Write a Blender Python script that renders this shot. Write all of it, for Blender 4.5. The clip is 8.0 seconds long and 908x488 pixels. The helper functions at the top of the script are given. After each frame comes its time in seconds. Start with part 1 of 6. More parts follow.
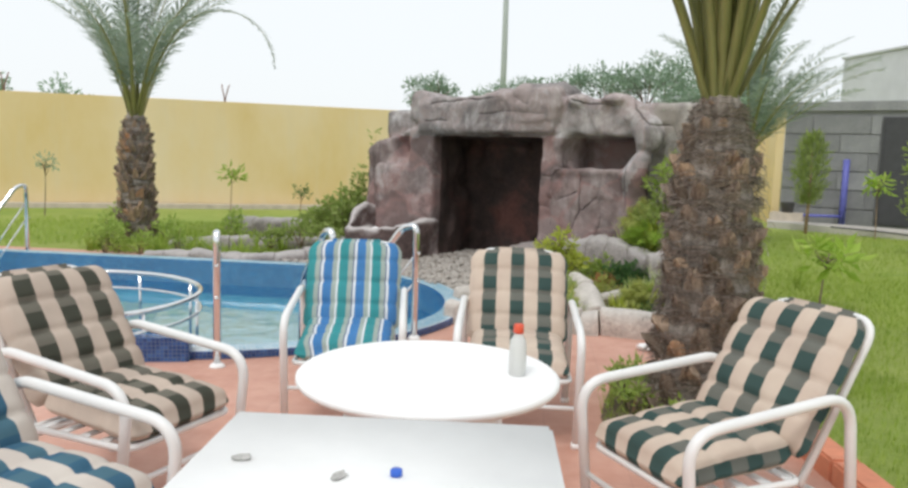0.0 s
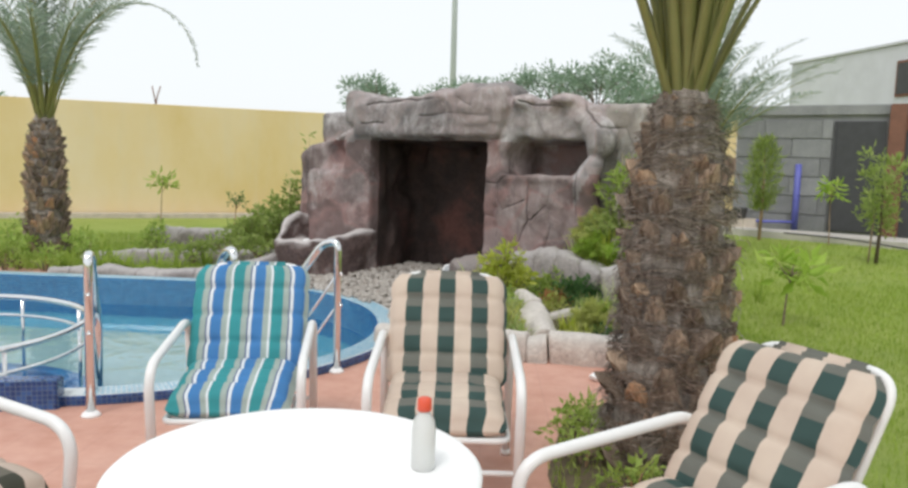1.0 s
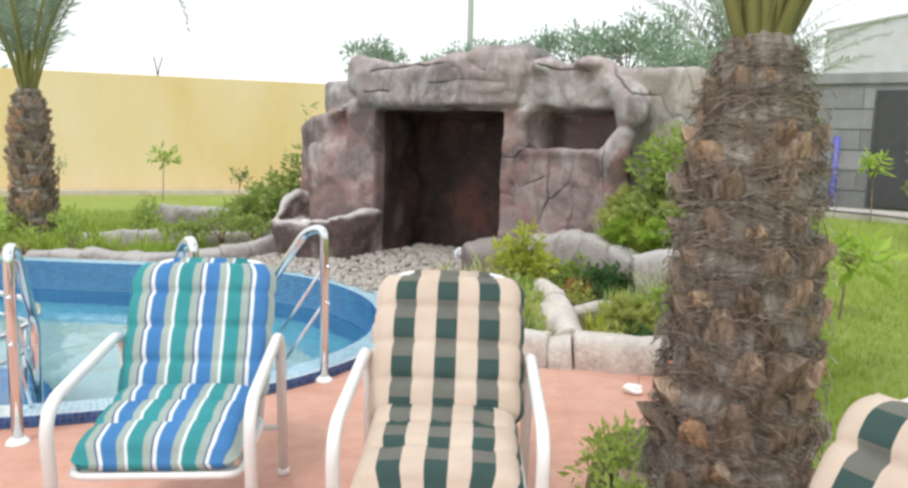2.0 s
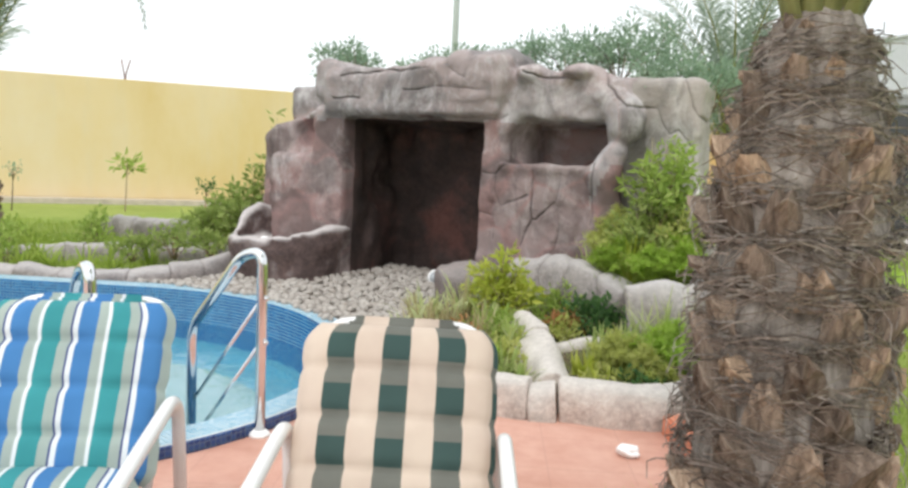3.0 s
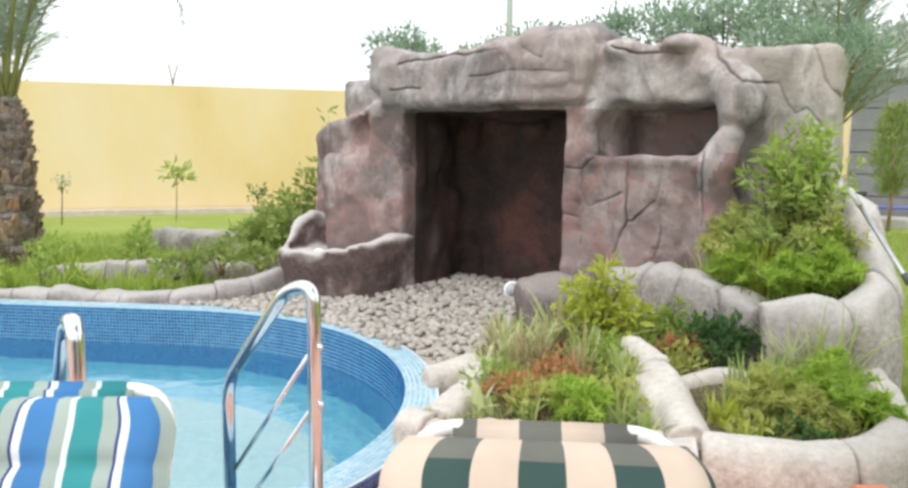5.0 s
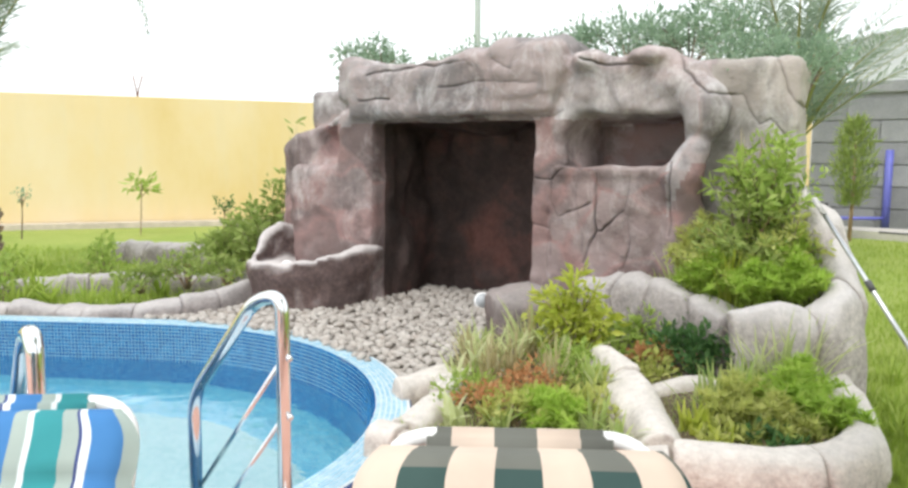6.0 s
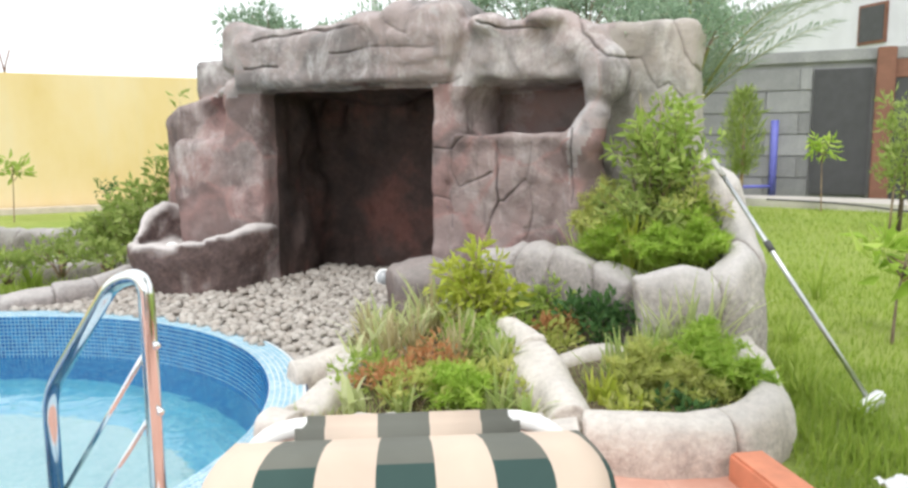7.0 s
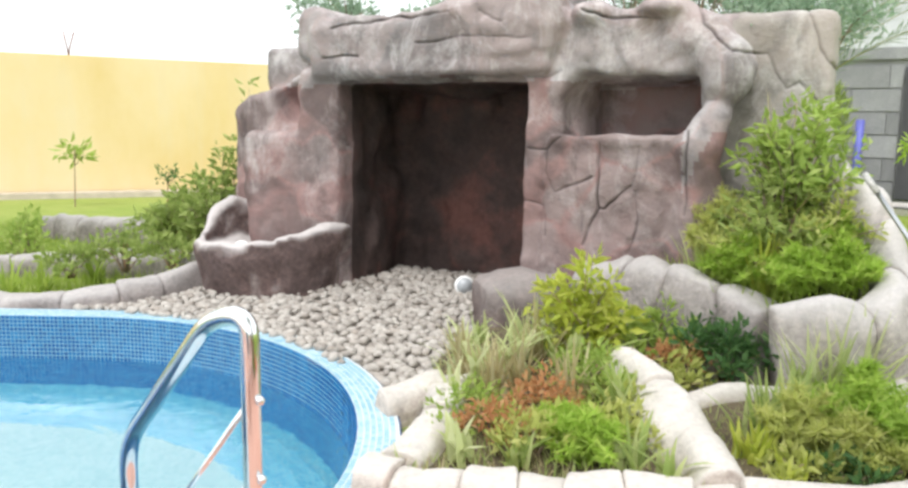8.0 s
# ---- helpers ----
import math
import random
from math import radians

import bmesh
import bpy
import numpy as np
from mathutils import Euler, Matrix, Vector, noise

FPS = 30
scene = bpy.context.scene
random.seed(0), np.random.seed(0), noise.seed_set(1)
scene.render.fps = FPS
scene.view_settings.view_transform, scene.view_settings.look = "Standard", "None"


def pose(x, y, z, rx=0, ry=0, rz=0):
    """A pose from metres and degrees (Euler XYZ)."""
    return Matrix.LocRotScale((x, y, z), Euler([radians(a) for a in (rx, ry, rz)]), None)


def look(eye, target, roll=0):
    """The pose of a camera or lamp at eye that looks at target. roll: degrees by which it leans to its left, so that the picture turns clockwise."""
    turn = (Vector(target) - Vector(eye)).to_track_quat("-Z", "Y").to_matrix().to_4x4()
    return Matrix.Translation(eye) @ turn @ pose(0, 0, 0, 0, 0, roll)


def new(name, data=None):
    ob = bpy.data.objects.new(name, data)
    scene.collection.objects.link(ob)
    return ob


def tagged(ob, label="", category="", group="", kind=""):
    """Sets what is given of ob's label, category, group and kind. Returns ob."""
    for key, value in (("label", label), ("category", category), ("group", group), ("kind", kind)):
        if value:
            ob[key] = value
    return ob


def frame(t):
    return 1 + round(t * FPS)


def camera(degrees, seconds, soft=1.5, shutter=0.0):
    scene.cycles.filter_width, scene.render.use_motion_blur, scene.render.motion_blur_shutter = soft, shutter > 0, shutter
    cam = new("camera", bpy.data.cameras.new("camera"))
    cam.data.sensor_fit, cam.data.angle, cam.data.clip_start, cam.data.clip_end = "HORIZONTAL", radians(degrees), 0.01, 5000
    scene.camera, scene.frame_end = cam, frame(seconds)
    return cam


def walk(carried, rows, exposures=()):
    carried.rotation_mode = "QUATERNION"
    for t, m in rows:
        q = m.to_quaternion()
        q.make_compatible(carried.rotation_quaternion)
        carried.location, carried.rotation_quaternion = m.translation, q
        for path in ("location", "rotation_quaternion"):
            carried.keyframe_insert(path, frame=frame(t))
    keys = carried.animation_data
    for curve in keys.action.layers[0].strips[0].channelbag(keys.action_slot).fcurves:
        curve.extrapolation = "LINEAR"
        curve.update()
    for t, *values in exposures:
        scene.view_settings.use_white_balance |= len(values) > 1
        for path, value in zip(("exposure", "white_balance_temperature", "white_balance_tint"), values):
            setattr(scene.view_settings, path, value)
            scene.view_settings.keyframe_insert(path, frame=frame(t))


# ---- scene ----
cam = camera(61.2, 8.0, soft=2.8)
PATH = [
    (0, (0.684, 0.524, 1.488), (0.485, 2.501, 1.26), 1.8),
    (0.3, (0.701, 0.793, 1.478), (0.494, 2.765, 1.221), 0.9),
    (0.5, (0.722, 0.955, 1.476), (0.585, 2.94, 1.275), 1.3),
    (0.7, (0.754, 1.097, 1.483), (0.552, 3.075, 1.272), 1.7),
    (1, (0.793, 1.313, 1.496), (0.711, 3.301, 1.285), 1.7),
    (1.2, (0.801, 1.486, 1.495), (0.763, 3.475, 1.289), 2.0),
    (1.5, (0.804, 1.765, 1.491), (0.765, 3.75, 1.251), 0.5),
    (1.7, (0.808, 1.938, 1.487), (0.665, 3.911, 1.191), 1.2),
    (2.8, (0.853, 2.759, 1.462), (0.79, 4.748, 1.265), 2.8),
    (3, (0.857, 2.914, 1.458), (0.772, 4.897, 1.22), 2.8),
    (3.2, (0.859, 3.077, 1.455), (0.778, 5.068, 1.292), 2.0),
    (3.5, (0.859, 3.309, 1.451), (0.695, 5.29, 1.23), 2.4),
    (3.8, (0.846, 3.501, 1.446), (0.743, 5.493, 1.299), -0.0),
    (4, (0.801, 3.623, 1.444), (0.71, 5.615, 1.289), 2.3),
    (4.2, (0.71, 3.749, 1.443), (0.651, 5.746, 1.351), 2.4),
    (4.5, (0.61, 3.859, 1.443), (0.575, 5.853, 1.304), 0.4),
    (4.7, (0.603, 3.868, 1.443), (0.36, 5.836, 1.182), 0.6),
    (5.8, (0.591, 3.882, 1.43), (0.45, 5.866, 1.219), 0.3),
    (6, (0.591, 3.889, 1.424), (0.445, 5.872, 1.206), 0.5),
    (6.2, (0.621, 3.901, 1.415), (0.49, 5.884, 1.194), 0.2),
    (6.5, (0.676, 3.941, 1.392), (0.632, 5.921, 1.115), 3.2),
    (6.8, (0.665, 4.03, 1.358), (0.607, 6.009, 1.074), -0.2),
    (7, (0.629, 4.133, 1.347), (0.728, 6.112, 1.077), -0.4),
    (7.2, (0.559, 4.275, 1.354), (0.731, 6.241, 1.031), 0.4),
    (7.3, (0.517, 4.351, 1.36), (0.665, 6.303, 0.952), 0.5),
    (7.5, (0.436, 4.485, 1.377), (0.609, 6.435, 0.968), -0.1),
    (7.7, (0.376, 4.571, 1.393), (0.502, 6.548, 1.117), -0.7),
    (7.8, (0.353, 4.599, 1.401), (0.376, 6.575, 1.092), -0.8),
    (8, (0.314, 4.641, 1.416), (0.299, 6.618, 1.117), 0.9),
]
walk(cam, [(t, look(eye, target, roll)) for t, eye, target, roll in PATH], [(0.0, 0.08), (1.0, 0.10), (1.5, 0.47), (3.5, 0.45), (4.5, 0.55), (6.0, 0.75), (7.0, 0.74), (7.5, 0.72), (8.0, 0.86)])

# ---------------------------------------------------------------- world and sun
SUN_EL, SUN_AZ = radians(58), radians(200)
world = bpy.data.worlds.new("overcast_sky")
scene.world = world
world.use_nodes = True
wn, wl = world.node_tree.nodes, world.node_tree.links
wn.clear()
w_sky = wn.new("ShaderNodeTexSky")
w_sky.sky_type = "NISHITA"
w_sky.sun_disc = False
w_sky.sun_elevation, w_sky.sun_rotation = SUN_EL, SUN_AZ
w_sky.dust_density = 4.0
w_scale = wn.new("ShaderNodeMix")
w_scale.data_type, w_scale.blend_type = "RGBA", "MULTIPLY"
w_scale.inputs[0].default_value = 1.0
w_scale.inputs[7].default_value = (0.09, 0.09, 0.09, 1)
w_mix = wn.new("ShaderNodeMix")
w_mix.data_type = "RGBA"
w_mix.inputs[0].default_value = 0.86
w_mix.inputs[7].default_value = (0.99, 1.03, 1.05, 1)
w_bg = wn.new("ShaderNodeBackground")
w_bg.inputs[1].default_value = 1.0
w_out = wn.new("ShaderNodeOutputWorld")
wl.new(w_sky.outputs[0], w_scale.inputs[6])
wl.new(w_scale.outputs[2], w_mix.inputs[6])
wl.new(w_mix.outputs[2], w_bg.inputs[0])
wl.new(w_bg.outputs[0], w_out.inputs[0])

sun = new("sun", bpy.data.lights.new("sun", "SUN"))
sun.data.energy, sun.data.angle, sun.data.color = 1.2, radians(14), (1.0, 0.985, 0.96)
sun.rotation_euler = Euler((radians(90) - SUN_EL, 0, radians(180) - SUN_AZ))


# ---------------------------------------------------------------- helpers
def link_mesh(name, me, mat, parent=None, label="", smooth=True):
    ob = new(name, me)
    if mat is not None and not me.materials:
        me.materials.append(mat)
    if smooth:
        me.polygons.foreach_set("use_smooth", [True] * len(me.polygons))
    if parent is not None:
        ob.parent = parent
    if label:
        ob["label"] = label
    return ob


def part(name, bm, mat, parent=None, label="", smooth=True):
    me = bpy.data.meshes.new(name)
    bm.normal_update()
    bm.to_mesh(me)
    bm.free()
    return link_mesh(name, me, mat, parent, label, smooth)


def mesh_of(name, verts, faces, mat, smooth=True, uvs=None):
    me = bpy.data.meshes.new(name)
    me.from_pydata([tuple(v) for v in verts], [], [tuple(int(i) for i in f) for f in faces])
    if uvs is not None:
        layer = me.uv_layers.new(name="uv")
        idx = np.empty(len(me.loops), dtype=np.int32)
        me.loops.foreach_get("vertex_index", idx)
        layer.data.foreach_set("uv", np.asarray(uvs, dtype=np.float32)[idx].ravel())
    if mat is not None:
        me.materials.append(mat)
    if smooth:
        me.polygons.foreach_set("use_smooth", [True] * len(me.polygons))
    return me


def thing(name, m, label, category, group=""):
    ob = new(name)
    ob.empty_display_size = 0.1
    ob.matrix_world = m
    return tagged(ob, label, category, group)


def box(bm, x0, x1, y0, y1, z0, z1, bev=0.0, seg=2):
    r = bmesh.ops.create_cube(bm, size=1.0, matrix=Matrix.LocRotScale(((x0 + x1) / 2, (y0 + y1) / 2, (z0 + z1) / 2), None, (x1 - x0, y1 - y0, z1 - z0)))
    if bev > 0:
        es = list({e for v in r["verts"] for e in v.link_edges})
        bmesh.ops.bevel(bm, geom=es, offset=bev, segments=seg, affect="EDGES")
    return bm


def smooth_path(pts, step=0.06, closed=False):
    """Catmull-Rom through points."""
    P = [Vector(p) for p in pts]
    n = len(P)
    out = []
    for i in range(n if closed else n - 1):
        a, b, c, d = (P[(i + k) % n] if closed else P[min(max(i + k, 0), n - 1)] for k in (-1, 0, 1, 2))
        m = max(1, int((c - b).length / step))
        for j in range(m):
            s = j / m
            out.append(0.5 * ((2 * b) + (c - a) * s + (2 * a - 5 * b + 4 * c - d) * s * s + (3 * b - a - 3 * c + d) * s ** 3))
    if not closed:
        out.append(P[-1])
    return out


def tube(bm, pts, radius, sides=10, closed=False, caps=True):
    """A round tube along pts; radius is a number or one per point."""
    n = len(pts)
    rad = radius if isinstance(radius, (list, tuple)) else [radius] * n
    rings, ref = [], None
    for i, p in enumerate(pts):
        a = pts[i - 1] if (i > 0 or closed) else pts[i]
        b = pts[(i + 1) % n] if (i < n - 1 or closed) else pts[i]
        t = (Vector(b) - Vector(a)).normalized()
        if ref is None:
            ref = Vector((0, 0, 1)) if abs(t.z) < 0.9 else Vector((1, 0, 0))
        x = (ref - t * ref.dot(t)).normalized()
        ref = x
        y = t.cross(x)
        rings.append([bm.verts.new(Vector(p) + (x * math.cos(q) + y * math.sin(q)) * rad[i]) for q in (2 * math.pi * k / sides for k in range(sides))])
    for i in range(n if closed else n - 1):
        r, s = rings[i], rings[(i + 1) % n]
        for k in range(sides):
            bm.faces.new((r[k], r[(k + 1) % sides], s[(k + 1) % sides], s[k]))
    if caps and not closed:
        bm.faces.new(rings[0][::-1])
        bm.faces.new(rings[-1])
    return bm


def bend_path(pts, radius=0.08, steps=6):
    """A polyline with its corners rounded."""
    P = [Vector(p) for p in pts]
    out = [P[0]]
    for a, b, c in zip(P, P[1:], P[2:]):
        r = min(radius, (a - b).length * 0.49, (c - b).length * 0.49)
        p, q = b + (a - b).normalized() * r, b + (c - b).normalized() * r
        for k in range(steps + 1):
            s = k / steps
            out.append(p * (1 - s) ** 2 + b * 2 * s * (1 - s) + q * s * s)
    out.append(P[-1])
    return out


def fill_polygon(name, outline, mat, z=0.0, holes=()):
    bm = bmesh.new()
    edges = []
    for loop in (outline, *holes):
        vs = [bm.verts.new((p[0], p[1], p[2] if len(p) > 2 else z)) for p in loop]
        edges += [bm.edges.new((vs[i], vs[(i + 1) % len(vs)])) for i in range(len(vs))]
    bmesh.ops.triangle_fill(bm, edges=edges, use_beauty=True, use_dissolve=False)
    for f in bm.faces:
        if f.normal.z < 0:
            f.normal_flip()
    return bm


# ---------------------------------------------------------------- materials
class Nodes:
    """A material being put together."""

    def __init__(self, name, rough=0.8, metal=0.0, spec=0.5):
        self.mat = bpy.data.materials.new(name)
        self.mat.use_nodes = True
        self.n, self.l = self.mat.node_tree.nodes, self.mat.node_tree.links
        self.bsdf = self.n["Principled BSDF"]
        self.bsdf.inputs["Roughness"].default_value = rough
        self.bsdf.inputs["Metallic"].default_value = metal
        self.bsdf.inputs["Specular IOR Level"].default_value = spec
        self.coord = self.n.new("ShaderNodeTexCoord")

    def out(self, which="Object"):
        return self.coord.outputs[which]

    def add(self, kind, **values):
        node = self.n.new(kind)
        for key, value in values.items():
            node.inputs[key].default_value = value
        return node

    def noise(self, scale, detail=4.0, rough=0.6, vec=None, dist=0.0):
        node = self.add("ShaderNodeTexNoise", Scale=scale, Detail=detail, Roughness=rough, Distortion=dist)
        self.l.new(vec or self.out(), node.inputs["Vector"])
        return node.outputs["Fac"]

    def stretch(self, x, y, z, which="Object"):
        node = self.n.new("ShaderNodeMapping")
        node.inputs["Scale"].default_value = (x, y, z)
        self.l.new(self.out(which), node.inputs["Vector"])
        return node.outputs[0]

    def ramp(self, fac, stops, constant=False):
        node = self.n.new("ShaderNodeValToRGB")
        el = node.color_ramp.elements
        while len(el) < len(stops):
            el.new(0.5)
        for e, (p, c) in zip(el, stops):
            e.position = p
            e.color = (*c, 1) if len(c) == 3 else c
        if constant:
            node.color_ramp.interpolation = "CONSTANT"
        self.l.new(fac, node.inputs[0])
        return node.outputs[0]

    def mix(self, fac, a, b, blend="MIX"):
        node = self.n.new("ShaderNodeMix")
        node.data_type, node.blend_type = "RGBA", blend
        for sock, v in ((0, fac), (6, a), (7, b)):
            if isinstance(v, (int, float)):
                node.inputs[sock].default_value = v
            elif isinstance(v, tuple):
                node.inputs[sock].default_value = (*v, 1)
            else:
                self.l.new(v, node.inputs[sock])
        return node.outputs[2]

    def math(self, op, a, b=0.0):
        node = self.n.new("ShaderNodeMath")
        node.operation = op
        for k, v in ((0, a), (1, b)):
            if isinstance(v, (int, float)):
                node.inputs[k].default_value = v
            else:
                self.l.new(v, node.inputs[k])
        return node.outputs[0]

    def bump(self, height, strength=0.4, dist=0.01):
        node = self.add("ShaderNodeBump", Strength=strength, Distance=dist)
        self.l.new(height, node.inputs["Height"])
        self.l.new(node.outputs[0], self.bsdf.inputs["Normal"])

    def colour(self, sock):
        if isinstance(sock, tuple):
            self.bsdf.inputs["Base Color"].default_value = (*sock, 1)
        else:
            self.l.new(sock, self.bsdf.inputs["Base Color"])
        return self.mat

    def random(self):
        return self.n.new("ShaderNodeObjectInfo").outputs["Random"]

    def island(self):
        return self.n.new("ShaderNodeNewGeometry").outputs["Random Per Island"]

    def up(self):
        """How far the surface faces the sky: takes pale dust and painted top light."""
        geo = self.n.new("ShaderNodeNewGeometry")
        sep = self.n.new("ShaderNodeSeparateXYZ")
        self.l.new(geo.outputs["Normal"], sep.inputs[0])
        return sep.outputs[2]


def plain(name, colour, rough=0.6, metal=0.0, var=0.08, scale=12.0, bump=0.1):
    m = Nodes(name, rough, metal)
    f = m.noise(scale)
    lo = tuple(c * (1 - var) for c in colour)
    hi = tuple(min(1, c * (1 + var)) for c in colour)
    if bump:
        m.bump(m.noise(scale * 6), bump, 0.004)
    return m.colour(m.ramp(f, [(0.3, lo), (0.7, hi)]))


def leafy(name, a, b, c=None, rough=0.55):
    """Leaves: each clump and each leaf a shade of its own, light shining through."""
    m = Nodes(name, rough, 0.0, 0.3)
    stops = [(0.0, a), (0.6, b)] + ([(1.0, c)] if c else [])
    col = m.ramp(m.island(), stops)
    n = m.noise(3.0)
    col = m.mix(0.5, col, m.ramp(n, [(0.3, tuple(x * 0.8 for x in a)), (0.7, b)]))
    m.colour(col)
    tr = m.n.new("ShaderNodeBsdfTranslucent")
    m.l.new(col, tr.inputs[0])
    ms = m.n.new("ShaderNodeMixShader")
    ms.inputs[0].default_value = 0.5
    outp = m.n["Material Output"]
    m.l.new(m.bsdf.outputs[0], ms.inputs[1])
    m.l.new(tr.outputs[0], ms.inputs[2])
    m.l.new(ms.outputs[0], outp.inputs[0])
    return m.mat


def rock_material(name, low, mid, high, dust_toplight, dust_toplight_amount=0.8, crack=0.0):
    m = Nodes(name, 0.88, 0.0, 0.25)
    big = m.noise(1.7, 6, 0.65)
    streak = m.noise(3.0, 5, 0.6, m.stretch(1.2, 1.2, 0.7))
    fine = m.noise(28.0, 5, 0.7)
    col = m.ramp(big, [(0.3, low), (0.5, mid), (0.68, high)])
    col = m.mix(0.4, col, m.ramp(streak, [(0.35, low), (0.55, mid), (0.7, dust_toplight)]))
    col = m.mix(0.45, col, m.ramp(fine, [(0.3, (0.08, 0.07, 0.07)), (0.7, (0.8, 0.77, 0.74))]), "OVERLAY")
    blotch = m.noise(6.5, 6, 0.75)
    col = m.mix(0.35, col, m.ramp(blotch, [(0.32, (0.16, 0.15, 0.15)), (0.68, (0.82, 0.80, 0.78))]), "OVERLAY")
    # tops go paler: settled dust, plus light from above put into the colour
    up = m.math("MULTIPLY", m.ramp(m.up(), [(0.05, (0, 0, 0)), (0.62, (1, 1, 1))]), dust_toplight_amount)
    col = m.mix(up, col, m.mix(fine, tuple(c * 0.75 for c in dust_toplight), dust_toplight))
    height = m.mix(0.35, m.noise(9.0, 6, 0.7), fine)
    if crack:
        # stone by stone, with broad warm and cool clouds, stains that run down, dirt in the joints
        each = m.n.new("ShaderNodeAttribute")
        each.attribute_name = "tone"
        col = m.mix(0.85, col, m.ramp(each.outputs["Fac"], [(0.0, low), (0.3, mid), (0.6, high), (1.0, tuple(0.7 * p + 0.3 * q for p, q in zip(mid, dust_toplight)))]))
        warm = m.noise(1.3, 5, 0.65)
        col = m.mix(m.ramp(warm, [(0.48, (0, 0, 0)), (0.66, (0.65, 0.65, 0.65))]), col, high)
        cool = m.noise(1.9, 6, 0.7, m.stretch(1.0, 1.3, 1.0))
        col = m.mix(m.ramp(cool, [(0.48, (0, 0, 0)), (0.64, (0.7, 0.7, 0.7))]), col, tuple(c * 0.78 for c in mid))
        cloud = m.noise(2.6, 6, 0.75, m.stretch(1.0, 1.0, 0.7), 0.6)
        col = m.mix(m.ramp(cloud, [(0.51, (0, 0, 0)), (0.72, (0.6, 0.6, 0.6))]), col, dust_toplight)
        run = m.noise(3.2, 6, 0.7, m.stretch(1.0, 1.0, 0.3), 0.4)
        col = m.mix(m.ramp(run, [(0.59, (0, 0, 0)), (0.72, (0.62, 0.62, 0.62))]), col, dust_toplight)
        soot = m.noise(2.8, 6, 0.7, m.stretch(1.0, 1.0, 0.45), 0.5)
        col = m.mix(m.ramp(soot, [(0.52, (0, 0, 0)), (0.70, (0.72, 0.72, 0.72))]), col, low)
        joint = m.n.new("ShaderNodeAttribute")
        joint.attribute_name = "joint"
        col = m.mix(m.math("MULTIPLY", joint.outputs["Fac"], crack), col, (0.05, 0.042, 0.04))
    m.bump(height, 0.7, 0.03)
    return m.colour(col)


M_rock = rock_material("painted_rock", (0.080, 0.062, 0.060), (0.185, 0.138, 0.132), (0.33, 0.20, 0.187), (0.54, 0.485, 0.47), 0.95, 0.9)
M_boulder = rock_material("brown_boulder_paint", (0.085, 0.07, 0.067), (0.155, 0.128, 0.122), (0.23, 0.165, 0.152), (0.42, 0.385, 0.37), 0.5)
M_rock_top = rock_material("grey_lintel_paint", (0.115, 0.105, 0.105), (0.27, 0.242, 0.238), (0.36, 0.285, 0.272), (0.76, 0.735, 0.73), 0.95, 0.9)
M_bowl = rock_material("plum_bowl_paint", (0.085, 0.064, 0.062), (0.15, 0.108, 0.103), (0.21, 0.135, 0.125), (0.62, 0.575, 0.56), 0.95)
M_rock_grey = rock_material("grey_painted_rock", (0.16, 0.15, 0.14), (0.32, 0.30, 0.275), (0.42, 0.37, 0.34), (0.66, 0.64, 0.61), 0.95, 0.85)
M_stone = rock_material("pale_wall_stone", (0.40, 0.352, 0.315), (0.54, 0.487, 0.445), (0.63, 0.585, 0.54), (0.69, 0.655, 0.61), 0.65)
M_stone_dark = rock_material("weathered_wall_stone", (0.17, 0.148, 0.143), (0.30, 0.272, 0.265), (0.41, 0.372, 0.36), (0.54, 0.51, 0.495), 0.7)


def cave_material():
    """Brown paint with broad reddish clouds, darkened to carry the mouth's shade."""
    m = Nodes("shaded_cave_paint", 0.9, 0.0, 0.2)
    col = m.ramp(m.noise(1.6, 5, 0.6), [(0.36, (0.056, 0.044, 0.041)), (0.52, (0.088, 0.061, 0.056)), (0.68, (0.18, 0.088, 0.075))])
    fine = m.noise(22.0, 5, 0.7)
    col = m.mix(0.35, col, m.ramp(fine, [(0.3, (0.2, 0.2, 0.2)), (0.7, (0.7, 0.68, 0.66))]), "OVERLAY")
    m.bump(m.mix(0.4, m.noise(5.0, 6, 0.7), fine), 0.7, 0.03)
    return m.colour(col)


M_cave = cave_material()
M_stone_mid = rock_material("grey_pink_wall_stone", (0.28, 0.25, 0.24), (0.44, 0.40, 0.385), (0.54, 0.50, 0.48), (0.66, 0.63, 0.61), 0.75)


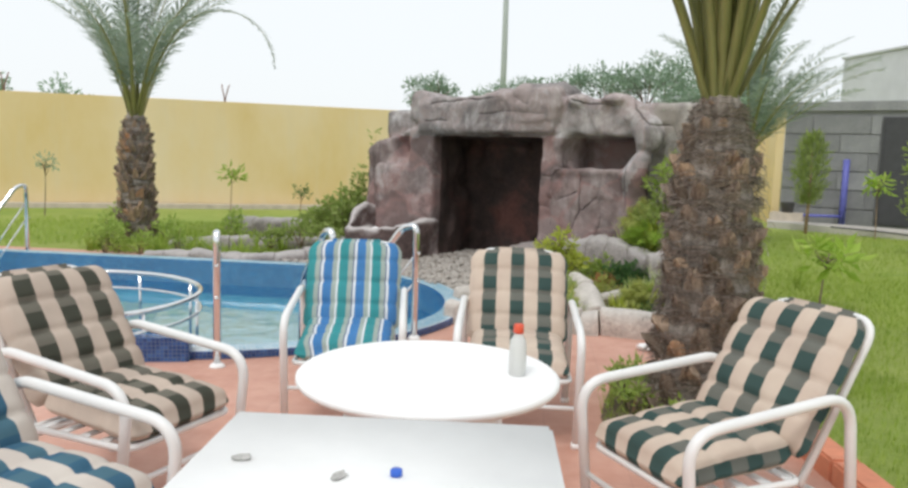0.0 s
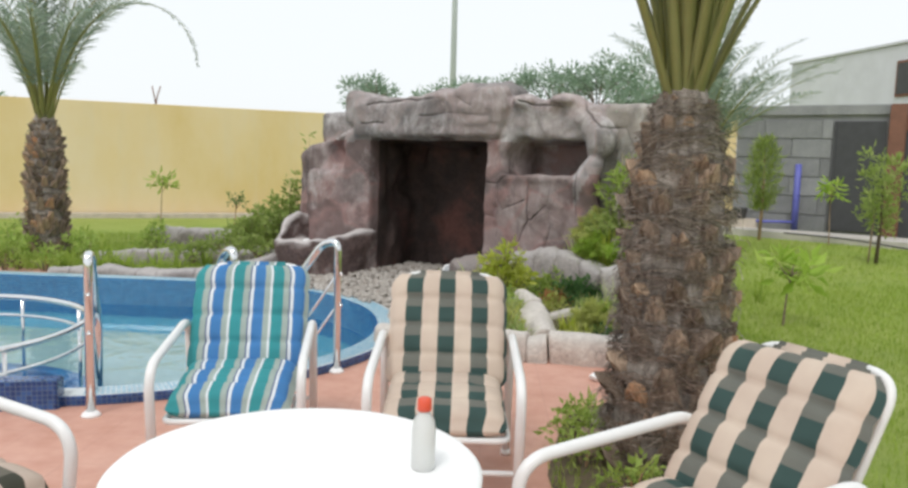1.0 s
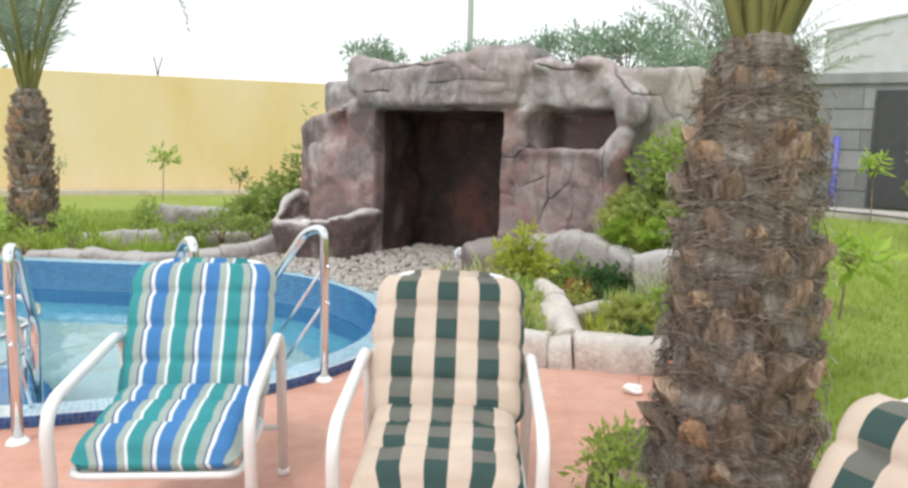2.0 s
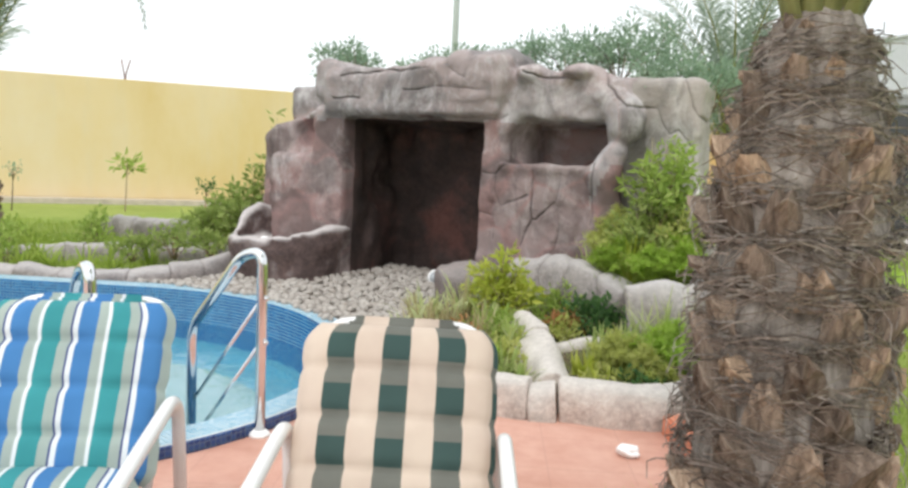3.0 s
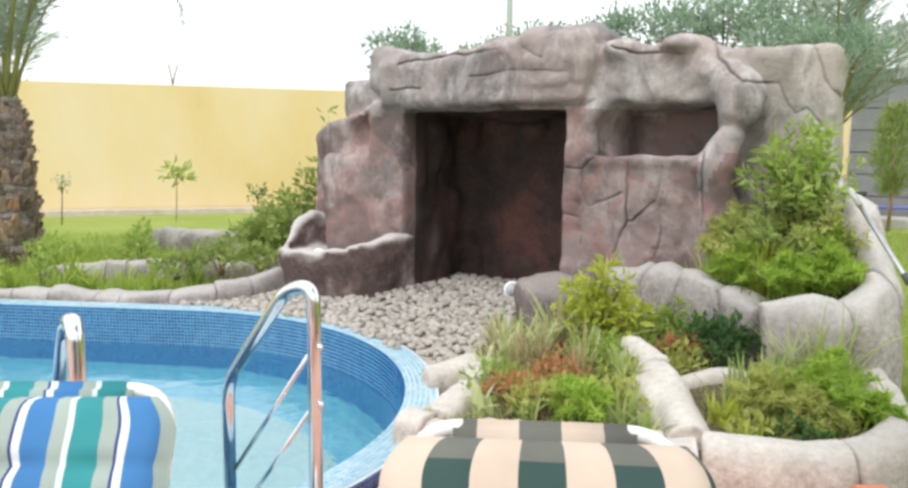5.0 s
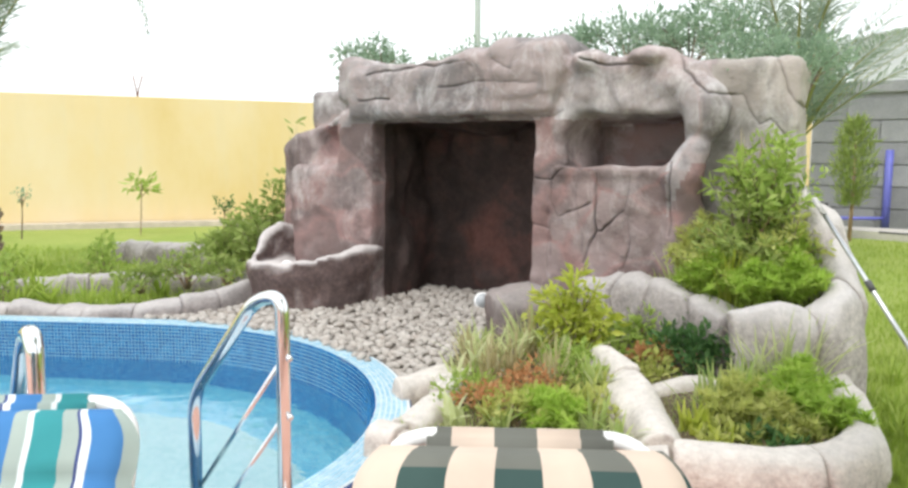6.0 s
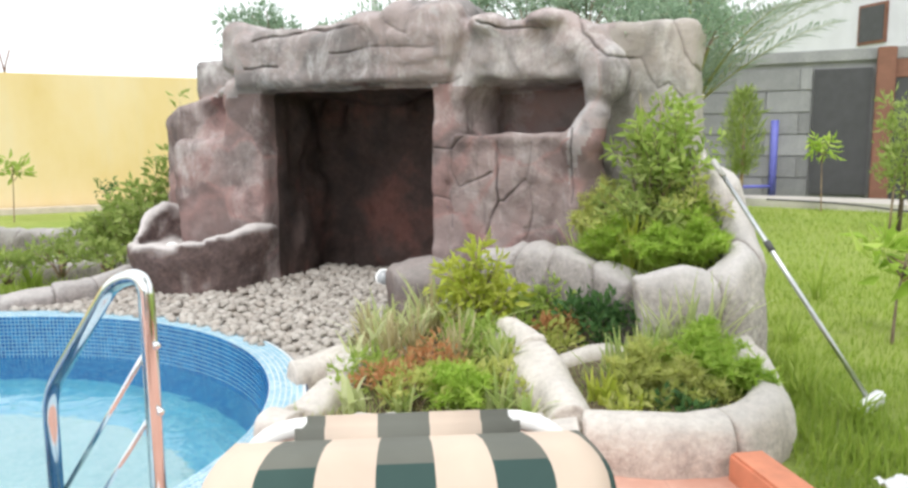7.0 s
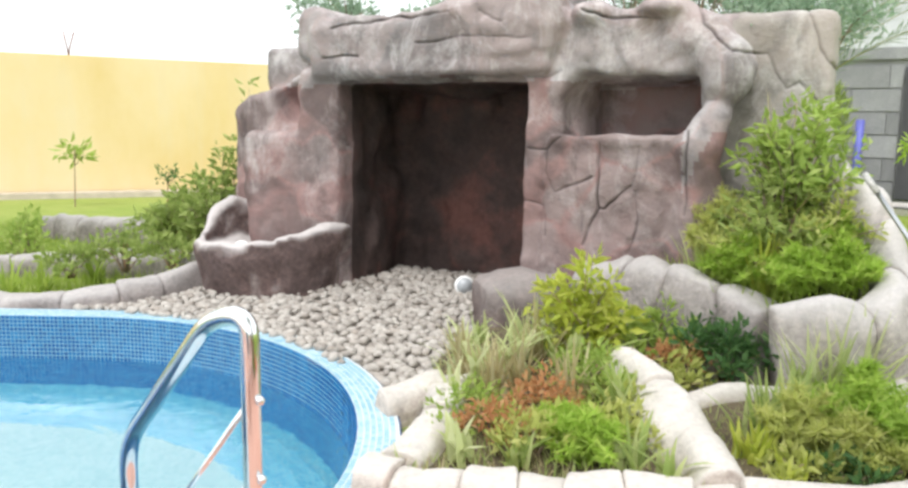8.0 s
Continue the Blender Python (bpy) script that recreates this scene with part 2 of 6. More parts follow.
def deck_material():
    m = Nodes("pink_deck", 0.6, 0.0, 0.35)
    big, mid, fine = m.noise(0.8, 5), m.noise(6.0, 5), m.noise(70.0, 3)
    col = m.ramp(big, [(0.3, (0.50, 0.24, 0.17)), (0.5, (0.60, 0.31, 0.23)), (0.7, (0.66, 0.38, 0.30))])
    col = m.mix(0.35, col, m.ramp(mid, [(0.3, (0.42, 0.21, 0.15)), (0.7, (0.72, 0.48, 0.40))]))
    brick = m.n.new("ShaderNodeTexBrick")
    brick.offset, brick.inputs["Scale"].default_value = 0.0, 1.0
    for key, v in (("Mortar Size", 0.004), ("Brick Width", 0.4), ("Row Height", 0.4), ("Mortar Smooth", 0.6)):
        brick.inputs[key].default_value = v
    m.l.new(m.out(), brick.inputs["Vector"])
    col = m.mix(m.math("MULTIPLY", brick.outputs["Fac"], 0.35), col, (0.40, 0.22, 0.17))
    m.bump(fine, 0.15, 0.003)
    return m.colour(col)


def mosaic_material(name, a, b, c, grout, cell=0.028):
    m = Nodes(name, 0.18, 0.0, 0.5)
    brick = m.n.new("ShaderNodeTexBrick")
    brick.offset = 0.0
    for key, v in (("Scale", 1.0), ("Mortar Size", cell * 0.07), ("Brick Width", cell), ("Row Height", cell), ("Mortar Smooth", 0.1), ("Bias", 0.0)):
        brick.inputs[key].default_value = v
    m.l.new(m.out("UV"), brick.inputs["Vector"])
    brick.inputs["Color1"].default_value, brick.inputs["Color2"].default_value = (0, 0, 0, 1), (1, 1, 1, 1)
    col = m.ramp(brick.outputs["Color"], [(0.0, a), (0.5, b), (1.0, c)])
    col = m.mix(0.3, col, m.ramp(m.noise(1.3), [(0.3, a), (0.7, c)]))
    col = m.mix(brick.outputs["Fac"], col, grout)
    m.bump(m.math("SUBTRACT", 1.0, brick.outputs["Fac"]), 0.5, 0.002)
    return m.colour(col)


def lawn_material():
    m = Nodes("lawn", 0.9, 0.0, 0.2)
    big, mid, fine = m.noise(0.35, 5), m.noise(3.0, 5, 0.7), m.noise(60.0, 4, 0.8)
    col = m.ramp(mid, [(0.25, (0.22, 0.29, 0.05)), (0.5, (0.38, 0.45, 0.09)), (0.75, (0.54, 0.56, 0.17))])
    col = m.mix(0.5, col, m.ramp(big, [(0.38, (0.22, 0.33, 0.06)), (0.62, (0.44, 0.47, 0.15))]))
    col = m.mix(0.35, col, m.ramp(fine, [(0.3, (0.06, 0.11, 0.02)), (0.7, (0.40, 0.52, 0.14))]))
    m.bump(fine, 0.8, 0.03)
    return m.colour(col)


def yellow_wall_material():
    m = Nodes("yellow_render", 0.85, 0.0, 0.2)
    big = m.noise(0.5, 5, 0.6, m.stretch(1, 1, 0.6))
    fine = m.noise(45.0, 4, 0.7)
    col = m.ramp(big, [(0.3, (0.70, 0.53, 0.25)), (0.5, (0.75, 0.595, 0.34)), (0.7, (0.77, 0.645, 0.44))])
    stain = m.noise(1.2, 6, 0.7, m.stretch(2.2, 2.2, 0.25))
    col = m.mix(m.ramp(stain, [(0.5, (0, 0, 0)), (0.8, (0.5, 0.5, 0.5))]), col, (0.70, 0.60, 0.42))
    m.bump(fine, 0.25, 0.006)
    return m.colour(col)


def block_wall_material():
    m = Nodes("grey_block", 0.9, 0.0, 0.2)
    n1, n2 = m.noise(2.0, 6, 0.65), m.noise(40.0, 4, 0.7)
    col = m.ramp(n1, [(0.3, (0.21, 0.215, 0.225)), (0.7, (0.33, 0.33, 0.335))])
    col = m.mix(0.3, col, m.ramp(n2, [(0.3, (0.09, 0.09, 0.1)), (0.7, (0.35, 0.35, 0.35))]))
    r = m.ramp(m.random(), [(0.0, (0.75, 0.75, 0.75)), (1.0, (1.15, 1.15, 1.15))])
    m.bump(n2, 0.5, 0.008)
    return m.colour(m.mix(1.0, col, r, "MULTIPLY"))


def check_fabric(name, cream, dark, mid, across=3.6, along=4.1):
    """Cream stripes; between them squares of a dark and a greyer shade."""
    m = Nodes(name, 0.85, 0.0, 0.15)
    sep = m.n.new("ShaderNodeSeparateXYZ")
    m.l.new(m.out("UV"), sep.inputs[0])
    stripe = m.math("GREATER_THAN", m.math("FRACT", m.math("ADD", m.math("MULTIPLY", sep.outputs[0], across), 0.0)), 0.5)
    square = m.math("GREATER_THAN", m.math("FRACT", m.math("MULTIPLY", sep.outputs[1], along)), 0.5)
    col = m.mix(stripe, cream, m.mix(square, dark, mid))
    weave = m.noise(420.0, 2)
    fade = m.noise(5.0, 4)
    col = m.mix(0.25, col, m.ramp(fade, [(0.3, (0.3, 0.3, 0.3)), (0.7, (0.68, 0.68, 0.66))]), "OVERLAY")
    m.bump(weave, 0.25, 0.002)
    return m.colour(col)


def stripe_fabric(name, stops, across):
    m = Nodes(name, 0.85, 0.0, 0.15)
    sep = m.n.new("ShaderNodeSeparateXYZ")
    m.l.new(m.out("UV"), sep.inputs[0])
    f = m.math("FRACT", m.math("MULTIPLY", sep.outputs[0], across))
    col = m.ramp(f, stops, True)
    col = m.mix(0.25, col, m.ramp(m.noise(5.0, 4), [(0.3, (0.3, 0.3, 0.3)), (0.7, (0.68, 0.68, 0.66))]), "OVERLAY")
    m.bump(m.noise(420.0, 2), 0.25, 0.002)
    return m.colour(col)


M_deck = deck_material()
M_lawn = lawn_material()
M_yellow = yellow_wall_material()
M_block = block_wall_material()
M_mosaic = mosaic_material("blue_mosaic", (0.006, 0.09, 0.28), (0.012, 0.15, 0.39), (0.03, 0.24, 0.50), (0.06, 0.19, 0.36))
M_mosaic_dark = mosaic_material("navy_mosaic", (0.01, 0.03, 0.13), (0.02, 0.06, 0.22), (0.04, 0.12, 0.32), (0.10, 0.16, 0.24))
M_poolfloor = mosaic_material("turquoise_mosaic", (0.23, 0.42, 0.45), (0.30, 0.48, 0.50), (0.37, 0.53, 0.54), (0.36, 0.49, 0.50))
M_check = check_fabric("green_check_fabric", (0.57, 0.465, 0.385), (0.045, 0.080, 0.074), (0.145, 0.148, 0.13))
M_check_brown = check_fabric("brown_check_fabric", (0.50, 0.41, 0.345), (0.060, 0.062, 0.048), (0.15, 0.14, 0.115))
M_check_blue = check_fabric("blue_check_fabric", (0.58, 0.52, 0.47), (0.045, 0.12, 0.19), (0.07, 0.15, 0.20))
TEAL, WHITE, BLUE, SAND, NAVY = (0.045, 0.26, 0.28), (0.66, 0.70, 0.72), (0.06, 0.19, 0.42), (0.33, 0.39, 0.36), (0.05, 0.07, 0.20)
M_stripe = stripe_fabric("teal_stripe_fabric", [(0.0, TEAL), (0.27, SAND), (0.42, NAVY), (0.45, WHITE), (0.53, BLUE), (0.80, SAND), (0.94, WHITE)], 2.9)
M_white_tube = plain("white_enamel", (0.78, 0.78, 0.77), 0.35, 0, 0.04, 8, 0.05)
M_plastic = plain("white_plastic", (0.87, 0.87, 0.86), 0.65, 0, 0.03, 5, 0.03)
M_chrome = plain("chrome", (0.80, 0.81, 0.82), 0.12, 1.0, 0.05, 6, 0.0)
M_steel = plain("dull_steel", (0.55, 0.56, 0.57), 0.3, 1.0, 0.1, 20, 0.05)
M_kerb = plain("orange_kerb", (0.62, 0.23, 0.13), 0.7, 0, 0.15, 9, 0.2)
M_soil = plain("soil", (0.11, 0.085, 0.05), 0.95, 0, 0.4, 14, 0.8)
M_footing = plain("pale_footing", (0.55, 0.48, 0.40), 0.9, 0, 0.15, 5, 0.4)
M_concrete = plain("pale_concrete", (0.50, 0.47, 0.43), 0.9, 0, 0.12, 4, 0.3)
M_brown = plain("brown_paint", (0.20, 0.09, 0.06), 0.7, 0, 0.15, 6, 0.2)
M_dark_panel = plain("dark_gate_panel", (0.055, 0.055, 0.06), 0.6, 0, 0.15, 5, 0.1)
M_blue_post = plain("blue_paint", (0.13, 0.14, 0.48), 0.5, 0, 0.1, 8, 0.1)
M_white_wall = plain("white_building_render", (0.60, 0.60, 0.655), 0.85, 0, 0.06, 1.5, 0.1)
M_red = plain("red_plastic", (0.70, 0.09, 0.04), 0.4, 0, 0.05, 8, 0.0)
M_bluecap = plain("blue_plastic", (0.03, 0.12, 0.55), 0.4, 0, 0.05, 8, 0.0)
M_ash = plain("crumpled_paper", (0.45, 0.44, 0.42), 0.9, 0, 0.3, 60, 0.2)
M_dark = plain("dark_rubber", (0.07, 0.07, 0.07), 0.6, 0, 0.1, 10, 0.0)


def pebble_material():
    m = Nodes("river_pebbles", 0.75, 0.0, 0.3)
    r = m.random()
    isl = m.island()
    mixr = m.math("FRACT", m.math("ADD", r, isl))
    col = m.ramp(mixr, [(0.0, (0.20, 0.17, 0.15)), (0.35, (0.34, 0.305, 0.275)), (0.7, (0.49, 0.455, 0.42)), (1.0, (0.30, 0.25, 0.215))])
    col = m.mix(0.3, col, m.ramp(m.noise(25.0), [(0.3, (0.25, 0.23, 0.2)), (0.7, (0.7, 0.66, 0.6))]))
    m.bump(m.noise(60.0), 0.2, 0.003)
    return m.colour(col)


def water_material():
    m = Nodes("pool_water", 0.03, 0.0, 0.5)
    m.bsdf.inputs["Transmission Weight"].default_value = 1.0
    m.bsdf.inputs["IOR"].default_value = 1.33
    m.bump(m.noise(2.4, 4, 0.55, None, 0.8), 0.28, 0.05)
    return m.colour((0.84, 0.95, 0.955))


def bark_material(name, a, b, c, warm=1.0):
    m = Nodes(name, 0.95, 0.0, 0.15)
    fib = m.noise(30.0, 5, 0.7, m.stretch(1, 1, 0.12))
    col = m.ramp(fib, [(0.3, a), (0.5, b), (0.72, c)])
    tone = m.ramp(m.math("FRACT", m.math("ADD", m.random(), m.island())), [(0.0, (0.5, 0.48, 0.46)), (0.45, (0.9, 0.88, 0.86)), (0.78, (1 + 0.3 * warm, 1 + 0.22 * warm, 1 + 0.12 * warm)), (0.94, (1 + 0.4 * warm, 1 + 0.24 * warm, 1 + 0.04 * warm)), (1.0, (1 + 0.65 * warm, 1 + 0.12 * warm, 1 - 0.22 * warm))])
    col = m.mix(1.0, col, tone, "MULTIPLY")
    m.bump(fib, 0.6, 0.01)
    return m.colour(col)


M_pebble = pebble_material()
M_water = water_material()
M_bark = bark_material("palm_bark", (0.09, 0.07, 0.057), (0.25, 0.195, 0.155), (0.47, 0.385, 0.315))
M_fibre = bark_material("palm_fibre", (0.13, 0.11, 0.096), (0.37, 0.33, 0.295), (0.66, 0.61, 0.56), 0.0)
M_frond = leafy("palm_leaflet", (0.21, 0.28, 0.21), (0.35, 0.43, 0.33), (0.50, 0.56, 0.47))
M_petiole = leafy("palm_petiole", (0.30, 0.32, 0.11), (0.46, 0.46, 0.19), (0.56, 0.54, 0.30))
M_bush_mid = leafy("garden_shrub_leaf", (0.25, 0.34, 0.09), (0.40, 0.50, 0.14), (0.58, 0.64, 0.25))
M_palestrap = leafy("pale_strap_leaf", (0.46, 0.54, 0.22), (0.68, 0.72, 0.38), (0.84, 0.84, 0.58))
M_olive = leafy("olive_leaf", (0.40, 0.46, 0.11), (0.60, 0.63, 0.19), (0.78, 0.75, 0.34))
M_bush = leafy("shrub_leaf", (0.26, 0.38, 0.08), (0.44, 0.58, 0.13), (0.64, 0.72, 0.25))
M_bush_dark = leafy("dark_shrub_leaf", (0.06, 0.14, 0.05), (0.11, 0.23, 0.07), (0.19, 0.32, 0.10))
M_fern = leafy("feathery_leaf", (0.30, 0.47, 0.06), (0.48, 0.66, 0.11), (0.66, 0.74, 0.22))
M_yellowleaf = leafy("yellow_green_leaf", (0.40, 0.50, 0.06), (0.62, 0.66, 0.11), (0.74, 0.74, 0.22))
M_blade = leafy("strap_leaf", (0.28, 0.40, 0.11), (0.50, 0.58, 0.20), (0.76, 0.76, 0.42))
M_redleaf = leafy("rust_leaf", (0.50, 0.22, 0.10), (0.70, 0.38, 0.18), (0.70, 0.55, 0.28))
M_grass = leafy("grass_blade", (0.24, 0.36, 0.05), (0.40, 0.52, 0.09), (0.56, 0.62, 0.18))
M_straw = leafy("dry_leaf", (0.40, 0.33, 0.17), (0.60, 0.53, 0.30), (0.76, 0.70, 0.46))
M_creeper = leafy("hazy_green_leaf", (0.22, 0.33, 0.22), (0.34, 0.47, 0.32), (0.48, 0.58, 0.42))

M_cove = mosaic_material("turquoise_cove_mosaic", (0.03, 0.26, 0.44), (0.07, 0.35, 0.50), (0.15, 0.44, 0.55), (0.20, 0.40, 0.50))

# ---------------------------------------------------------------- the pool's outline
PC, R_IN, R_OUT, LEFT_X = Vector((-2.34, 7.7, 0)), 2.22, 2.42, -8.0


def pool_point(a, r, z=0.0):
    """On the round end; its near half is a little flattened."""
    return Vector((PC.x + r * math.cos(a), PC.y + r * math.sin(a) * (0.9 if a < 0 else 1.0), z))


def near_y(x, r):
    """The near side, which swings out towards the toddler basin."""
    s = min(1.0, max(0.0, (PC.x - x) / 1.3))
    return PC.y - 0.9 * r - 0.62 * s * s * (3 - 2 * s)


def pool_outline(r, z=0.0, n=48):
    """Round at the one end, long and straight to the other."""
    pts = [pool_point(a, r, z) for a in (math.pi * (k / n - 0.5) for k in range(n + 1))]
    steps = 24
    pts += [Vector((PC.x + (LEFT_X - PC.x) * k / steps, PC.y + r, z)) for k in range(1, steps + 1)]
    pts += [Vector((x, near_y(x, r), z)) for x in (PC.x + (LEFT_X - PC.x) * k / steps for k in range(steps, 0, -1))]
    return pts


def pool_band(name, rings, mat, label=""):
    """A strip of wall or rim between two outlines: each (radius, z)."""
    verts, faces, uvs, v0 = [], [], [], 0.0
    prev = None
    for r, z in rings:
        line = pool_outline(r, z)
        line.append(line[0])
        if prev is not None:
            v0 += math.hypot(r - prev[0], z - prev[1])
        d = 0.0
        for i, p in enumerate(line):
            d += (p - line[i - 1]).length if i else 0.0
            verts.append(p)
            uvs.append((d, v0))
        prev = (r, z)
    n = len(pool_outline(R_IN)) + 1
    for j in range(len(rings) - 1):
        for i in range(n - 1):
            a = j * n + i
            faces.append((a, a + 1, a + n + 1, a + n))
    return mesh_of(name, verts, faces, mat, False, uvs)


# ---------------------------------------------------------------- ground, deck, pool
far = [(-150, -100), (150, -100), (150, 220), (-150, 220)]
ground = part("ground", fill_polygon("ground", far, M_lawn, -0.012, [pool_outline(R_OUT - 0.02, -0.012)]), M_lawn, None, "", False)
tagged(ground, "green lawn that spreads round the pool and rock garden", "lawn", kind="structure")

deck_edge = [(2.5, -6), (-12, -6), (-12, near_y(-12, R_OUT + 0.01))]
deck_edge += [(x, near_y(x, R_OUT + 0.01)) for x in (LEFT_X + (PC.x - LEFT_X) * k / 24 for k in range(25))]
deck_edge += [tuple(pool_point(a, R_OUT + 0.01).xy) for a in (radians(-87 + 3 * k) for k in range(27))]
deck_edge += [(0.05, 7.42), (1.95, 7.1), (1.97, 6.5), (2.15, 4.2), (2.32, 2.0)]
deck_bm = fill_polygon("deck", deck_edge, M_deck, 0.0)
deck = tagged(part("pavement", deck_bm, M_deck, None, "", False), "pinkish terracotta paving between the pool and the lawn", "paving", kind="structure")
tagged(part("pavement", fill_polygon("deck", [(-12, PC.y + R_OUT + 0.01), (-4.3, PC.y + R_OUT + 0.01), (-4.6, 10.75), (-12, 10.75)], M_deck, 0.0), M_deck, None, "", False), "pink paving strip along the far side of the pool", "paving", kind="structure")

pool = tagged(new("swimming_pool"), "round-ended swimming pool lined with blue mosaic tiles", "pool", kind="structure")
M_grout = plain("pool_grout", (0.27, 0.47, 0.56), 0.8, 0, 0.12, 10, 0.2)
# rim grout whitened: the sky's reflection on the flat rim is in its colour
M_rim_grout = plain("sky_sheen_rim_grout", (0.60, 0.64, 0.65), 0.8, 0, 0.12, 10, 0.2)
link_mesh("rim", pool_band("rim", [(R_IN, 0.056), (R_OUT - 0.01, 0.056)], M_rim_grout), None, pool, "grouted pool rim", False)
link_mesh("outer_band", pool_band("outer_band", [(R_OUT - 0.01, 0.056), (R_OUT, 0.05), (R_OUT, -0.05)], M_mosaic_dark), None, pool, "navy mosaic edge", False)
link_mesh("inner_wall", pool_band("inner_wall", [(R_IN, 0.056), (R_IN, -0.285)], M_grout), None, pool, "grouted pool wall", False)
link_mesh("lower_wall", pool_band("lower_wall", [(R_IN, -0.285), (R_IN - 0.01, -0.85)], M_mosaic), None, pool, "blue mosaic lower wall", False)
link_mesh("cove", pool_band("cove", [(R_IN - 0.01, -0.85), (R_IN - 0.05, -1.0), (R_IN - 0.14, -1.12), (R_IN - 0.25, -1.2), (R_IN - 0.35, -1.25)], M_cove), None, pool, "turquoise mosaic cove", False)
floor_bm = fill_polygon("pool_floor", pool_outline(R_IN - 0.35, -1.25), M_poolfloor)
uvl = floor_bm.loops.layers.uv.new("uv")
for f in floor_bm.faces:
    for lp in f.loops:
        lp[uvl].uv = lp.vert.co.xy
part("pool_floor", floor_bm, M_poolfloor, pool, "pale turquoise floor", False)
water_bm = fill_polygon("water", pool_outline(R_IN - 0.002, -0.26), M_water)
water = tagged(part("water", water_bm, M_water, None, "", False), "still clear turquoise water in the pool", "water", kind="structure")
water.visible_shadow = False

# kerb between paving and lawn, one block after another
kerb = tagged(new("kerb"), "orange painted kerb along the lawn", "kerb", kind="structure")
bm = bmesh.new()
box(bm, -0.075, 0.075, -0.245, 0.245, -0.04, 0.11, 0.012)
kerb_mesh = bpy.data.meshes.new("kerb_block")
bm.to_mesh(kerb_mesh)
bm.free()
kerb_mesh.materials.append(M_kerb)
line = smooth_path([(1.93, 7.0, 0), (2.0, 6.4, 0), (2.22, 4.2, 0), (2.38, 2.0, 0), (2.48, -1, 0)], 0.5)
for a, b in zip(line, line[1:]):
    ob = link_mesh("kerb_block", kerb_mesh, M_kerb, kerb, "", False)
    d = b - a
    ob.matrix_local = Matrix.Translation((a + b) / 2) @ Matrix.Rotation(math.atan2(-d.x, d.y), 4, "Z") @ Matrix.Diagonal((1, d.length / 0.5, 1, 1))

# soil and weeds round the near palm
def patch(name, outline, mat, z, bulge, label, category, kind="structure", seed=0):
    """A low heap of earth inside an outline."""
    cx = sum(p[0] for p in outline) / len(outline)
    cy = sum(p[1] for p in outline) / len(outline)
    verts, faces, n, rings = [], [], len(outline), 7
    for k in range(rings):
        s = 1 - k / rings
        for p in outline:
            q = Vector((cx + (p[0] - cx) * s, cy + (p[1] - cy) * s, 0))
            zz = (p[2] if len(p) > 2 else z) + bulge * (1 - s * s) + 0.02 * noise.noise(q * 5 + Vector((seed, 0, 0))) * (k > 0)
            verts.append((q.x, q.y, zz))
    verts.append((cx, cy, sum(v[2] for v in verts[-n:]) / n))
    for k in range(rings - 1):
        for i in range(n):
            j = (i + 1) % n
            faces.append((k * n + i, k * n + j, (k + 1) * n + j, (k + 1) * n + i))
    b = (rings - 1) * n
    faces += [(b + i, b + (i + 1) % n, len(verts) - 1) for i in range(n)]
    return tagged(link_mesh(name, mesh_of(name, verts, faces, mat), None), label, category, kind=kind)


pit = [tuple(p) for p in smooth_path([(1.15, 4.7, 0.005), (1.22, 5.4, 0.005), (1.4, 5.95, 0.005), (1.85, 6.1, 0.005), (1.98, 5.4, 0.005), (2.04, 4.7, 0.005), (1.6, 4.4, 0.005)], 0.2, True)]
patch("soil", pit, M_soil, 0.005, 0.05, "bare earth pit round the foot of the palm", "soil")

# ---------------------------------------------------------------- boundary walls
def straight_wall(name, a, b, height, thick, mat, z0=-0.05):
    a, b = Vector((*a, 0)), Vector((*b, 0))
    d = b - a
    bm = bmesh.new()
    box(bm, 0, d.length, 0, thick, z0, height, 0.015)
    ob = part(name, bm, mat, None, "", False)
    ob.matrix_world = Matrix.Translation(a) @ Matrix.Rotation(math.atan2(d.y, d.x), 4, "Z")
    return tagged(ob, kind="structure")


YA, YB = Vector((-24.0, 11.45)), Vector((7.6, 26.2))
tagged(straight_wall("wall_north", YA, YB, 2.66, 0.22, M_yellow), "tall yellow rendered garden wall with faint stains", "wall")
tagged(straight_wall("wall_north_footing", YA + Vector((0.15, -0.35)), YB + Vector((0.15, -0.35)), 0.10, 0.34, M_footing), "pale concrete strip at the foot of the yellow wall", "footing")
GA, GD = Vector((8.41, 20.24)), Vector((0.862, -0.507))
gs = lambda s: GA + GD * s
tagged(straight_wall("wall_return", gs(-1.62), (7.75, 26.2), 3.02, 0.2, M_yellow), "yellow rendered return wall beside the grey block wall", "wall")

# grey block wall, its courses laid stone by stone
grey = tagged(straight_wall("wall_east", gs(-1.62), gs(14), 3.06, 0.25, M_block), "grey concrete block wall with a plain coping", "wall", kind="structure")
bm = bmesh.new()
box(bm, -0.641, 0.641, -0.03, 0.0, -0.219, 0.219, 0.014)
block_mesh = bpy.data.meshes.new("block")
bm.to_mesh(block_mesh)
bm.free()
block_mesh.materials.append(M_block)
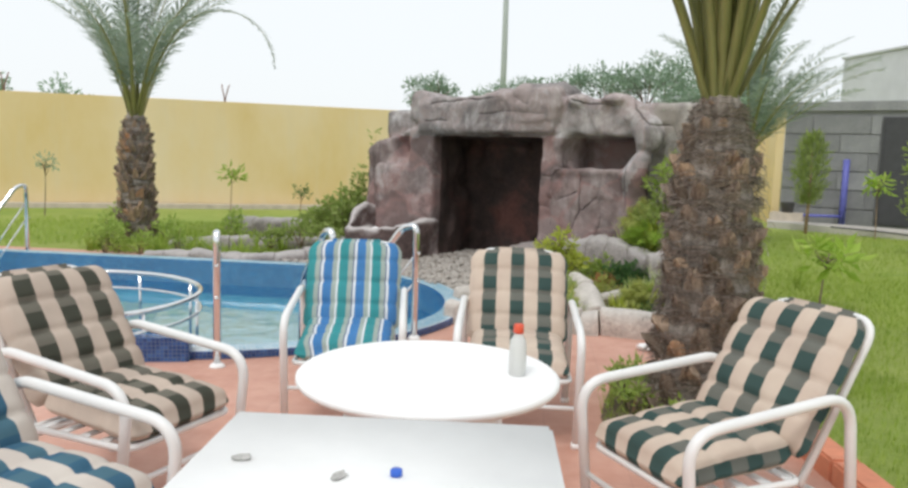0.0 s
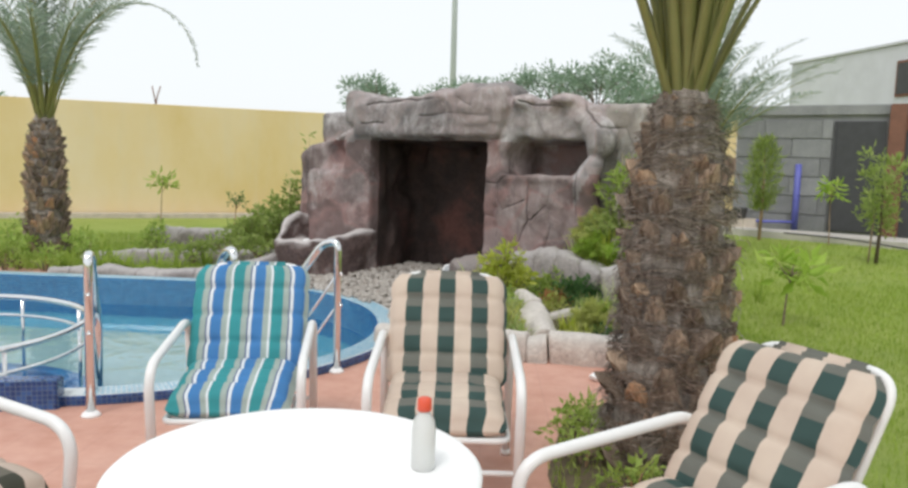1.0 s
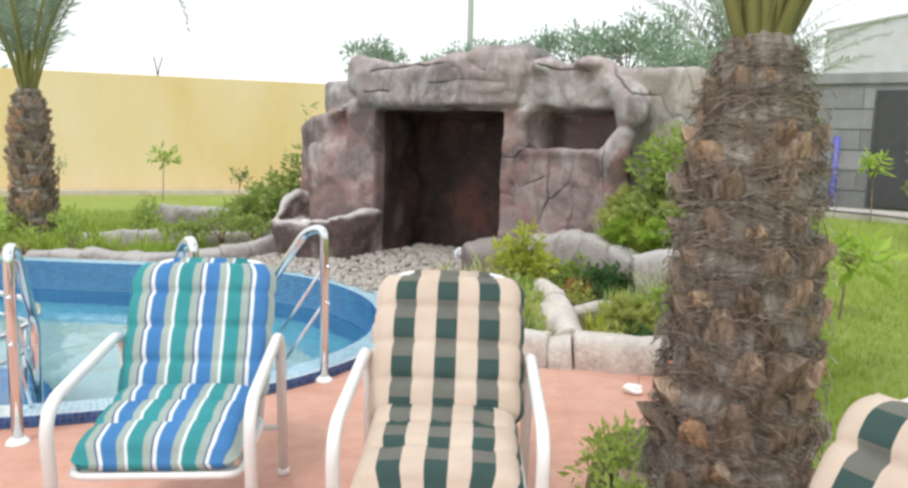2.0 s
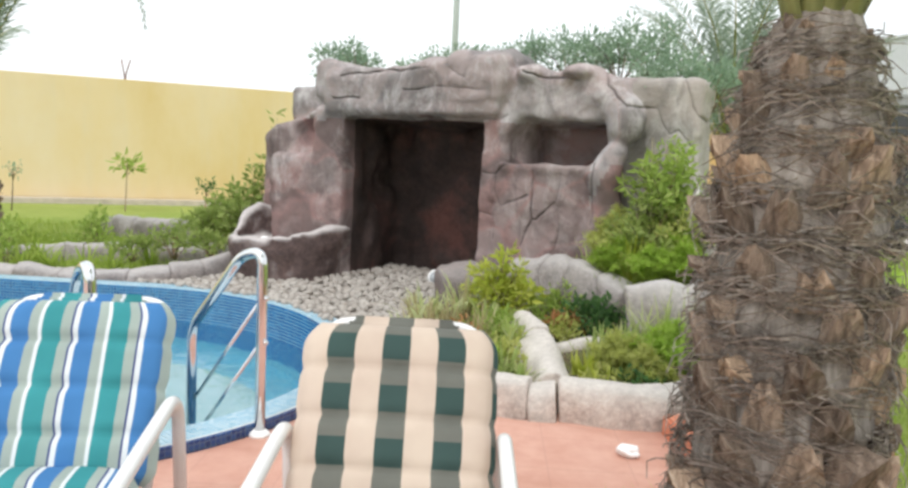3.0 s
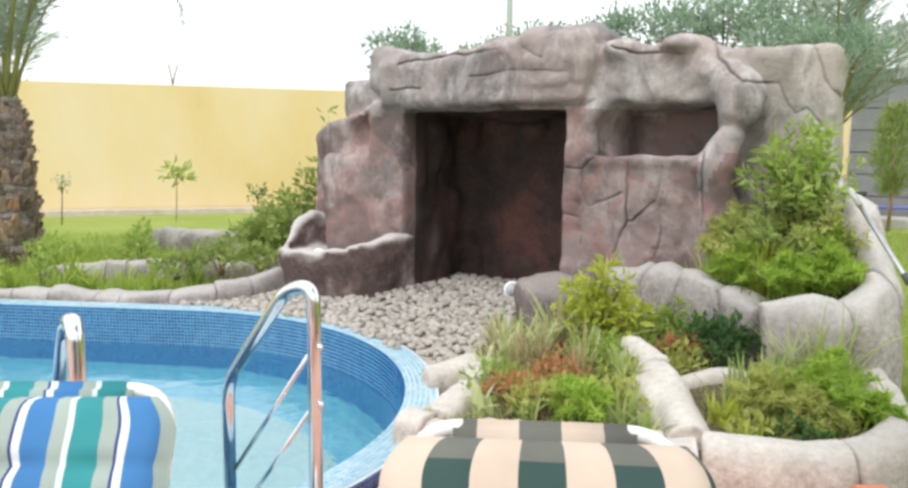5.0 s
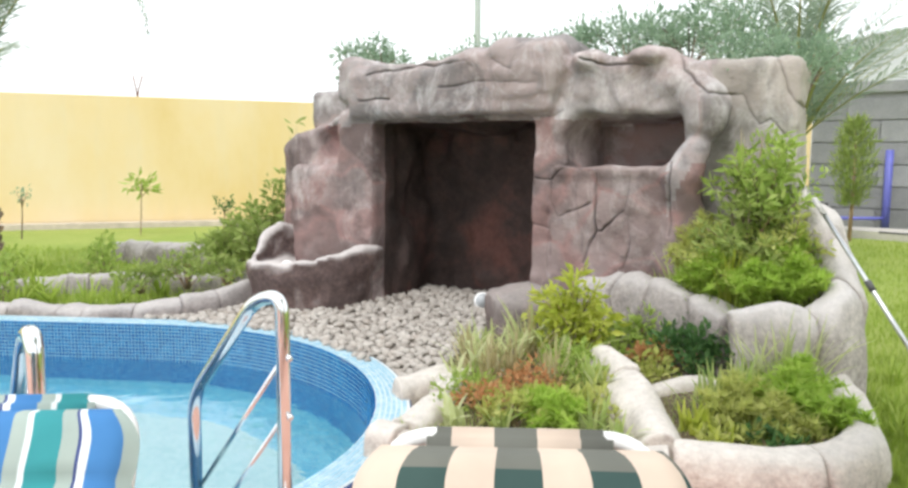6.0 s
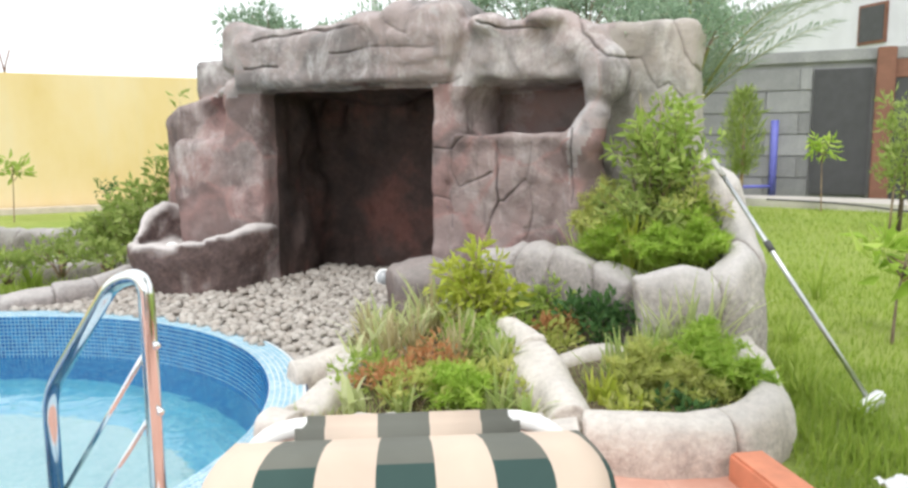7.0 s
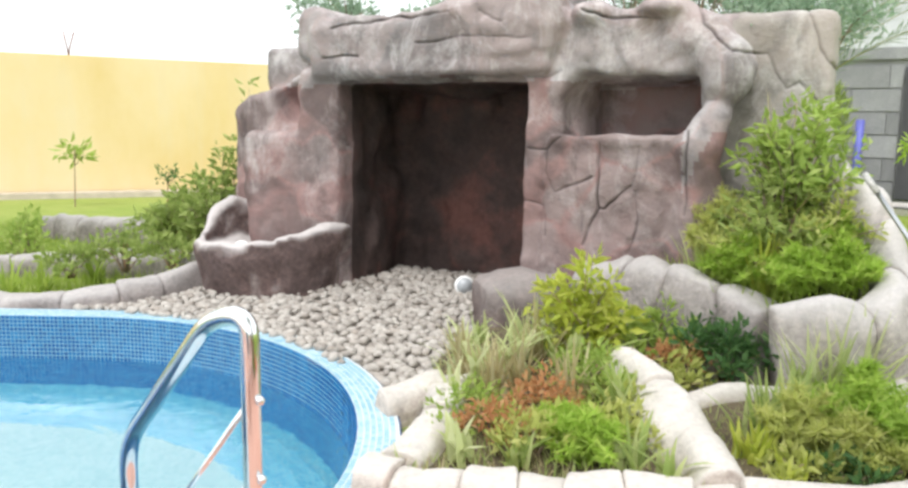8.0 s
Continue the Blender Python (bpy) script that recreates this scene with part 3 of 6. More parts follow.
for row in range(6):
    for col in range(12):
        a = max(0.0, col * 1.3 - (0.65 if row % 2 else 0.0))
        b = col * 1.3 + 1.3 - (0.65 if row % 2 else 0.0)
        if a < 2.17 < b:
            b = 2.17
        elif 2.1 < a < 5.7:
            continue
        if b - a > 0.15:
            ob = link_mesh("block", block_mesh, M_block, grey, "", False)
            ob.location = ((a + b) / 2, -0.002, 0.26 + row * 0.455)
            ob.scale = ((b - a) / 1.3, 1.0, 1.0)
bm = bmesh.new()
box(bm, 0.0, 15.6, -0.07, 0.27, 2.86, 3.1, 0.02)
part("coping", bm, M_block, grey, "smooth grey coping band", False)
gate = thing("garden_gate", grey.matrix_world @ Matrix.Translation((2.75, -0.04, 0.1)), "dark sheet-metal gate set in the grey block wall", "gate")
bm = bmesh.new()
box(bm, -0.55, 0.52, -0.03, 0.02, 0.05, 2.62, 0.01)
part("panel", bm, M_dark_panel, gate, "", False)
for x in (-0.52, 0.49):
    bm = bmesh.new()
    box(bm, x - 0.03, x + 0.03, -0.05, 0.0, 0.05, 2.62, 0.006)
    part("stile", bm, M_dark_panel, gate, "", False)
for s in (3.5, 5.6):
    pillar = thing("gate_pillar", grey.matrix_world @ Matrix.Translation((s, -0.1, 0.0)), "reddish brown painted pillar in the block wall", "pillar")
    bm = bmesh.new()
    box(bm, -0.17, 0.17, -0.1, 0.12, 0.0, 3.1, 0.02)
    part("shaft", bm, M_brown, pillar, "", False)
bm = bmesh.new()
box(bm, 3.67, 5.43, -0.09, -0.06, 0.1, 2.8, 0.01)
shut = part("metal_shutter", bm, M_dark_panel, None, "", False)
shut.matrix_world = grey.matrix_world.copy()
tagged(shut, "dark metal panel between brown pillars", "shutter")
bm = bmesh.new()
box(bm, 3.67, 12.0, -0.11, -0.075, 2.5, 2.86, 0.01)
beam = part("lintel_beam", bm, M_brown, None, "", False)
beam.matrix_world = grey.matrix_world.copy()
tagged(beam, "reddish brown beam under the wall coping", "beam")
post = thing("blue_post", Matrix.Translation((8.2, 20.1, 0.0)), "slim blue painted post by the block wall", "post")
bm = bmesh.new()
box(bm, -0.06, 0.06, -0.06, 0.06, 0.0, 1.7, 0.01)
part("shaft", bm, M_blue_post, post)
bm = bmesh.new()
box(bm, -0.9, 0.06, -0.05, 0.05, 0.28, 0.34, 0.01)
part("foot_rail", bm, M_blue_post, post)
path_pts = [(6.6, 20.6), (8.4, 19.6), (11.5, 17.4), (16, 14.6), (15, 13.2), (10.8, 16.0), (8.2, 18.3), (6.4, 19.9)]
path_bm = fill_polygon("path", path_pts, M_concrete, 0.14)
ext = bmesh.ops.extrude_face_region(path_bm, geom=path_bm.faces[:])
for v in ext["geom"]:
    if isinstance(v, bmesh.types.BMVert):
        v.co.z = -0.05
bmesh.ops.recalc_face_normals(path_bm, faces=path_bm.faces[:])
tagged(part("path", path_bm, M_concrete, None, "", False), "pale concrete path along the block wall", "path", kind="structure")

# white building and mast beyond the wall
house = thing("white_building", Matrix.Translation((12.0, 31.1, 0)) @ Matrix.Rotation(radians(-76), 4, "Z"), "plain white flat-roofed building beyond the wall", "building")
bm = bmesh.new()
box(bm, 0.0, 7.0, 0, 9, 0, 5.5, 0.03)
part("wall", bm, M_white_wall, house, "", False)
bm = bmesh.new()
box(bm, -0.06, 7.06, -0.06, 9.1, 5.5, 5.6, 0.02)
part("roof", bm, M_white_wall, house, "", False)
win = part("window", box(bmesh.new(), 5.3, 6.3, -0.06, 0.03, 3.9, 5.0, 0.02), M_brown, house, "brown window", False)
part("pane", box(bmesh.new(), 5.38, 6.22, -0.075, -0.055, 3.98, 4.92, 0.005), M_dark_panel, win, "", False)
mast = thing("mast", Matrix.Translation((-0.63, 30, 0)), "slim grey mast standing beyond the wall", "mast")
bm = bmesh.new()
tube(bm, [Vector((0, 0, 0)), Vector((0.02, 0, 5)), Vector((0.0, 0, 12))], [0.13, 0.11, 0.08], 10)
part("shaft", bm, plain("mast_grey", (0.38, 0.42, 0.40), 0.6), mast)

# ---------------------------------------------------------------- rock sculpting
def smin(a, b, k):
    h = np.clip(0.5 + 0.5 * (b - a) / k, 0, 1)
    return b * (1 - h) + a * h - k * h * (1 - h)


def smax(a, b, k):
    return -smin(-a, -b, k)


def s_box(P, lo, hi, r):
    c, h = (np.array(lo) + np.array(hi)) / 2, (np.array(hi) - np.array(lo)) / 2 - r
    q = np.abs(P - c) - h
    return np.linalg.norm(np.maximum(q, 0), axis=-1) + np.minimum(q.max(axis=-1), 0) - r


def s_ball(P, c, r):
    r = np.array(r, dtype=float)
    q = (P - np.array(c)) / r
    return (np.linalg.norm(q, axis=-1) - 1) * r.min()


def s_rod(P, a, b, ra, rb):
    a, b = np.array(a, dtype=float), np.array(b, dtype=float)
    t = np.clip(((P - a) @ (b - a)) / ((b - a) @ (b - a)), 0, 1)
    return np.linalg.norm(P - a - t[..., None] * (b - a), axis=-1) - (ra + (rb - ra) * t)


def fbm(P, scale, seed):
    """Smooth lattice noise in about -1..1."""
    g = np.random.RandomState(seed).rand(32, 32, 32) * 2 - 1
    total, amp = 0.0, 1.0
    for o in range(3):
        Q = P * scale * 2 ** o + 50.3 + o * 7.7
        i = np.floor(Q).astype(int)
        f = Q - i
        f = f * f * (3 - 2 * f)
        v = 0.0
        for dx in (0, 1):
            for dy in (0, 1):
                for dz in (0, 1):
                    w = (f[..., 0] if dx else 1 - f[..., 0]) * (f[..., 1] if dy else 1 - f[..., 1]) * (f[..., 2] if dz else 1 - f[..., 2])
                    v = v + w * g[(i[..., 0] + dx) % 32, (i[..., 1] + dy) % 32, (i[..., 2] + dz) % 32]
        total = total + amp * v
        amp *= 0.5
    return total


def cracks(P, count, lo, hi, seed, wobble=0.12):
    """Distance from the joints between irregular stones."""
    rs = np.random.RandomState(seed)
    seeds = rs.rand(count, 3) * (np.array(hi) - np.array(lo)) + np.array(lo)
    Q = P + wobble * np.stack([fbm(P, 2.2, seed + k) for k in (1, 2, 3)], -1)
    f1 = np.full(P.shape[:-1], 9.0)
    f2 = np.full(P.shape[:-1], 9.0)
    own = np.zeros(P.shape[:-1])
    for s in seeds:
        d = np.linalg.norm((Q - s) * np.array([1.0, 0.8, 1.25]), axis=-1)
        f2 = np.minimum(f2, np.maximum(f1, d))
        own = np.where(d < f1, rs.rand() * 2 - 1, own)
        f1 = np.minimum(f1, d)
    return f2 - f1, own


def skin(field, lo, step):
    """The surface where the field is nought, as vertices and quads (surface nets)."""
    inside = field < 0
    nx, ny, nz = field.shape
    cells = np.zeros((nx - 1, ny - 1, nz - 1), dtype=int)
    corners = [(i, j, k) for i in (0, 1) for j in (0, 1) for k in (0, 1)]
    sl = lambda c: tuple(slice(o, o + n - 1) for o, n in zip(c, field.shape))
    for c in corners:
        cells += inside[sl(c)]
    active = (cells > 0) & (cells < 8)
    total = np.zeros(active.shape + (3,))
    hits = np.zeros(active.shape)
    for a in corners:
        for ax in range(3):
            if a[ax] == 0:
                b = tuple(v + (1 if k == ax else 0) for k, v in enumerate(a))
                fa, fb = field[sl(a)], field[sl(b)]
                cut = (fa < 0) != (fb < 0)
                t = np.where(cut, fa / np.where(cut, fa - fb, 1), 0)
                for k in range(3):
                    total[..., k] += np.where(cut, a[k] + (t if k == ax else 0), 0)
                hits += cut
    idx = -np.ones(active.shape, dtype=int)
    idx[active] = np.arange(active.sum())
    base = np.argwhere(active)
    verts = (base + total[active] / hits[active][:, None]) * step + np.array(lo)
    faces = []
    for ax in range(3):
        u, v = (ax + 1) % 3, (ax + 2) % 3
        a = inside
        s0 = [slice(None)] * 3
        s1 = [slice(None)] * 3
        s0[ax], s1[ax] = slice(0, -1), slice(1, None)
        flip = a[tuple(s0)] != a[tuple(s1)]
        p = np.argwhere(flip)
        p = p[(p[:, u] >= 1) & (p[:, v] >= 1) & (p[:, u] < field.shape[u] - 1) & (p[:, v] < field.shape[v] - 1)]
        quad = []
        for du, dv in ((-1, -1), (0, -1), (0, 0), (-1, 0)):
            c = p.copy()
            c[:, u] += du
            c[:, v] += dv
            quad.append(idx[tuple(c.T)])
        quad = np.stack(quad, 1)
        way = a[tuple(p.T)]
        quad = np.where(way[:, None], quad, quad[:, ::-1])
        faces += quad[quad.min(axis=1) >= 0].tolist()
    return verts, faces


def lattice(lo, hi, step):
    ax = [np.arange(l, h + step, step) for l, h in zip(lo, hi)]
    return np.stack(np.meshgrid(*ax, indexing="ij"), -1)


# ---------------------------------------------------------------- the grotto
GROTTO = Matrix.Translation((0.05, 10.55, 0)) @ Matrix.Rotation(radians(-27), 4, "Z")
grotto = thing("rock_grotto", GROTTO, "sculpted brown-grey artificial rock grotto with a dark square mouth", "grotto")


# joints between the cast stones, as (x, z) on the front: each a line of corners
JOINTS = (
    ((0.84, 1.29), (1.01, 1.28), (1.12, 1.38)),
    ((0.85, 0.89), (0.99, 0.87), (1.01, 0.68)),
    ((1.01, 1.28), (1.01, 1.12), (1.09, 0.99), (1.35, 1.10)),
    ((1.40, 1.34), (1.39, 0.89), (1.30, 0.63)),
    ((1.39, 0.89), (1.45, 0.89), (1.62, 1.05), (1.66, 1.3)),
    ((1.65, 1.01), (1.68, 0.84), (1.63, 0.62)),
    ((1.97, 1.42), (1.98, 1.15), (1.97, 0.89)),
    ((1.95, 2.24), (2.0, 2.08), (2.18, 1.94)),
    ((2.19, 1.93), (2.35, 1.90), (2.48, 1.71), (2.56, 1.76), (2.67, 1.61)),
    ((2.57, 2.2), (2.67, 1.94), (2.79, 1.77)),
    ((1.23, 2.19), (1.37, 2.15), (1.75, 2.13)),
    ((0.84, 1.76), (0.98, 1.76), (1.06, 1.82)),
    ((-0.78, 2.18), (-0.11, 2.23), (0.25, 2.23)),
    ((-0.85, 1.94), (-0.54, 1.95)),
    ((-0.01, 2.03), (0.36, 2.06), (0.72, 2.05), (0.90, 2.02)),
    ((0.50, 2.23), (0.69, 2.15)),
    ((-1.75, 1.78), (-1.45, 1.88), (-1.22, 1.93)),
)


def joint_distance(V):
    """How far points lie from the nearest joint, seen from the front, with a wavering line."""
    Q = V[:, [0, 2]] + 0.018 * np.stack([fbm(V, 5.0, 31), fbm(V, 5.0, 32)], -1)
    best = np.full(len(V), 9.0)
    for line in JOINTS:
        for p, q in zip(line, line[1:]):
            p, q = np.array(p), np.array(q)
            t = np.clip(((Q - p) @ (q - p)) / ((q - p) @ (q - p)), 0, 1)
            best = np.minimum(best, np.linalg.norm(Q - p - t[:, None] * (q - p), axis=-1))
    return np.where(V[:, 1] < 0.75, best, 9.0)


def grotto_body():
    lo, hi, step = (-2.34, -0.7, -0.1), (3.0, 2.5, 2.62), 0.030
    P = lattice(lo, hi, step)
    x, y, z = P[..., 0], P[..., 1], P[..., 2]
    # core, lintel, its corner block and the big knob over the pier
    d = s_box(P, (-1.15, 0.05, -0.2), (1.12, 2.42, 2.20), 0.10)
    d = smin(d, s_box(P, (-1.02, -0.15, 1.78), (1.02, 0.4, 2.22), 0.07), 0.04)
    d = smin(d, s_box(P, (-1.20, -0.10, 1.90), (-0.86, 0.6, 2.34), 0.11), 0.05)
    d = smin(d, s_box(P, (-0.80, -0.12, 2.10), (0.34, 0.5, 2.27), 0.05), 0.03)
    d = smin(d, s_box(P, (0.40, -0.17, 2.02), (1.08, 0.7, 2.42), 0.15), 0.05)
    d = smin(d, s_ball(P, (0.28, 0.10, 2.24), (0.28, 0.3, 0.12)), 0.06)
    # stepped blocks on the pool side
    d = smin(d, s_box(P, (-2.12, 0.60, -0.2), (-0.9, 1.5, 2.15), 0.08), 0.03)
    slope = z - (1.92 + (x + 1.22) * 0.33)
    d = smin(d, smax(s_box(P, (-2.16, 0.16, -0.2), (-1.0, 1.0, 2.1), 0.11), slope, 0.10), 0.03)
    d = smin(d, s_box(P, (-1.80 , -0.10, -0.2), (-1.0, 0.5, 1.37), 0.09) + 0.08 * np.clip(0.9 - z, 0, 0.5) * (x < -1.3), 0.03)
    d = smin(d, s_box(P, (-1.20, -0.09, -0.2), (-0.74, 0.4, 1.9), 0.08), 0.04)
    pocket = s_ball(P, (-1.42, 0.02, 1.58), (0.24, 0.36, 0.21))
    d = smax(d, -pocket, 0.05)
    # pier, block over the niche, wall under it
    d = smin(d, s_box(P, (0.79, -0.07, -0.2), (1.14, 0.4, 1.9), 0.06), 0.04)
    d = smin(d, s_box(P, (1.0, -0.03, 1.6), (1.98, 1.4, 2.20), 0.10), 0.04)
    d = smin(d, s_ball(P, (1.27, 0.12, 2.19), (0.13, 0.25, 0.08)), 0.04)
    d = smin(d, s_ball(P, (1.74, 0.08, 2.19), (0.20, 0.25, 0.09)), 0.05)
    d = smin(d, s_box(P, (1.0, 0.10, -0.2), (2.0, 1.4, 1.75), 0.08), 0.05)
    line = [(1.76, 0.12, 2.10, 0.13), (1.98, 0.08, 2.02, 0.16), (2.13, 0.04, 1.86, 0.165), (2.14, 0.03, 1.73, 0.145), (2.04, 0.10, 1.60, 0.10)]
    for p, q in zip(line, line[1:]):
        d = smin(d, s_rod(P, p[:3], q[:3], p[3], q[3]), 0.07)
    d = smin(d, s_box(P, (1.95, 0.20, -0.2), (2.76, 0.60, 2.17), 0.05), 0.03)
    niche = s_box(P, (1.20, -0.6, 1.30), (1.97, 0.62, 1.76), 0.06)
    niche = smin(niche, s_ball(P, (1.24, -0.02, 1.55), (0.13, 0.30, 0.20)), 0.10)
    d = smax(d, -niche, 0.05)
    d = smin(d, s_box(P, (0.97, -0.13, -0.2), (2.0, 0.10, 1.37), 0.05), 0.02)
    d = smin(d, s_box(P, (1.03, -0.15, 1.30), (1.98, -0.04, 1.40), 0.03), 0.03)
    d = smin(d, s_rod(P, (2.10, -0.03, 1.50), (2.04, -0.10, 1.30), 0.125, 0.14), 0.04)
    d = smin(d, s_rod(P, (2.04, -0.10, 1.30), (2.06, -0.02, 0.0), 0.14, 0.20), 0.06)
    # lumps, stones of uneven stand, and the joints between them
    near = np.abs(d) < 0.16
    N = P[near]
    c, shift = cracks(N, 150, lo, hi, 21)
    d[near] += 0.024 * fbm(N, 2.3, 5) + 0.013 * fbm(N, 8.0, 6) + 0.014 * shift * np.clip(c / 0.05, 0, 1) + 0.007 * np.exp(-(c / 0.03) ** 2)
    j = joint_distance(N)
    d[near] += 0.008 * np.exp(-(j / 0.030) ** 2)
    mouth = s_box(P, (-0.76, -1.0, -1.0), (0.82, 1.0, 1.75), 0.03)
    mouth[near | (mouth < 0.2)] += (0.012 * fbm(P[near | (mouth < 0.2)], 4.0, 3))
    deep = (np.abs(mouth) < 0.2) & (y > 0.05)
    mouth[deep] += (0.10 * fbm(P[deep], 1.7, 4) + 0.03 * fbm(P[deep], 6.0, 7)) * np.clip(y[deep] * 2, 0, 1)
    d = smax(d, -mouth, 0.03)
    return skin(d, lo, step)


def rock_mesh(name, verts, faces, mat):
    """Rock with the faces round its joints cut finer, the joints sunk in, and their nearness kept for the dirt."""
    V = np.asarray(verts)
    bm = bmesh.new()
    bv_ = [bm.verts.new(v) for v in V]
    bm.verts.ensure_lookup_table()
    for f in faces:
        bm.faces.new([bv_[i] for i in f])
    loose = [v for v in bm.verts if not v.link_faces]
    for v in loose:
        bm.verts.remove(v)
    bm.normal_update()
    J = joint_distance(np.array([v.co for v in bm.verts]))
    bm.verts.index_update()
    close = [f for f in bm.faces if f.normal.y < 0.3 and min(J[v.index] for v in f.verts) < 0.03]
    bmesh.ops.subdivide_edges(bm, edges=list({e for f in close for e in f.edges}), cuts=3, use_grid_fill=True)
    bm.normal_update()
    J = joint_distance(np.array([v.co for v in bm.verts]))
    W = np.clip(0.8 + 0.8 * fbm(np.array([v.co for v in bm.verts]), 2.7, 41), 0.35, 1.0)
    shift = [v.normal * (-0.020 * w * math.exp(-(j / 0.008) ** 2)) if v.normal.y < 0.3 else None for v, j, w in zip(bm.verts, J, W)]
    layer = bm.verts.layers.float.new("joint")
    tone = bm.verts.layers.float.new("tone")
    edge, own = cracks(np.array([v.co for v in bm.verts]), 90, (-2.3, -0.7, 0.0), (2.9, 1.2, 2.6), 77, 0.16)
    for v, e, o in zip(bm.verts, edge, own):
        v[tone] = 0.5 + 0.5 * o * min(1.0, e / 0.05)
    for v, j, m, w in zip(bm.verts, J, shift, W):
        if m is not None:
            v.co += m
            v[layer] = w * math.exp(-(j / 0.008) ** 2)
    me = bpy.data.meshes.new(name)
    bm.to_mesh(me)
    bm.free()
    me.materials.append(mat)
    me.polygons.foreach_set("use_smooth", [True] * len(me.polygons))
    return me


gv, gf = grotto_body()
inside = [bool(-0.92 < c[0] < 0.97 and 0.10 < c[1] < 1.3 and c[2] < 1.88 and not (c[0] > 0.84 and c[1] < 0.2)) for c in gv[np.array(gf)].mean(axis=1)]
centre = gv[np.array(gf)].mean(axis=1)
beside = (centre[:, 0] > 2.1 + 0.25 * np.clip(centre[:, 2] - 1.9, 0, 1)) & (centre[:, 1] > 0.14)
seam = centre[:, 2] + 0.05 * fbm(centre, 3.0, 51) - 0.45 * np.clip((centre[:, 0] - 1.95) * 6, 0, 1)
above = (seam > np.where(centre[:, 0] > 1.95, 0.98, 1.75)) & ~beside & ~np.array(inside)
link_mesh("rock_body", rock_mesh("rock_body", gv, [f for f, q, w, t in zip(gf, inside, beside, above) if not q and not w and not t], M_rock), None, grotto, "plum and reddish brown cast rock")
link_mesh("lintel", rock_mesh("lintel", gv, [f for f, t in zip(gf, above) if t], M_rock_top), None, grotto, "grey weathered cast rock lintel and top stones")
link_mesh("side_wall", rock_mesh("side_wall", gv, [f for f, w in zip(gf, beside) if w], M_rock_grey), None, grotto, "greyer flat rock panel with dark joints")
# inner faces take the darker brown, which holds the recess's shade in its colour
link_mesh("cave_lining", mesh_of("cave_lining", gv, [f for f, q in zip(gf, inside) if q], M_cave), None, grotto, "brown lining with reddish blotches, darkened for the mouth's shade")


def grotto_bowl():
    lo, hi, step = (-2.3, -0.95, -0.12), (-0.35, 0.7, 1.25), 0.030
    P = lattice(lo, hi, step)
    x, y, z = P[..., 0] + 1.42, P[..., 1] + 0.12, P[..., 2]
    rad = np.sqrt((x / 0.66) ** 2 + (y / 0.64) ** 2)
    taper = 0.90 + 0.10 * np.clip(z / 0.4, 0, 1)
    shell = (rad - taper) * 0.58
    inner = (rad - taper + 0.17) * 0.58
    top = 0.50 + 0.40 * np.clip(-x / 0.6 - 0.2, 0, 1) * np.clip((y + 0.35) / 0.5, 0, 1) + 0.10 * np.clip((x - 0.20) / 0.3, 0, 1)
    d = smax(shell, z - top, 0.06)
    d = smax(d, -smax(inner, 0.42 - z, 0.05), 0.05)
    d = d + 0.030 * fbm(P, 2.6, 9) + 0.012 * fbm(P, 8.0, 8)
    return skin(d, lo, step)


bv, bf = grotto_bowl()
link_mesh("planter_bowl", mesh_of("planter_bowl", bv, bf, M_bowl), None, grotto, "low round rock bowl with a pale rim")

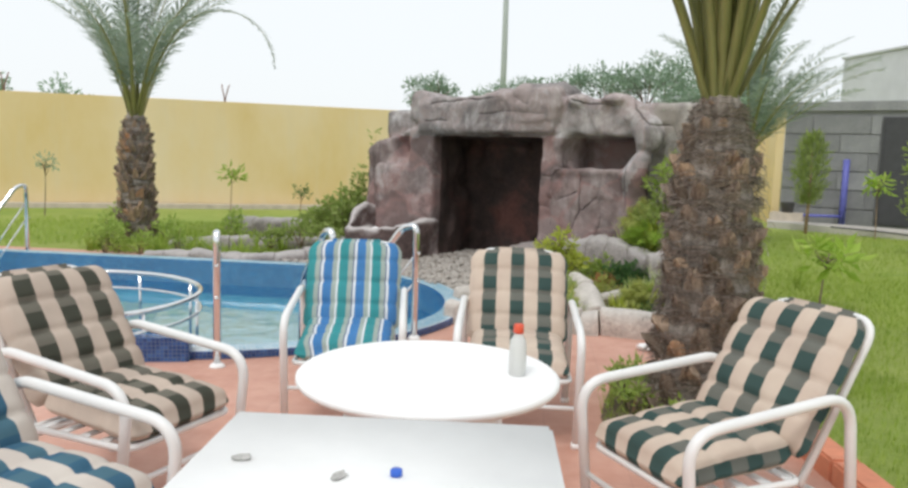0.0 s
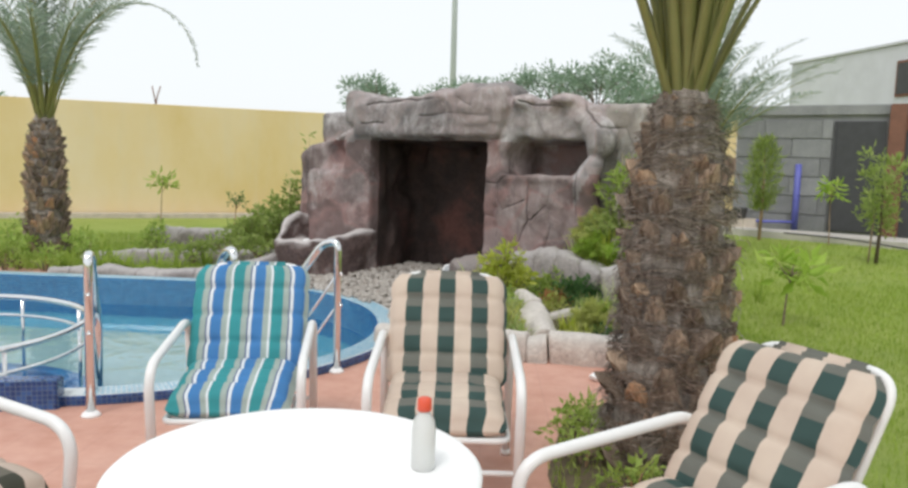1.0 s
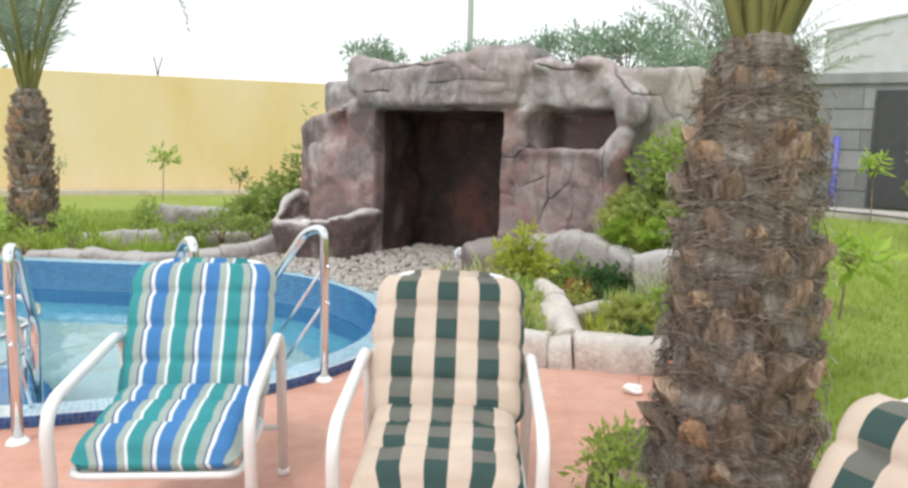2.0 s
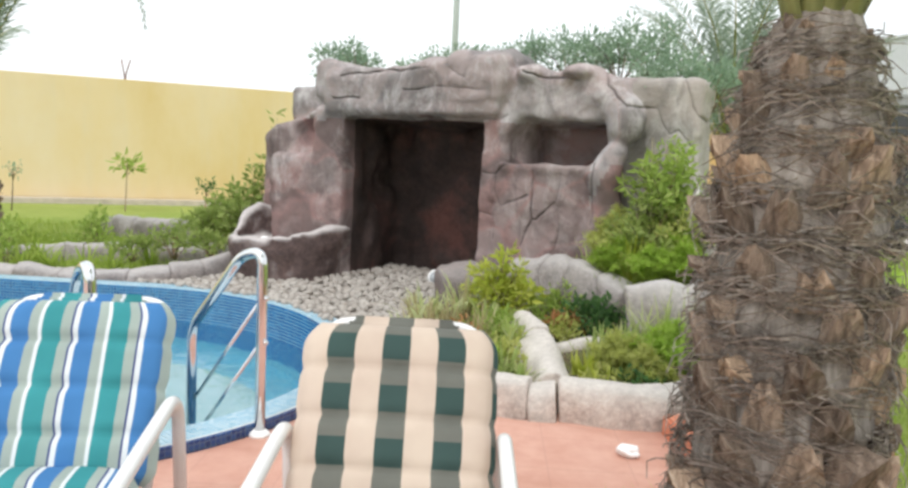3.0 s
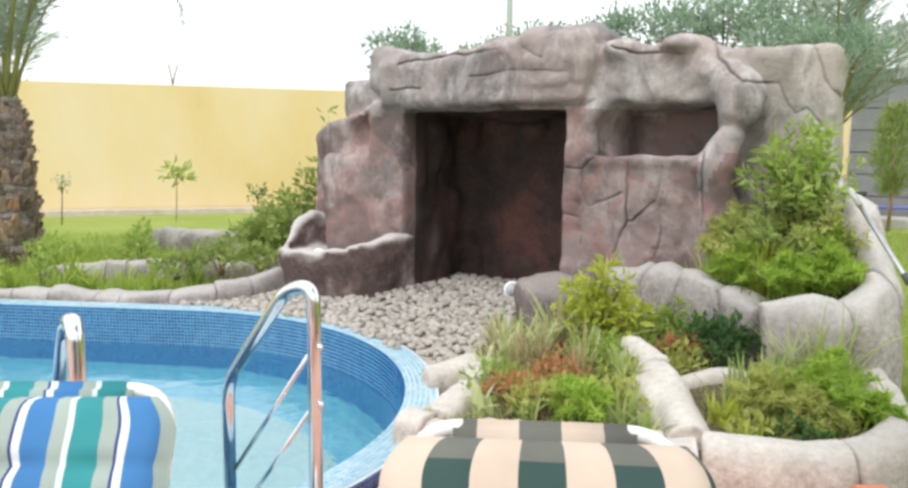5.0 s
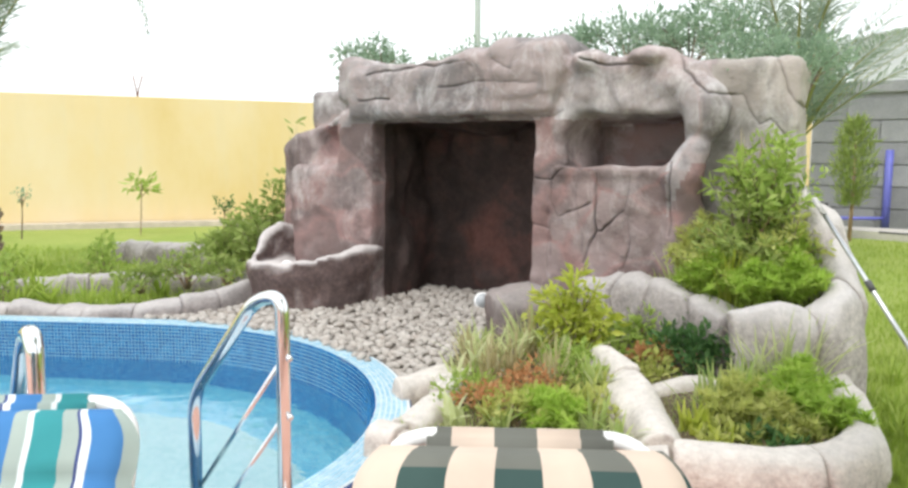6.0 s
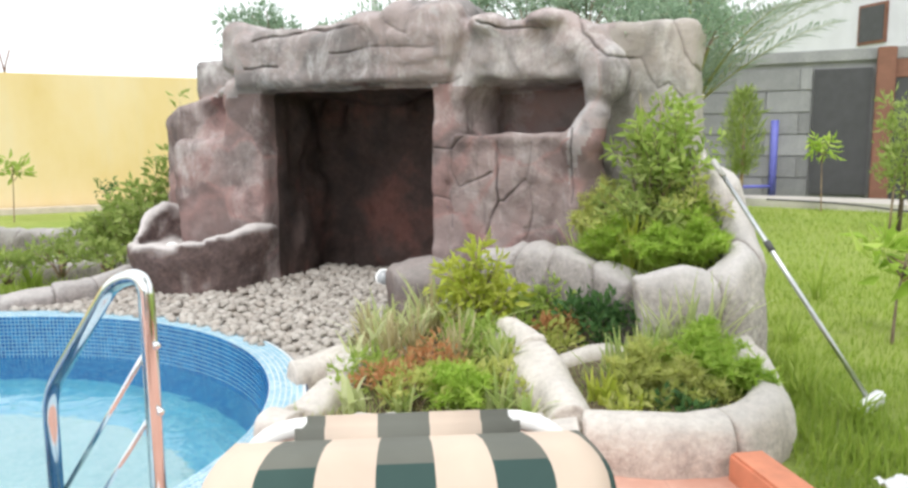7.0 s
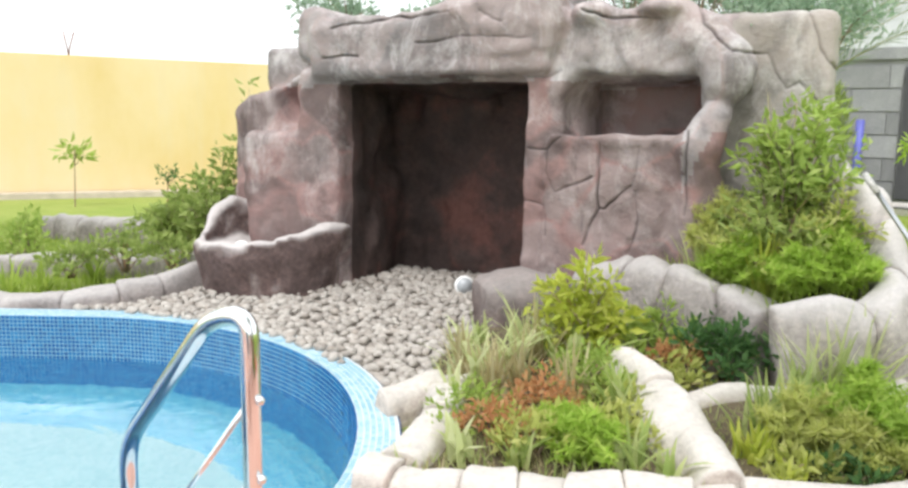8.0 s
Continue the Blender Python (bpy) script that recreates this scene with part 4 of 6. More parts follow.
# ---------------------------------------------------------------- stone walls of the planting beds
def stone_run(name, pts, widths, mat, label, pieces, seed, base=-0.03, lumps=0.034, groove=0.13, power=26):
    """A low wall of rounded stones along a line: each point (x, y, top)."""
    rs = random.Random(seed)
    wall = tagged(new(name), label, "garden wall")
    path = smooth_path(pts, 0.02)
    cuts = [0]
    for k in range(1, pieces):
        cuts.append(int(len(path) * (k + rs.uniform(-0.22, 0.22)) / pieces))
    cuts.append(len(path) - 1)
    for a, b in zip(cuts, cuts[1:]):
        if b - a < 2:
            continue
        seg, sides, verts, faces = 18, 16, [], []
        fat, tall = rs.uniform(0.93, 1.08), rs.uniform(-0.02, 0.02)
        for i in range(seg + 1):
            s = 0.5 - 0.5 * math.copysign(abs(1 - 2 * i / seg) ** 0.45, 1 - 2 * i / seg)
            k = a + (b - a) * s
            p = path[int(k)].lerp(path[min(int(k) + 1, len(path) - 1)], k - int(k))
            t = (path[min(int(k) + 2, len(path) - 1)] - path[max(int(k) - 2, 0)])
            t.z = 0
            t.normalize()
            n = Vector((-t.y, t.x, 0))
            edge = 1 - groove * (abs(2 * s - 1) ** power)
            h, w = p.z + tall - base, widths * fat
            for q in range(sides):
                ang = math.pi * q / (sides - 1)
                cx, cz = math.cos(ang), math.sin(ang)
                off = n * (w * math.copysign(abs(cx) ** 0.68, cx)) * edge
                up = h * (abs(cz) ** 0.62) * (1 - 0.07 * (1 - edge) * 5)
                v = Vector((p.x, p.y, base)) + off + Vector((0, 0, up))
                v += Vector((noise.noise(v * 4), noise.noise(v * 4 + Vector((9, 0, 0))), noise.noise(v * 4 + Vector((0, 9, 0))))) * lumps
                v += Vector((noise.noise(v * 13), noise.noise(v * 13 + Vector((9, 0, 0))), noise.noise(v * 13 + Vector((0, 9, 0))))) * 0.007
                verts.append(v)
        for i in range(seg):
            for q in range(sides - 1):
                m = i * sides + q
                faces.append((m, m + 1, m + sides + 1, m + sides))
        faces.append(tuple(range(sides))[::-1])
        faces.append(tuple(seg * sides + q for q in range(sides)))
        link_mesh("stone", mesh_of("stone", verts, faces, mat), None, wall)
    return wall


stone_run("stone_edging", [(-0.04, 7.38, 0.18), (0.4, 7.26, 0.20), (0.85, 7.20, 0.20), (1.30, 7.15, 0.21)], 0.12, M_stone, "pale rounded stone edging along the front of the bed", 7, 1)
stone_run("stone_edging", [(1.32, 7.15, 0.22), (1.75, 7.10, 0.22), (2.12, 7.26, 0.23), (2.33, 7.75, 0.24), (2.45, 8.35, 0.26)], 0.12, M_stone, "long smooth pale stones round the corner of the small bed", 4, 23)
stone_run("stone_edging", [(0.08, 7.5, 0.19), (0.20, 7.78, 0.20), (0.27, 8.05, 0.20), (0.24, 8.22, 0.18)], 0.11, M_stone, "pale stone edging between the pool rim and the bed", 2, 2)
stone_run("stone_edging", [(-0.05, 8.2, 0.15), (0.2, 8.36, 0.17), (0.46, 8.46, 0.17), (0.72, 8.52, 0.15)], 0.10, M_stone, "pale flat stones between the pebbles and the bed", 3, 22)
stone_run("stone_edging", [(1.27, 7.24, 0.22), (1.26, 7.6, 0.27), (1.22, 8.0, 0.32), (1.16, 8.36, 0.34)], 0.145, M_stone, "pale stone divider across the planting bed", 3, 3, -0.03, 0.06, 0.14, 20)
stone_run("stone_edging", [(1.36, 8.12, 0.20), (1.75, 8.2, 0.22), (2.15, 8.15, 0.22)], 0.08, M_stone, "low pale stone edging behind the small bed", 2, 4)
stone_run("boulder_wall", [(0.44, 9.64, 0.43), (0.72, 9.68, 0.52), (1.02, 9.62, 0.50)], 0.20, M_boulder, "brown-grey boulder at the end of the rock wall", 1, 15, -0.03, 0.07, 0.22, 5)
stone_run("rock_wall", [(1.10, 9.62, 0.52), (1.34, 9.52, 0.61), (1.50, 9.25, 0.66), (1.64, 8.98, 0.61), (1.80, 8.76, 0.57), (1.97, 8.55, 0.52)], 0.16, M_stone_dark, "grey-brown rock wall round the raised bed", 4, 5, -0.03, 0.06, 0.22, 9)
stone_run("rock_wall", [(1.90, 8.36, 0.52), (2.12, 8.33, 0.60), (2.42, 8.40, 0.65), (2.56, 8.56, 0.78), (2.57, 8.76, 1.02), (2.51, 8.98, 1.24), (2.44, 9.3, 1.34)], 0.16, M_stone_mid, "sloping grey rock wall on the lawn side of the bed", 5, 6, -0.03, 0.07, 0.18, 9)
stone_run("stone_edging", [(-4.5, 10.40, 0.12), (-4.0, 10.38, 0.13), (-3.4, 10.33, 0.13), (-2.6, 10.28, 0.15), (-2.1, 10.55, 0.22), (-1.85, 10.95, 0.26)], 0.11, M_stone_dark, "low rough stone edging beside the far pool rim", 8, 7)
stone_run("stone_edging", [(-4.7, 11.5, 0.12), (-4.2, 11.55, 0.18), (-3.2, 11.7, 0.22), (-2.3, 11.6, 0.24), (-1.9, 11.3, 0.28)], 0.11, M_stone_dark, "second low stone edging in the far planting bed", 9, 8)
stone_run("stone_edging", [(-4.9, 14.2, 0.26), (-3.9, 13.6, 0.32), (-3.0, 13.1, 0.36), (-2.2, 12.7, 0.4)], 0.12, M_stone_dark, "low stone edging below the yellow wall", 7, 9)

bed_a = [(0.0, 7.4, 0.08), (0.5, 7.26, 0.08), (1.25, 7.2, 0.08), (1.27, 7.7, 0.1), (1.25, 8.4, 0.12), (1.6, 8.7, 0.14), (1.5, 9.2, 0.18), (0.9, 9.55, 0.18), (0.45, 9.5, 0.14), (0.2, 8.9, 0.1), (0.15, 8.2, 0.08), (0.2, 7.8, 0.08)]
patch("soil", bed_a, M_soil, 0.1, 0.05, "dark earth of the front planting bed", "soil", seed=1)
bed_b = [(1.3, 7.2, 0.1), (1.8, 7.15, 0.1), (2.12, 7.3, 0.1), (2.3, 7.75, 0.1), (2.4, 8.3, 0.12), (1.8, 8.5, 0.14), (1.3, 8.3, 0.12)]
patch("soil", bed_b, M_soil, 0.1, 0.04, "dark earth of the small planting bed", "soil", seed=2)
bed_c = [(1.5, 9.3, 0.42), (1.7, 8.9, 0.38), (1.95, 8.5, 0.36), (2.3, 8.42, 0.44), (2.58, 8.65, 0.55), (2.58, 9.2, 0.9), (2.4, 9.6, 1.0), (1.9, 9.75, 0.7)]
patch("soil", bed_c, M_soil, 0.4, 0.12, "dark earth of the raised bed", "soil", seed=3)

# ---------------------------------------------------------------- pebbles before the grotto
def pebble_height(x, y):
    """The bank rises from the pool rim to the grotto's mouth."""
    p = GROTTO.inverted() @ Vector((x, y, 0))
    if (Vector((x, y)) - PC.xy).length < R_OUT + 0.02:
        return 0.062
    return 0.025 + 0.085 * min(1, max(0, 1 - (-p.y) / 1.9)) ** 1.2


bank = [(-2.55, 10.12), (-1.9, 9.98), (-1.2, 9.66), (-0.75, 9.28), (-0.35, 8.72), (-0.05, 8.3), (0.15, 8.2), (0.25, 8.9), (0.5, 9.5), (0.9, 9.9), (1.3, 11.0), (1.85, 12.15), (0.4, 12.9), (-0.65, 11.2), (-1.9, 10.9), (-2.3, 10.4)]


def in_polygon(x, y, poly):
    c = False
    for (x1, y1), (x2, y2) in zip(poly, poly[1:] + poly[:1]):
        if (y1 > y) != (y2 > y) and x < (x2 - x1) * (y - y1) / (y2 - y1) + x1:
            c = not c
    return c


bank_bm = fill_polygon("pebble_bank", bank, M_soil)
bmesh.ops.subdivide_edges(bank_bm, edges=bank_bm.edges[:], cuts=5, use_grid_fill=True)
for v in bank_bm.verts:
    v.co.z = pebble_height(v.co.x, v.co.y) - 0.02
tagged(part("pebble_bank", bank_bm, plain("pebble_sand", (0.40, 0.36, 0.32), 0.95, 0, 0.3, 25, 0.6)), "sandy bank under the pebbles before the grotto", "ground", kind="structure")


def pebble_mesh(seed):
    rs = random.Random(seed)
    bm = bmesh.new()
    bmesh.ops.create_icosphere(bm, subdivisions=1, radius=1.0)
    for v in bm.verts:
        v.co *= 1 + 0.22 * noise.noise(v.co * 1.3 + Vector((seed * 5, 0, 0)))
        v.co = Vector((v.co.x, v.co.y * rs.uniform(0.62, 0.72), v.co.z * 0.55))
    me = bpy.data.meshes.new("pebble")
    bm.to_mesh(me)
    bm.free()
    me.materials.append(M_pebble)
    me.polygons.foreach_set("use_smooth", [True] * len(me.polygons))
    return me


rs = random.Random(4)
pebble_meshes = [pebble_mesh(k) for k in range(6)]
spots = []
while len(spots) < 2700:
    x, y = rs.uniform(-2.6, 1.6), rs.uniform(8.0, 12.6)
    if (GROTTO.inverted() @ Vector((x, y, 0))).y < 0.95 and in_polygon(x, y, bank) and (Vector((x, y)) - PC.xy).length > (R_OUT + 0.01 if x > -0.35 else R_IN + 0.07):
        spots.append((x, y))
spots.sort(key=lambda p: p[1] - 0.1 * p[0])
pebbles = tagged(new("pebble_bed"), "bed of pale rounded river pebbles before the grotto", "pebbles", kind="stuff")
pv, pf = [], []
for k, (x, y) in enumerate(spots):
    size = rs.uniform(0.026, 0.052)
    m = Matrix.LocRotScale((x, y, pebble_height(x, y) + size * 0.15), Euler((rs.uniform(-0.4, 0.4), rs.uniform(-0.4, 0.4), rs.uniform(0, 6.3))), (size,) * 3)
    me = pebble_meshes[k % 6]
    if k < 300:
        ob = link_mesh("pebble", me, M_pebble, pebbles)
        ob.matrix_local = m
    else:
        b = len(pv)
        pv += [m @ v.co for v in me.vertices]
        pf += [tuple(b + i for i in f.vertices) for f in me.polygons]
far_pebbles = link_mesh("pebbles_beyond", mesh_of("pebbles", pv, pf, M_pebble), None, pebbles)
far_pebbles["kind"] = "stuff"

# underwater-style spotlight lying by the grotto's jamb
lamp = thing("garden_spotlight", Matrix.Translation((0.345, 10.66, 0.105)) @ Matrix.Rotation(radians(190), 4, "Z"), "small round white spotlight lying on the pebbles", "spotlight")
bm = bmesh.new()
tube(bm, [Vector((0, -0.05, 0.06)), Vector((0, 0.0, 0.065)), Vector((0, 0.05, 0.075)), Vector((0, 0.07, 0.08))], [0.04, 0.06, 0.078, 0.08], 18)
part("housing", bm, M_plastic, lamp)
bm = bmesh.new()
tube(bm, [Vector((0, 0.071, 0.08)), Vector((0, 0.078, 0.081))], 0.062, 18)
part("lens", bm, plain("frosted_lens", (0.42, 0.44, 0.46), 0.2), lamp, "frosted glass lens")
bm = bmesh.new()
box(bm, -0.03, 0.03, -0.03, 0.03, -0.03, 0.02, 0.005)
part("foot", bm, M_plastic, lamp)

stone_bit = thing("white_stone", GROTTO @ Matrix.Translation((-1.27, -0.66, 0.49)), "small white stone on the bowl's rim", "stone")
bm = bmesh.new()
bmesh.ops.create_icosphere(bm, subdivisions=2, radius=0.045)
for v in bm.verts:
    v.co = Vector((v.co.x * 1.4, v.co.y, v.co.z * 0.7)) * (1 + 0.2 * noise.noise(v.co * 20))
part("stone", bm, M_plastic, stone_bit)

# ---------------------------------------------------------------- handrails
def handrail(foot, inward, label, height=0.93, reach=0.50):
    """A chrome tube: post, bend, slope and a leg down into the water, with two thin bars."""
    ang = math.atan2(inward[1], inward[0])
    rail = thing("pool_handrail", Matrix.Translation((foot[0], foot[1], 0)) @ Matrix.Rotation(ang, 4, "Z"), label, "handrail", "handrails round the pool")
    bm = bmesh.new()
    tube(bm, bend_path([(0, 0, 0), (0, 0, height), (0.14, 0, height - 0.03), (reach, 0, 0.47), (reach, 0, -0.7)], 0.09, 8), 0.026, 14)
    part("tube", bm, M_chrome, rail)
    for z in (0.34, 0.12):
        bm = bmesh.new()
        tube(bm, [Vector((0.0, 0, z + 0.36)), Vector((reach, 0, z - 0.28))], 0.009, 8)
        part("bar", bm, M_chrome, rail)
        bm = bmesh.new()
        bmesh.ops.create_uvsphere(bm, u_segments=8, v_segments=6, radius=0.014, matrix=Matrix.Translation((-0.03, 0, z + 0.36)))
        part("cap_nut", bm, M_chrome, rail)
    bm = bmesh.new()
    tube(bm, [Vector((0, 0, 0)), Vector((0, 0, 0.012)), Vector((0, 0, 0.03))], [0.055, 0.05, 0.03], 18)
    part("flange", bm, M_plastic, rail, "white floor flange")
    return rail


for fx, fy in ((-0.23, 6.58), (-0.74, 5.91), (-1.42, 5.47)):
    d = Vector((PC.x - fx, PC.y - fy)).normalized()
    handrail((fx, fy), d, "polished chrome handrail at the pool edge")
handrail((-6.05, 10.14), (-0.35, -0.93), "polished chrome handrail on the far pool side")

# ringed toddler basin inside the pool
ring = thing("ring_railing", Matrix.Translation((-3.1, 6.2, 0)), "round chrome railing about the toddler basin in the pool", "railing")
for z, r in ((0.30, 0.022), (0.15, 0.014)):
    bm = bmesh.new()
    tube(bm, [Vector((1.13 * math.cos(a), 1.13 * math.sin(a), z)) for a in (2 * math.pi * k / 56 for k in range(56))], r, 10, True)
    part("ring_rail", bm, M_chrome, ring)
for k in range(10):
    a = 2 * math.pi * (k + 0.3) / 10
    bm = bmesh.new()
    tube(bm, [Vector((1.13 * math.cos(a), 1.13 * math.sin(a), z)) for z in (-0.3, 0.3)], 0.013, 8)
    part("post", bm, M_chrome, ring)
basin = thing("toddler_basin", Matrix.Translation((-3.1, 6.2, 0)), "round mosaic wall of the toddler basin under water", "basin")
verts, faces, uvs = [], [], []
for z, r in ((-1.24, 1.2), (-0.32, 1.2), (-0.30, 1.19), (-0.30, 1.07), (-0.32, 1.06), (-0.7, 1.06), (-0.71, 0.0)):
    for k in range(49):
        a = 2 * math.pi * k / 48
        verts.append((r * math.cos(a), r * math.sin(a), z))
        uvs.append((a * 1.15, z + (r if z == -0.71 else 0)))
for j in range(6):
    for k in range(48):
        a = j * 49 + k
        faces.append((a, a + 1, a + 50, a + 49))
link_mesh("basin_wall", mesh_of("basin_wall", verts, faces, M_mosaic, True, uvs), None, basin)
step_block = thing("pool_step", Matrix.Translation((-1.85, 5.62, 0)) @ Matrix.Rotation(radians(14), 4, "Z"), "navy mosaic step block at the pool edge", "step")
bm = bmesh.new()
box(bm, -0.20, 0.17, -0.12, 0.02, -0.9, 0.17, 0.01)
uvl = bm.loops.layers.uv.new("uv")
for f in bm.faces:
    for lp in f.loops:
        c = lp.vert.co
        lp[uvl].uv = (c.x + c.y * 0.5, c.z + c.y * 0.5)
part("block", bm, M_mosaic_dark, step_block, "", False)

# ---------------------------------------------------------------- garden chairs
def cushion(length, width, thick, rows, seed):
    """A tufted cushion lying in x (width) and y (length): puffed between the seams."""
    nu, nv = 28, 44
    rs = random.Random(seed)
    verts, uvs, faces = [], [], []
    for side in (1, -1):
        for j in range(nv + 1):
            for i in range(nu + 1):
                u, v = i / nu, j / nv
                eu, ev = 1 - abs(2 * u - 1) ** 5, 1 - abs(2 * v - 1) ** 7
                puff = (max(eu, 0) * max(ev, 0)) ** 0.38
                seam = min(abs(v * rows - k) for k in range(rows + 1)) if side == 1 else 0.5
                dip = math.exp(-(seam / 0.09) ** 2) * (0.13 if side == 1 else 0.03)
                tuft = math.exp(-(seam / 0.14) ** 2) * max(math.exp(-((u - t) / 0.07) ** 2) for t in (0.2, 0.5, 0.8)) * 0.25
                h = thick * puff * (1 - dip - tuft) * (0.62 if side == 1 else 0.38)
                inset = 0.007 * (1 - math.exp(-((min(abs(v * rows - k) for k in range(1, rows)) if rows > 1 else 1) / 0.12) ** 2))
                x = (u - 0.5) * (width + 2 * inset - 0.02) * (1 - 0.16 * max(0, (v - 0.86) / 0.14) ** 2 - 0.10 * max(0, (0.08 - v) / 0.08) ** 2)
                y = v * length
                q = Vector((x * 6, y * 6, seed))
                verts.append((x, y, side * h + 0.010 * noise.noise(q) * puff))
                uvs.append((u, v * length / 0.62))
    row = nu + 1
    for side in (0, 1):
        b = side * row * (nv + 1)
        for j in range(nv):
            for i in range(nu):
                a = b + j * row + i
                f = (a, a + 1, a + row + 1, a + row)
                faces.append(f if side == 0 else f[::-1])
    b = row * (nv + 1)
    for j in range(nv):
        for i, rev in ((0, True), (nu, False)):
            f = (j * row + i, b + j * row + i, b + (j + 1) * row + i, (j + 1) * row + i)
            faces.append(f[::-1] if rev else f)
    for i in range(nu):
        for j, rev in ((0, False), (nv, True)):
            f = (j * row + i, b + j * row + i, b + j * row + i + 1, j * row + i + 1)
            faces.append(f[::-1] if rev else f)
    return verts, faces, uvs


SEAT_Z, TOP_Y, TOP_Z, HINGE_Y = 0.40, 0.42, 0.912, 0.12


def garden_chair(m, fabric, label):
    chair = thing("garden_chair", m, label, "chair", "padded chairs round the tables")
    lean = math.atan2(TOP_Z - SEAT_Z, TOP_Y - HINGE_Y)
    back_len = math.hypot(TOP_Z - SEAT_Z, TOP_Y - HINGE_Y) - 0.02
    v, f, uv = cushion(0.55, 0.54, 0.13, 3, 1)
    seat = link_mesh("seat_cushion", mesh_of("seat_cushion", v, f, fabric, True, uv), None, chair)
    seat.matrix_local = pose(0, -0.44, SEAT_Z + 0.005, 4, 0, 0)
    v, f, uv = cushion(back_len, 0.59, 0.105, 4, 2)
    back = link_mesh("back_cushion", mesh_of("back_cushion", v, f, fabric, True, uv), None, chair)
    back.matrix_local = pose(0, HINGE_Y - 0.02, SEAT_Z + 0.03, math.degrees(lean), 0, 0)
    # fold of the cover over the top tube
    bm = bmesh.new()
    box(bm, -0.17, 0.17, -0.04, 0.04, -0.09, 0.0, 0.018, 3)
    uvl = bm.loops.layers.uv.new("uv")
    for fc in bm.faces:
        for lp in fc.loops:
            lp[uvl].uv = (lp.vert.co.x / 0.56 + 0.5, 0.2 + lp.vert.co.z * 0.3)
    fold = part("cover_fold", bm, fabric, chair)
    fold.matrix_local = pose(0, TOP_Y + 0.055, TOP_Z + 0.018, -20, 0, 0)
    # frame of the backrest
    bm = bmesh.new()
    o = Vector((0, 0.035, -0.02))
    lo, hi = Vector((0, HINGE_Y - 0.02, SEAT_Z - 0.06)), Vector((0, TOP_Y + 0.02, TOP_Z + 0.02))
    tube(bm, bend_path([lo + o + Vector((-0.25, 0, 0)), hi + o + Vector((-0.25, 0, 0)), hi + o + Vector((0.25, 0, 0)), lo + o + Vector((0.25, 0, 0))], 0.10, 8), 0.016, 12)
    part("back_frame", bm, M_white_tube, chair)
    bm = bmesh.new()
    tube(bm, bend_path([(-0.27, 0.12, SEAT_Z - 0.06), (-0.27, -0.42, SEAT_Z - 0.045), (0.27, -0.42, SEAT_Z - 0.045), (0.27, 0.12, SEAT_Z - 0.06), (-0.26, 0.13, SEAT_Z - 0.06)], 0.06, 6), 0.014, 10)
    part("seat_frame", bm, M_white_tube, chair)
    for k in range(5):
        bm = bmesh.new()
        y = -0.36 + k * 0.11
        box(bm, -0.27, 0.27, y - 0.022, y + 0.022, SEAT_Z - 0.055, SEAT_Z - 0.049)
        part("strap", bm, M_white_tube, chair)
    for x in (-0.315, 0.315):
        bm = bmesh.new()
        tube(bm, bend_path([(x, -0.40, 0.0), (x, -0.47, 0.60), (x, 0.28, 0.665), (x, 0.36, 0.0)], 0.13, 10), 0.021, 14)
        part("arm_frame", bm, M_white_tube, chair)
        for y in (-0.40, 0.36):
            bm = bmesh.new()
            tube(bm, [Vector((x, y, 0.0)), Vector((x, y, 0.03))], 0.025, 12)
            part("foot_cap", bm, M_plastic, chair)
    for y, z in ((-0.425, 0.22), (0.335, 0.22)):
        bm = bmesh.new()
        tube(bm, [Vector((-0.315, y, z)), Vector((0.315, y, z))], 0.012, 10)
        part("stretcher", bm, M_white_tube, chair)
    return chair


garden_chair(pose(0.63, 4.80, 0, 0, 0, 2), M_check, "white tube chair with tufted green and cream checked cushions")
garden_chair(pose(-0.36, 4.90, 0, 0, 0, 9), M_stripe, "white tube chair with teal, blue and white striped cushions")
garden_chair(pose(1.47, 3.52, 0, 0, 0, -60), M_check, "white tube chair with green checked cushions beside the palm")
garden_chair(pose(-1.08, 3.55, 0, 0, 0, 70), M_check_brown, "white tube chair with faded brown checked cushions, side-on to the table")
garden_chair(pose(-0.95, 2.62, 0, 0, 0, 75), M_check_blue, "white tube chair with blue and cream striped cushions")

# ---------------------------------------------------------------- tables
table = thing("round_table", pose(0.345, 3.14, 0), "round white plastic garden table", "table")
bm = bmesh.new()
prof = [(0.0, 0.715), (0.40, 0.715), (0.465, 0.70), (0.475, 0.712), (0.475, 0.724), (0.465, 0.733), (0.44, 0.731), (0.43, 0.7285), (0.425, 0.7285), (0.05, 0.7295), (0.04, 0.7295), (0.035, 0.7285), (0.03, 0.722), (0.0, 0.722)]
rings = []
for r, z in prof:
    rings.append([bm.verts.new((0.97 * r * math.cos(a), 0.97 * r * math.sin(a), z)) for a in (2 * math.pi * k / 64 for k in range(64))])
for r, s in zip(rings, rings[1:]):
    for k in range(64):
        bm.faces.new((r[k], r[(k + 1) % 64], s[(k + 1) % 64], s[k]))
bmesh.ops.remove_doubles(bm, verts=bm.verts[:], dist=0.0005)
part("tabletop", bm, M_plastic, table)
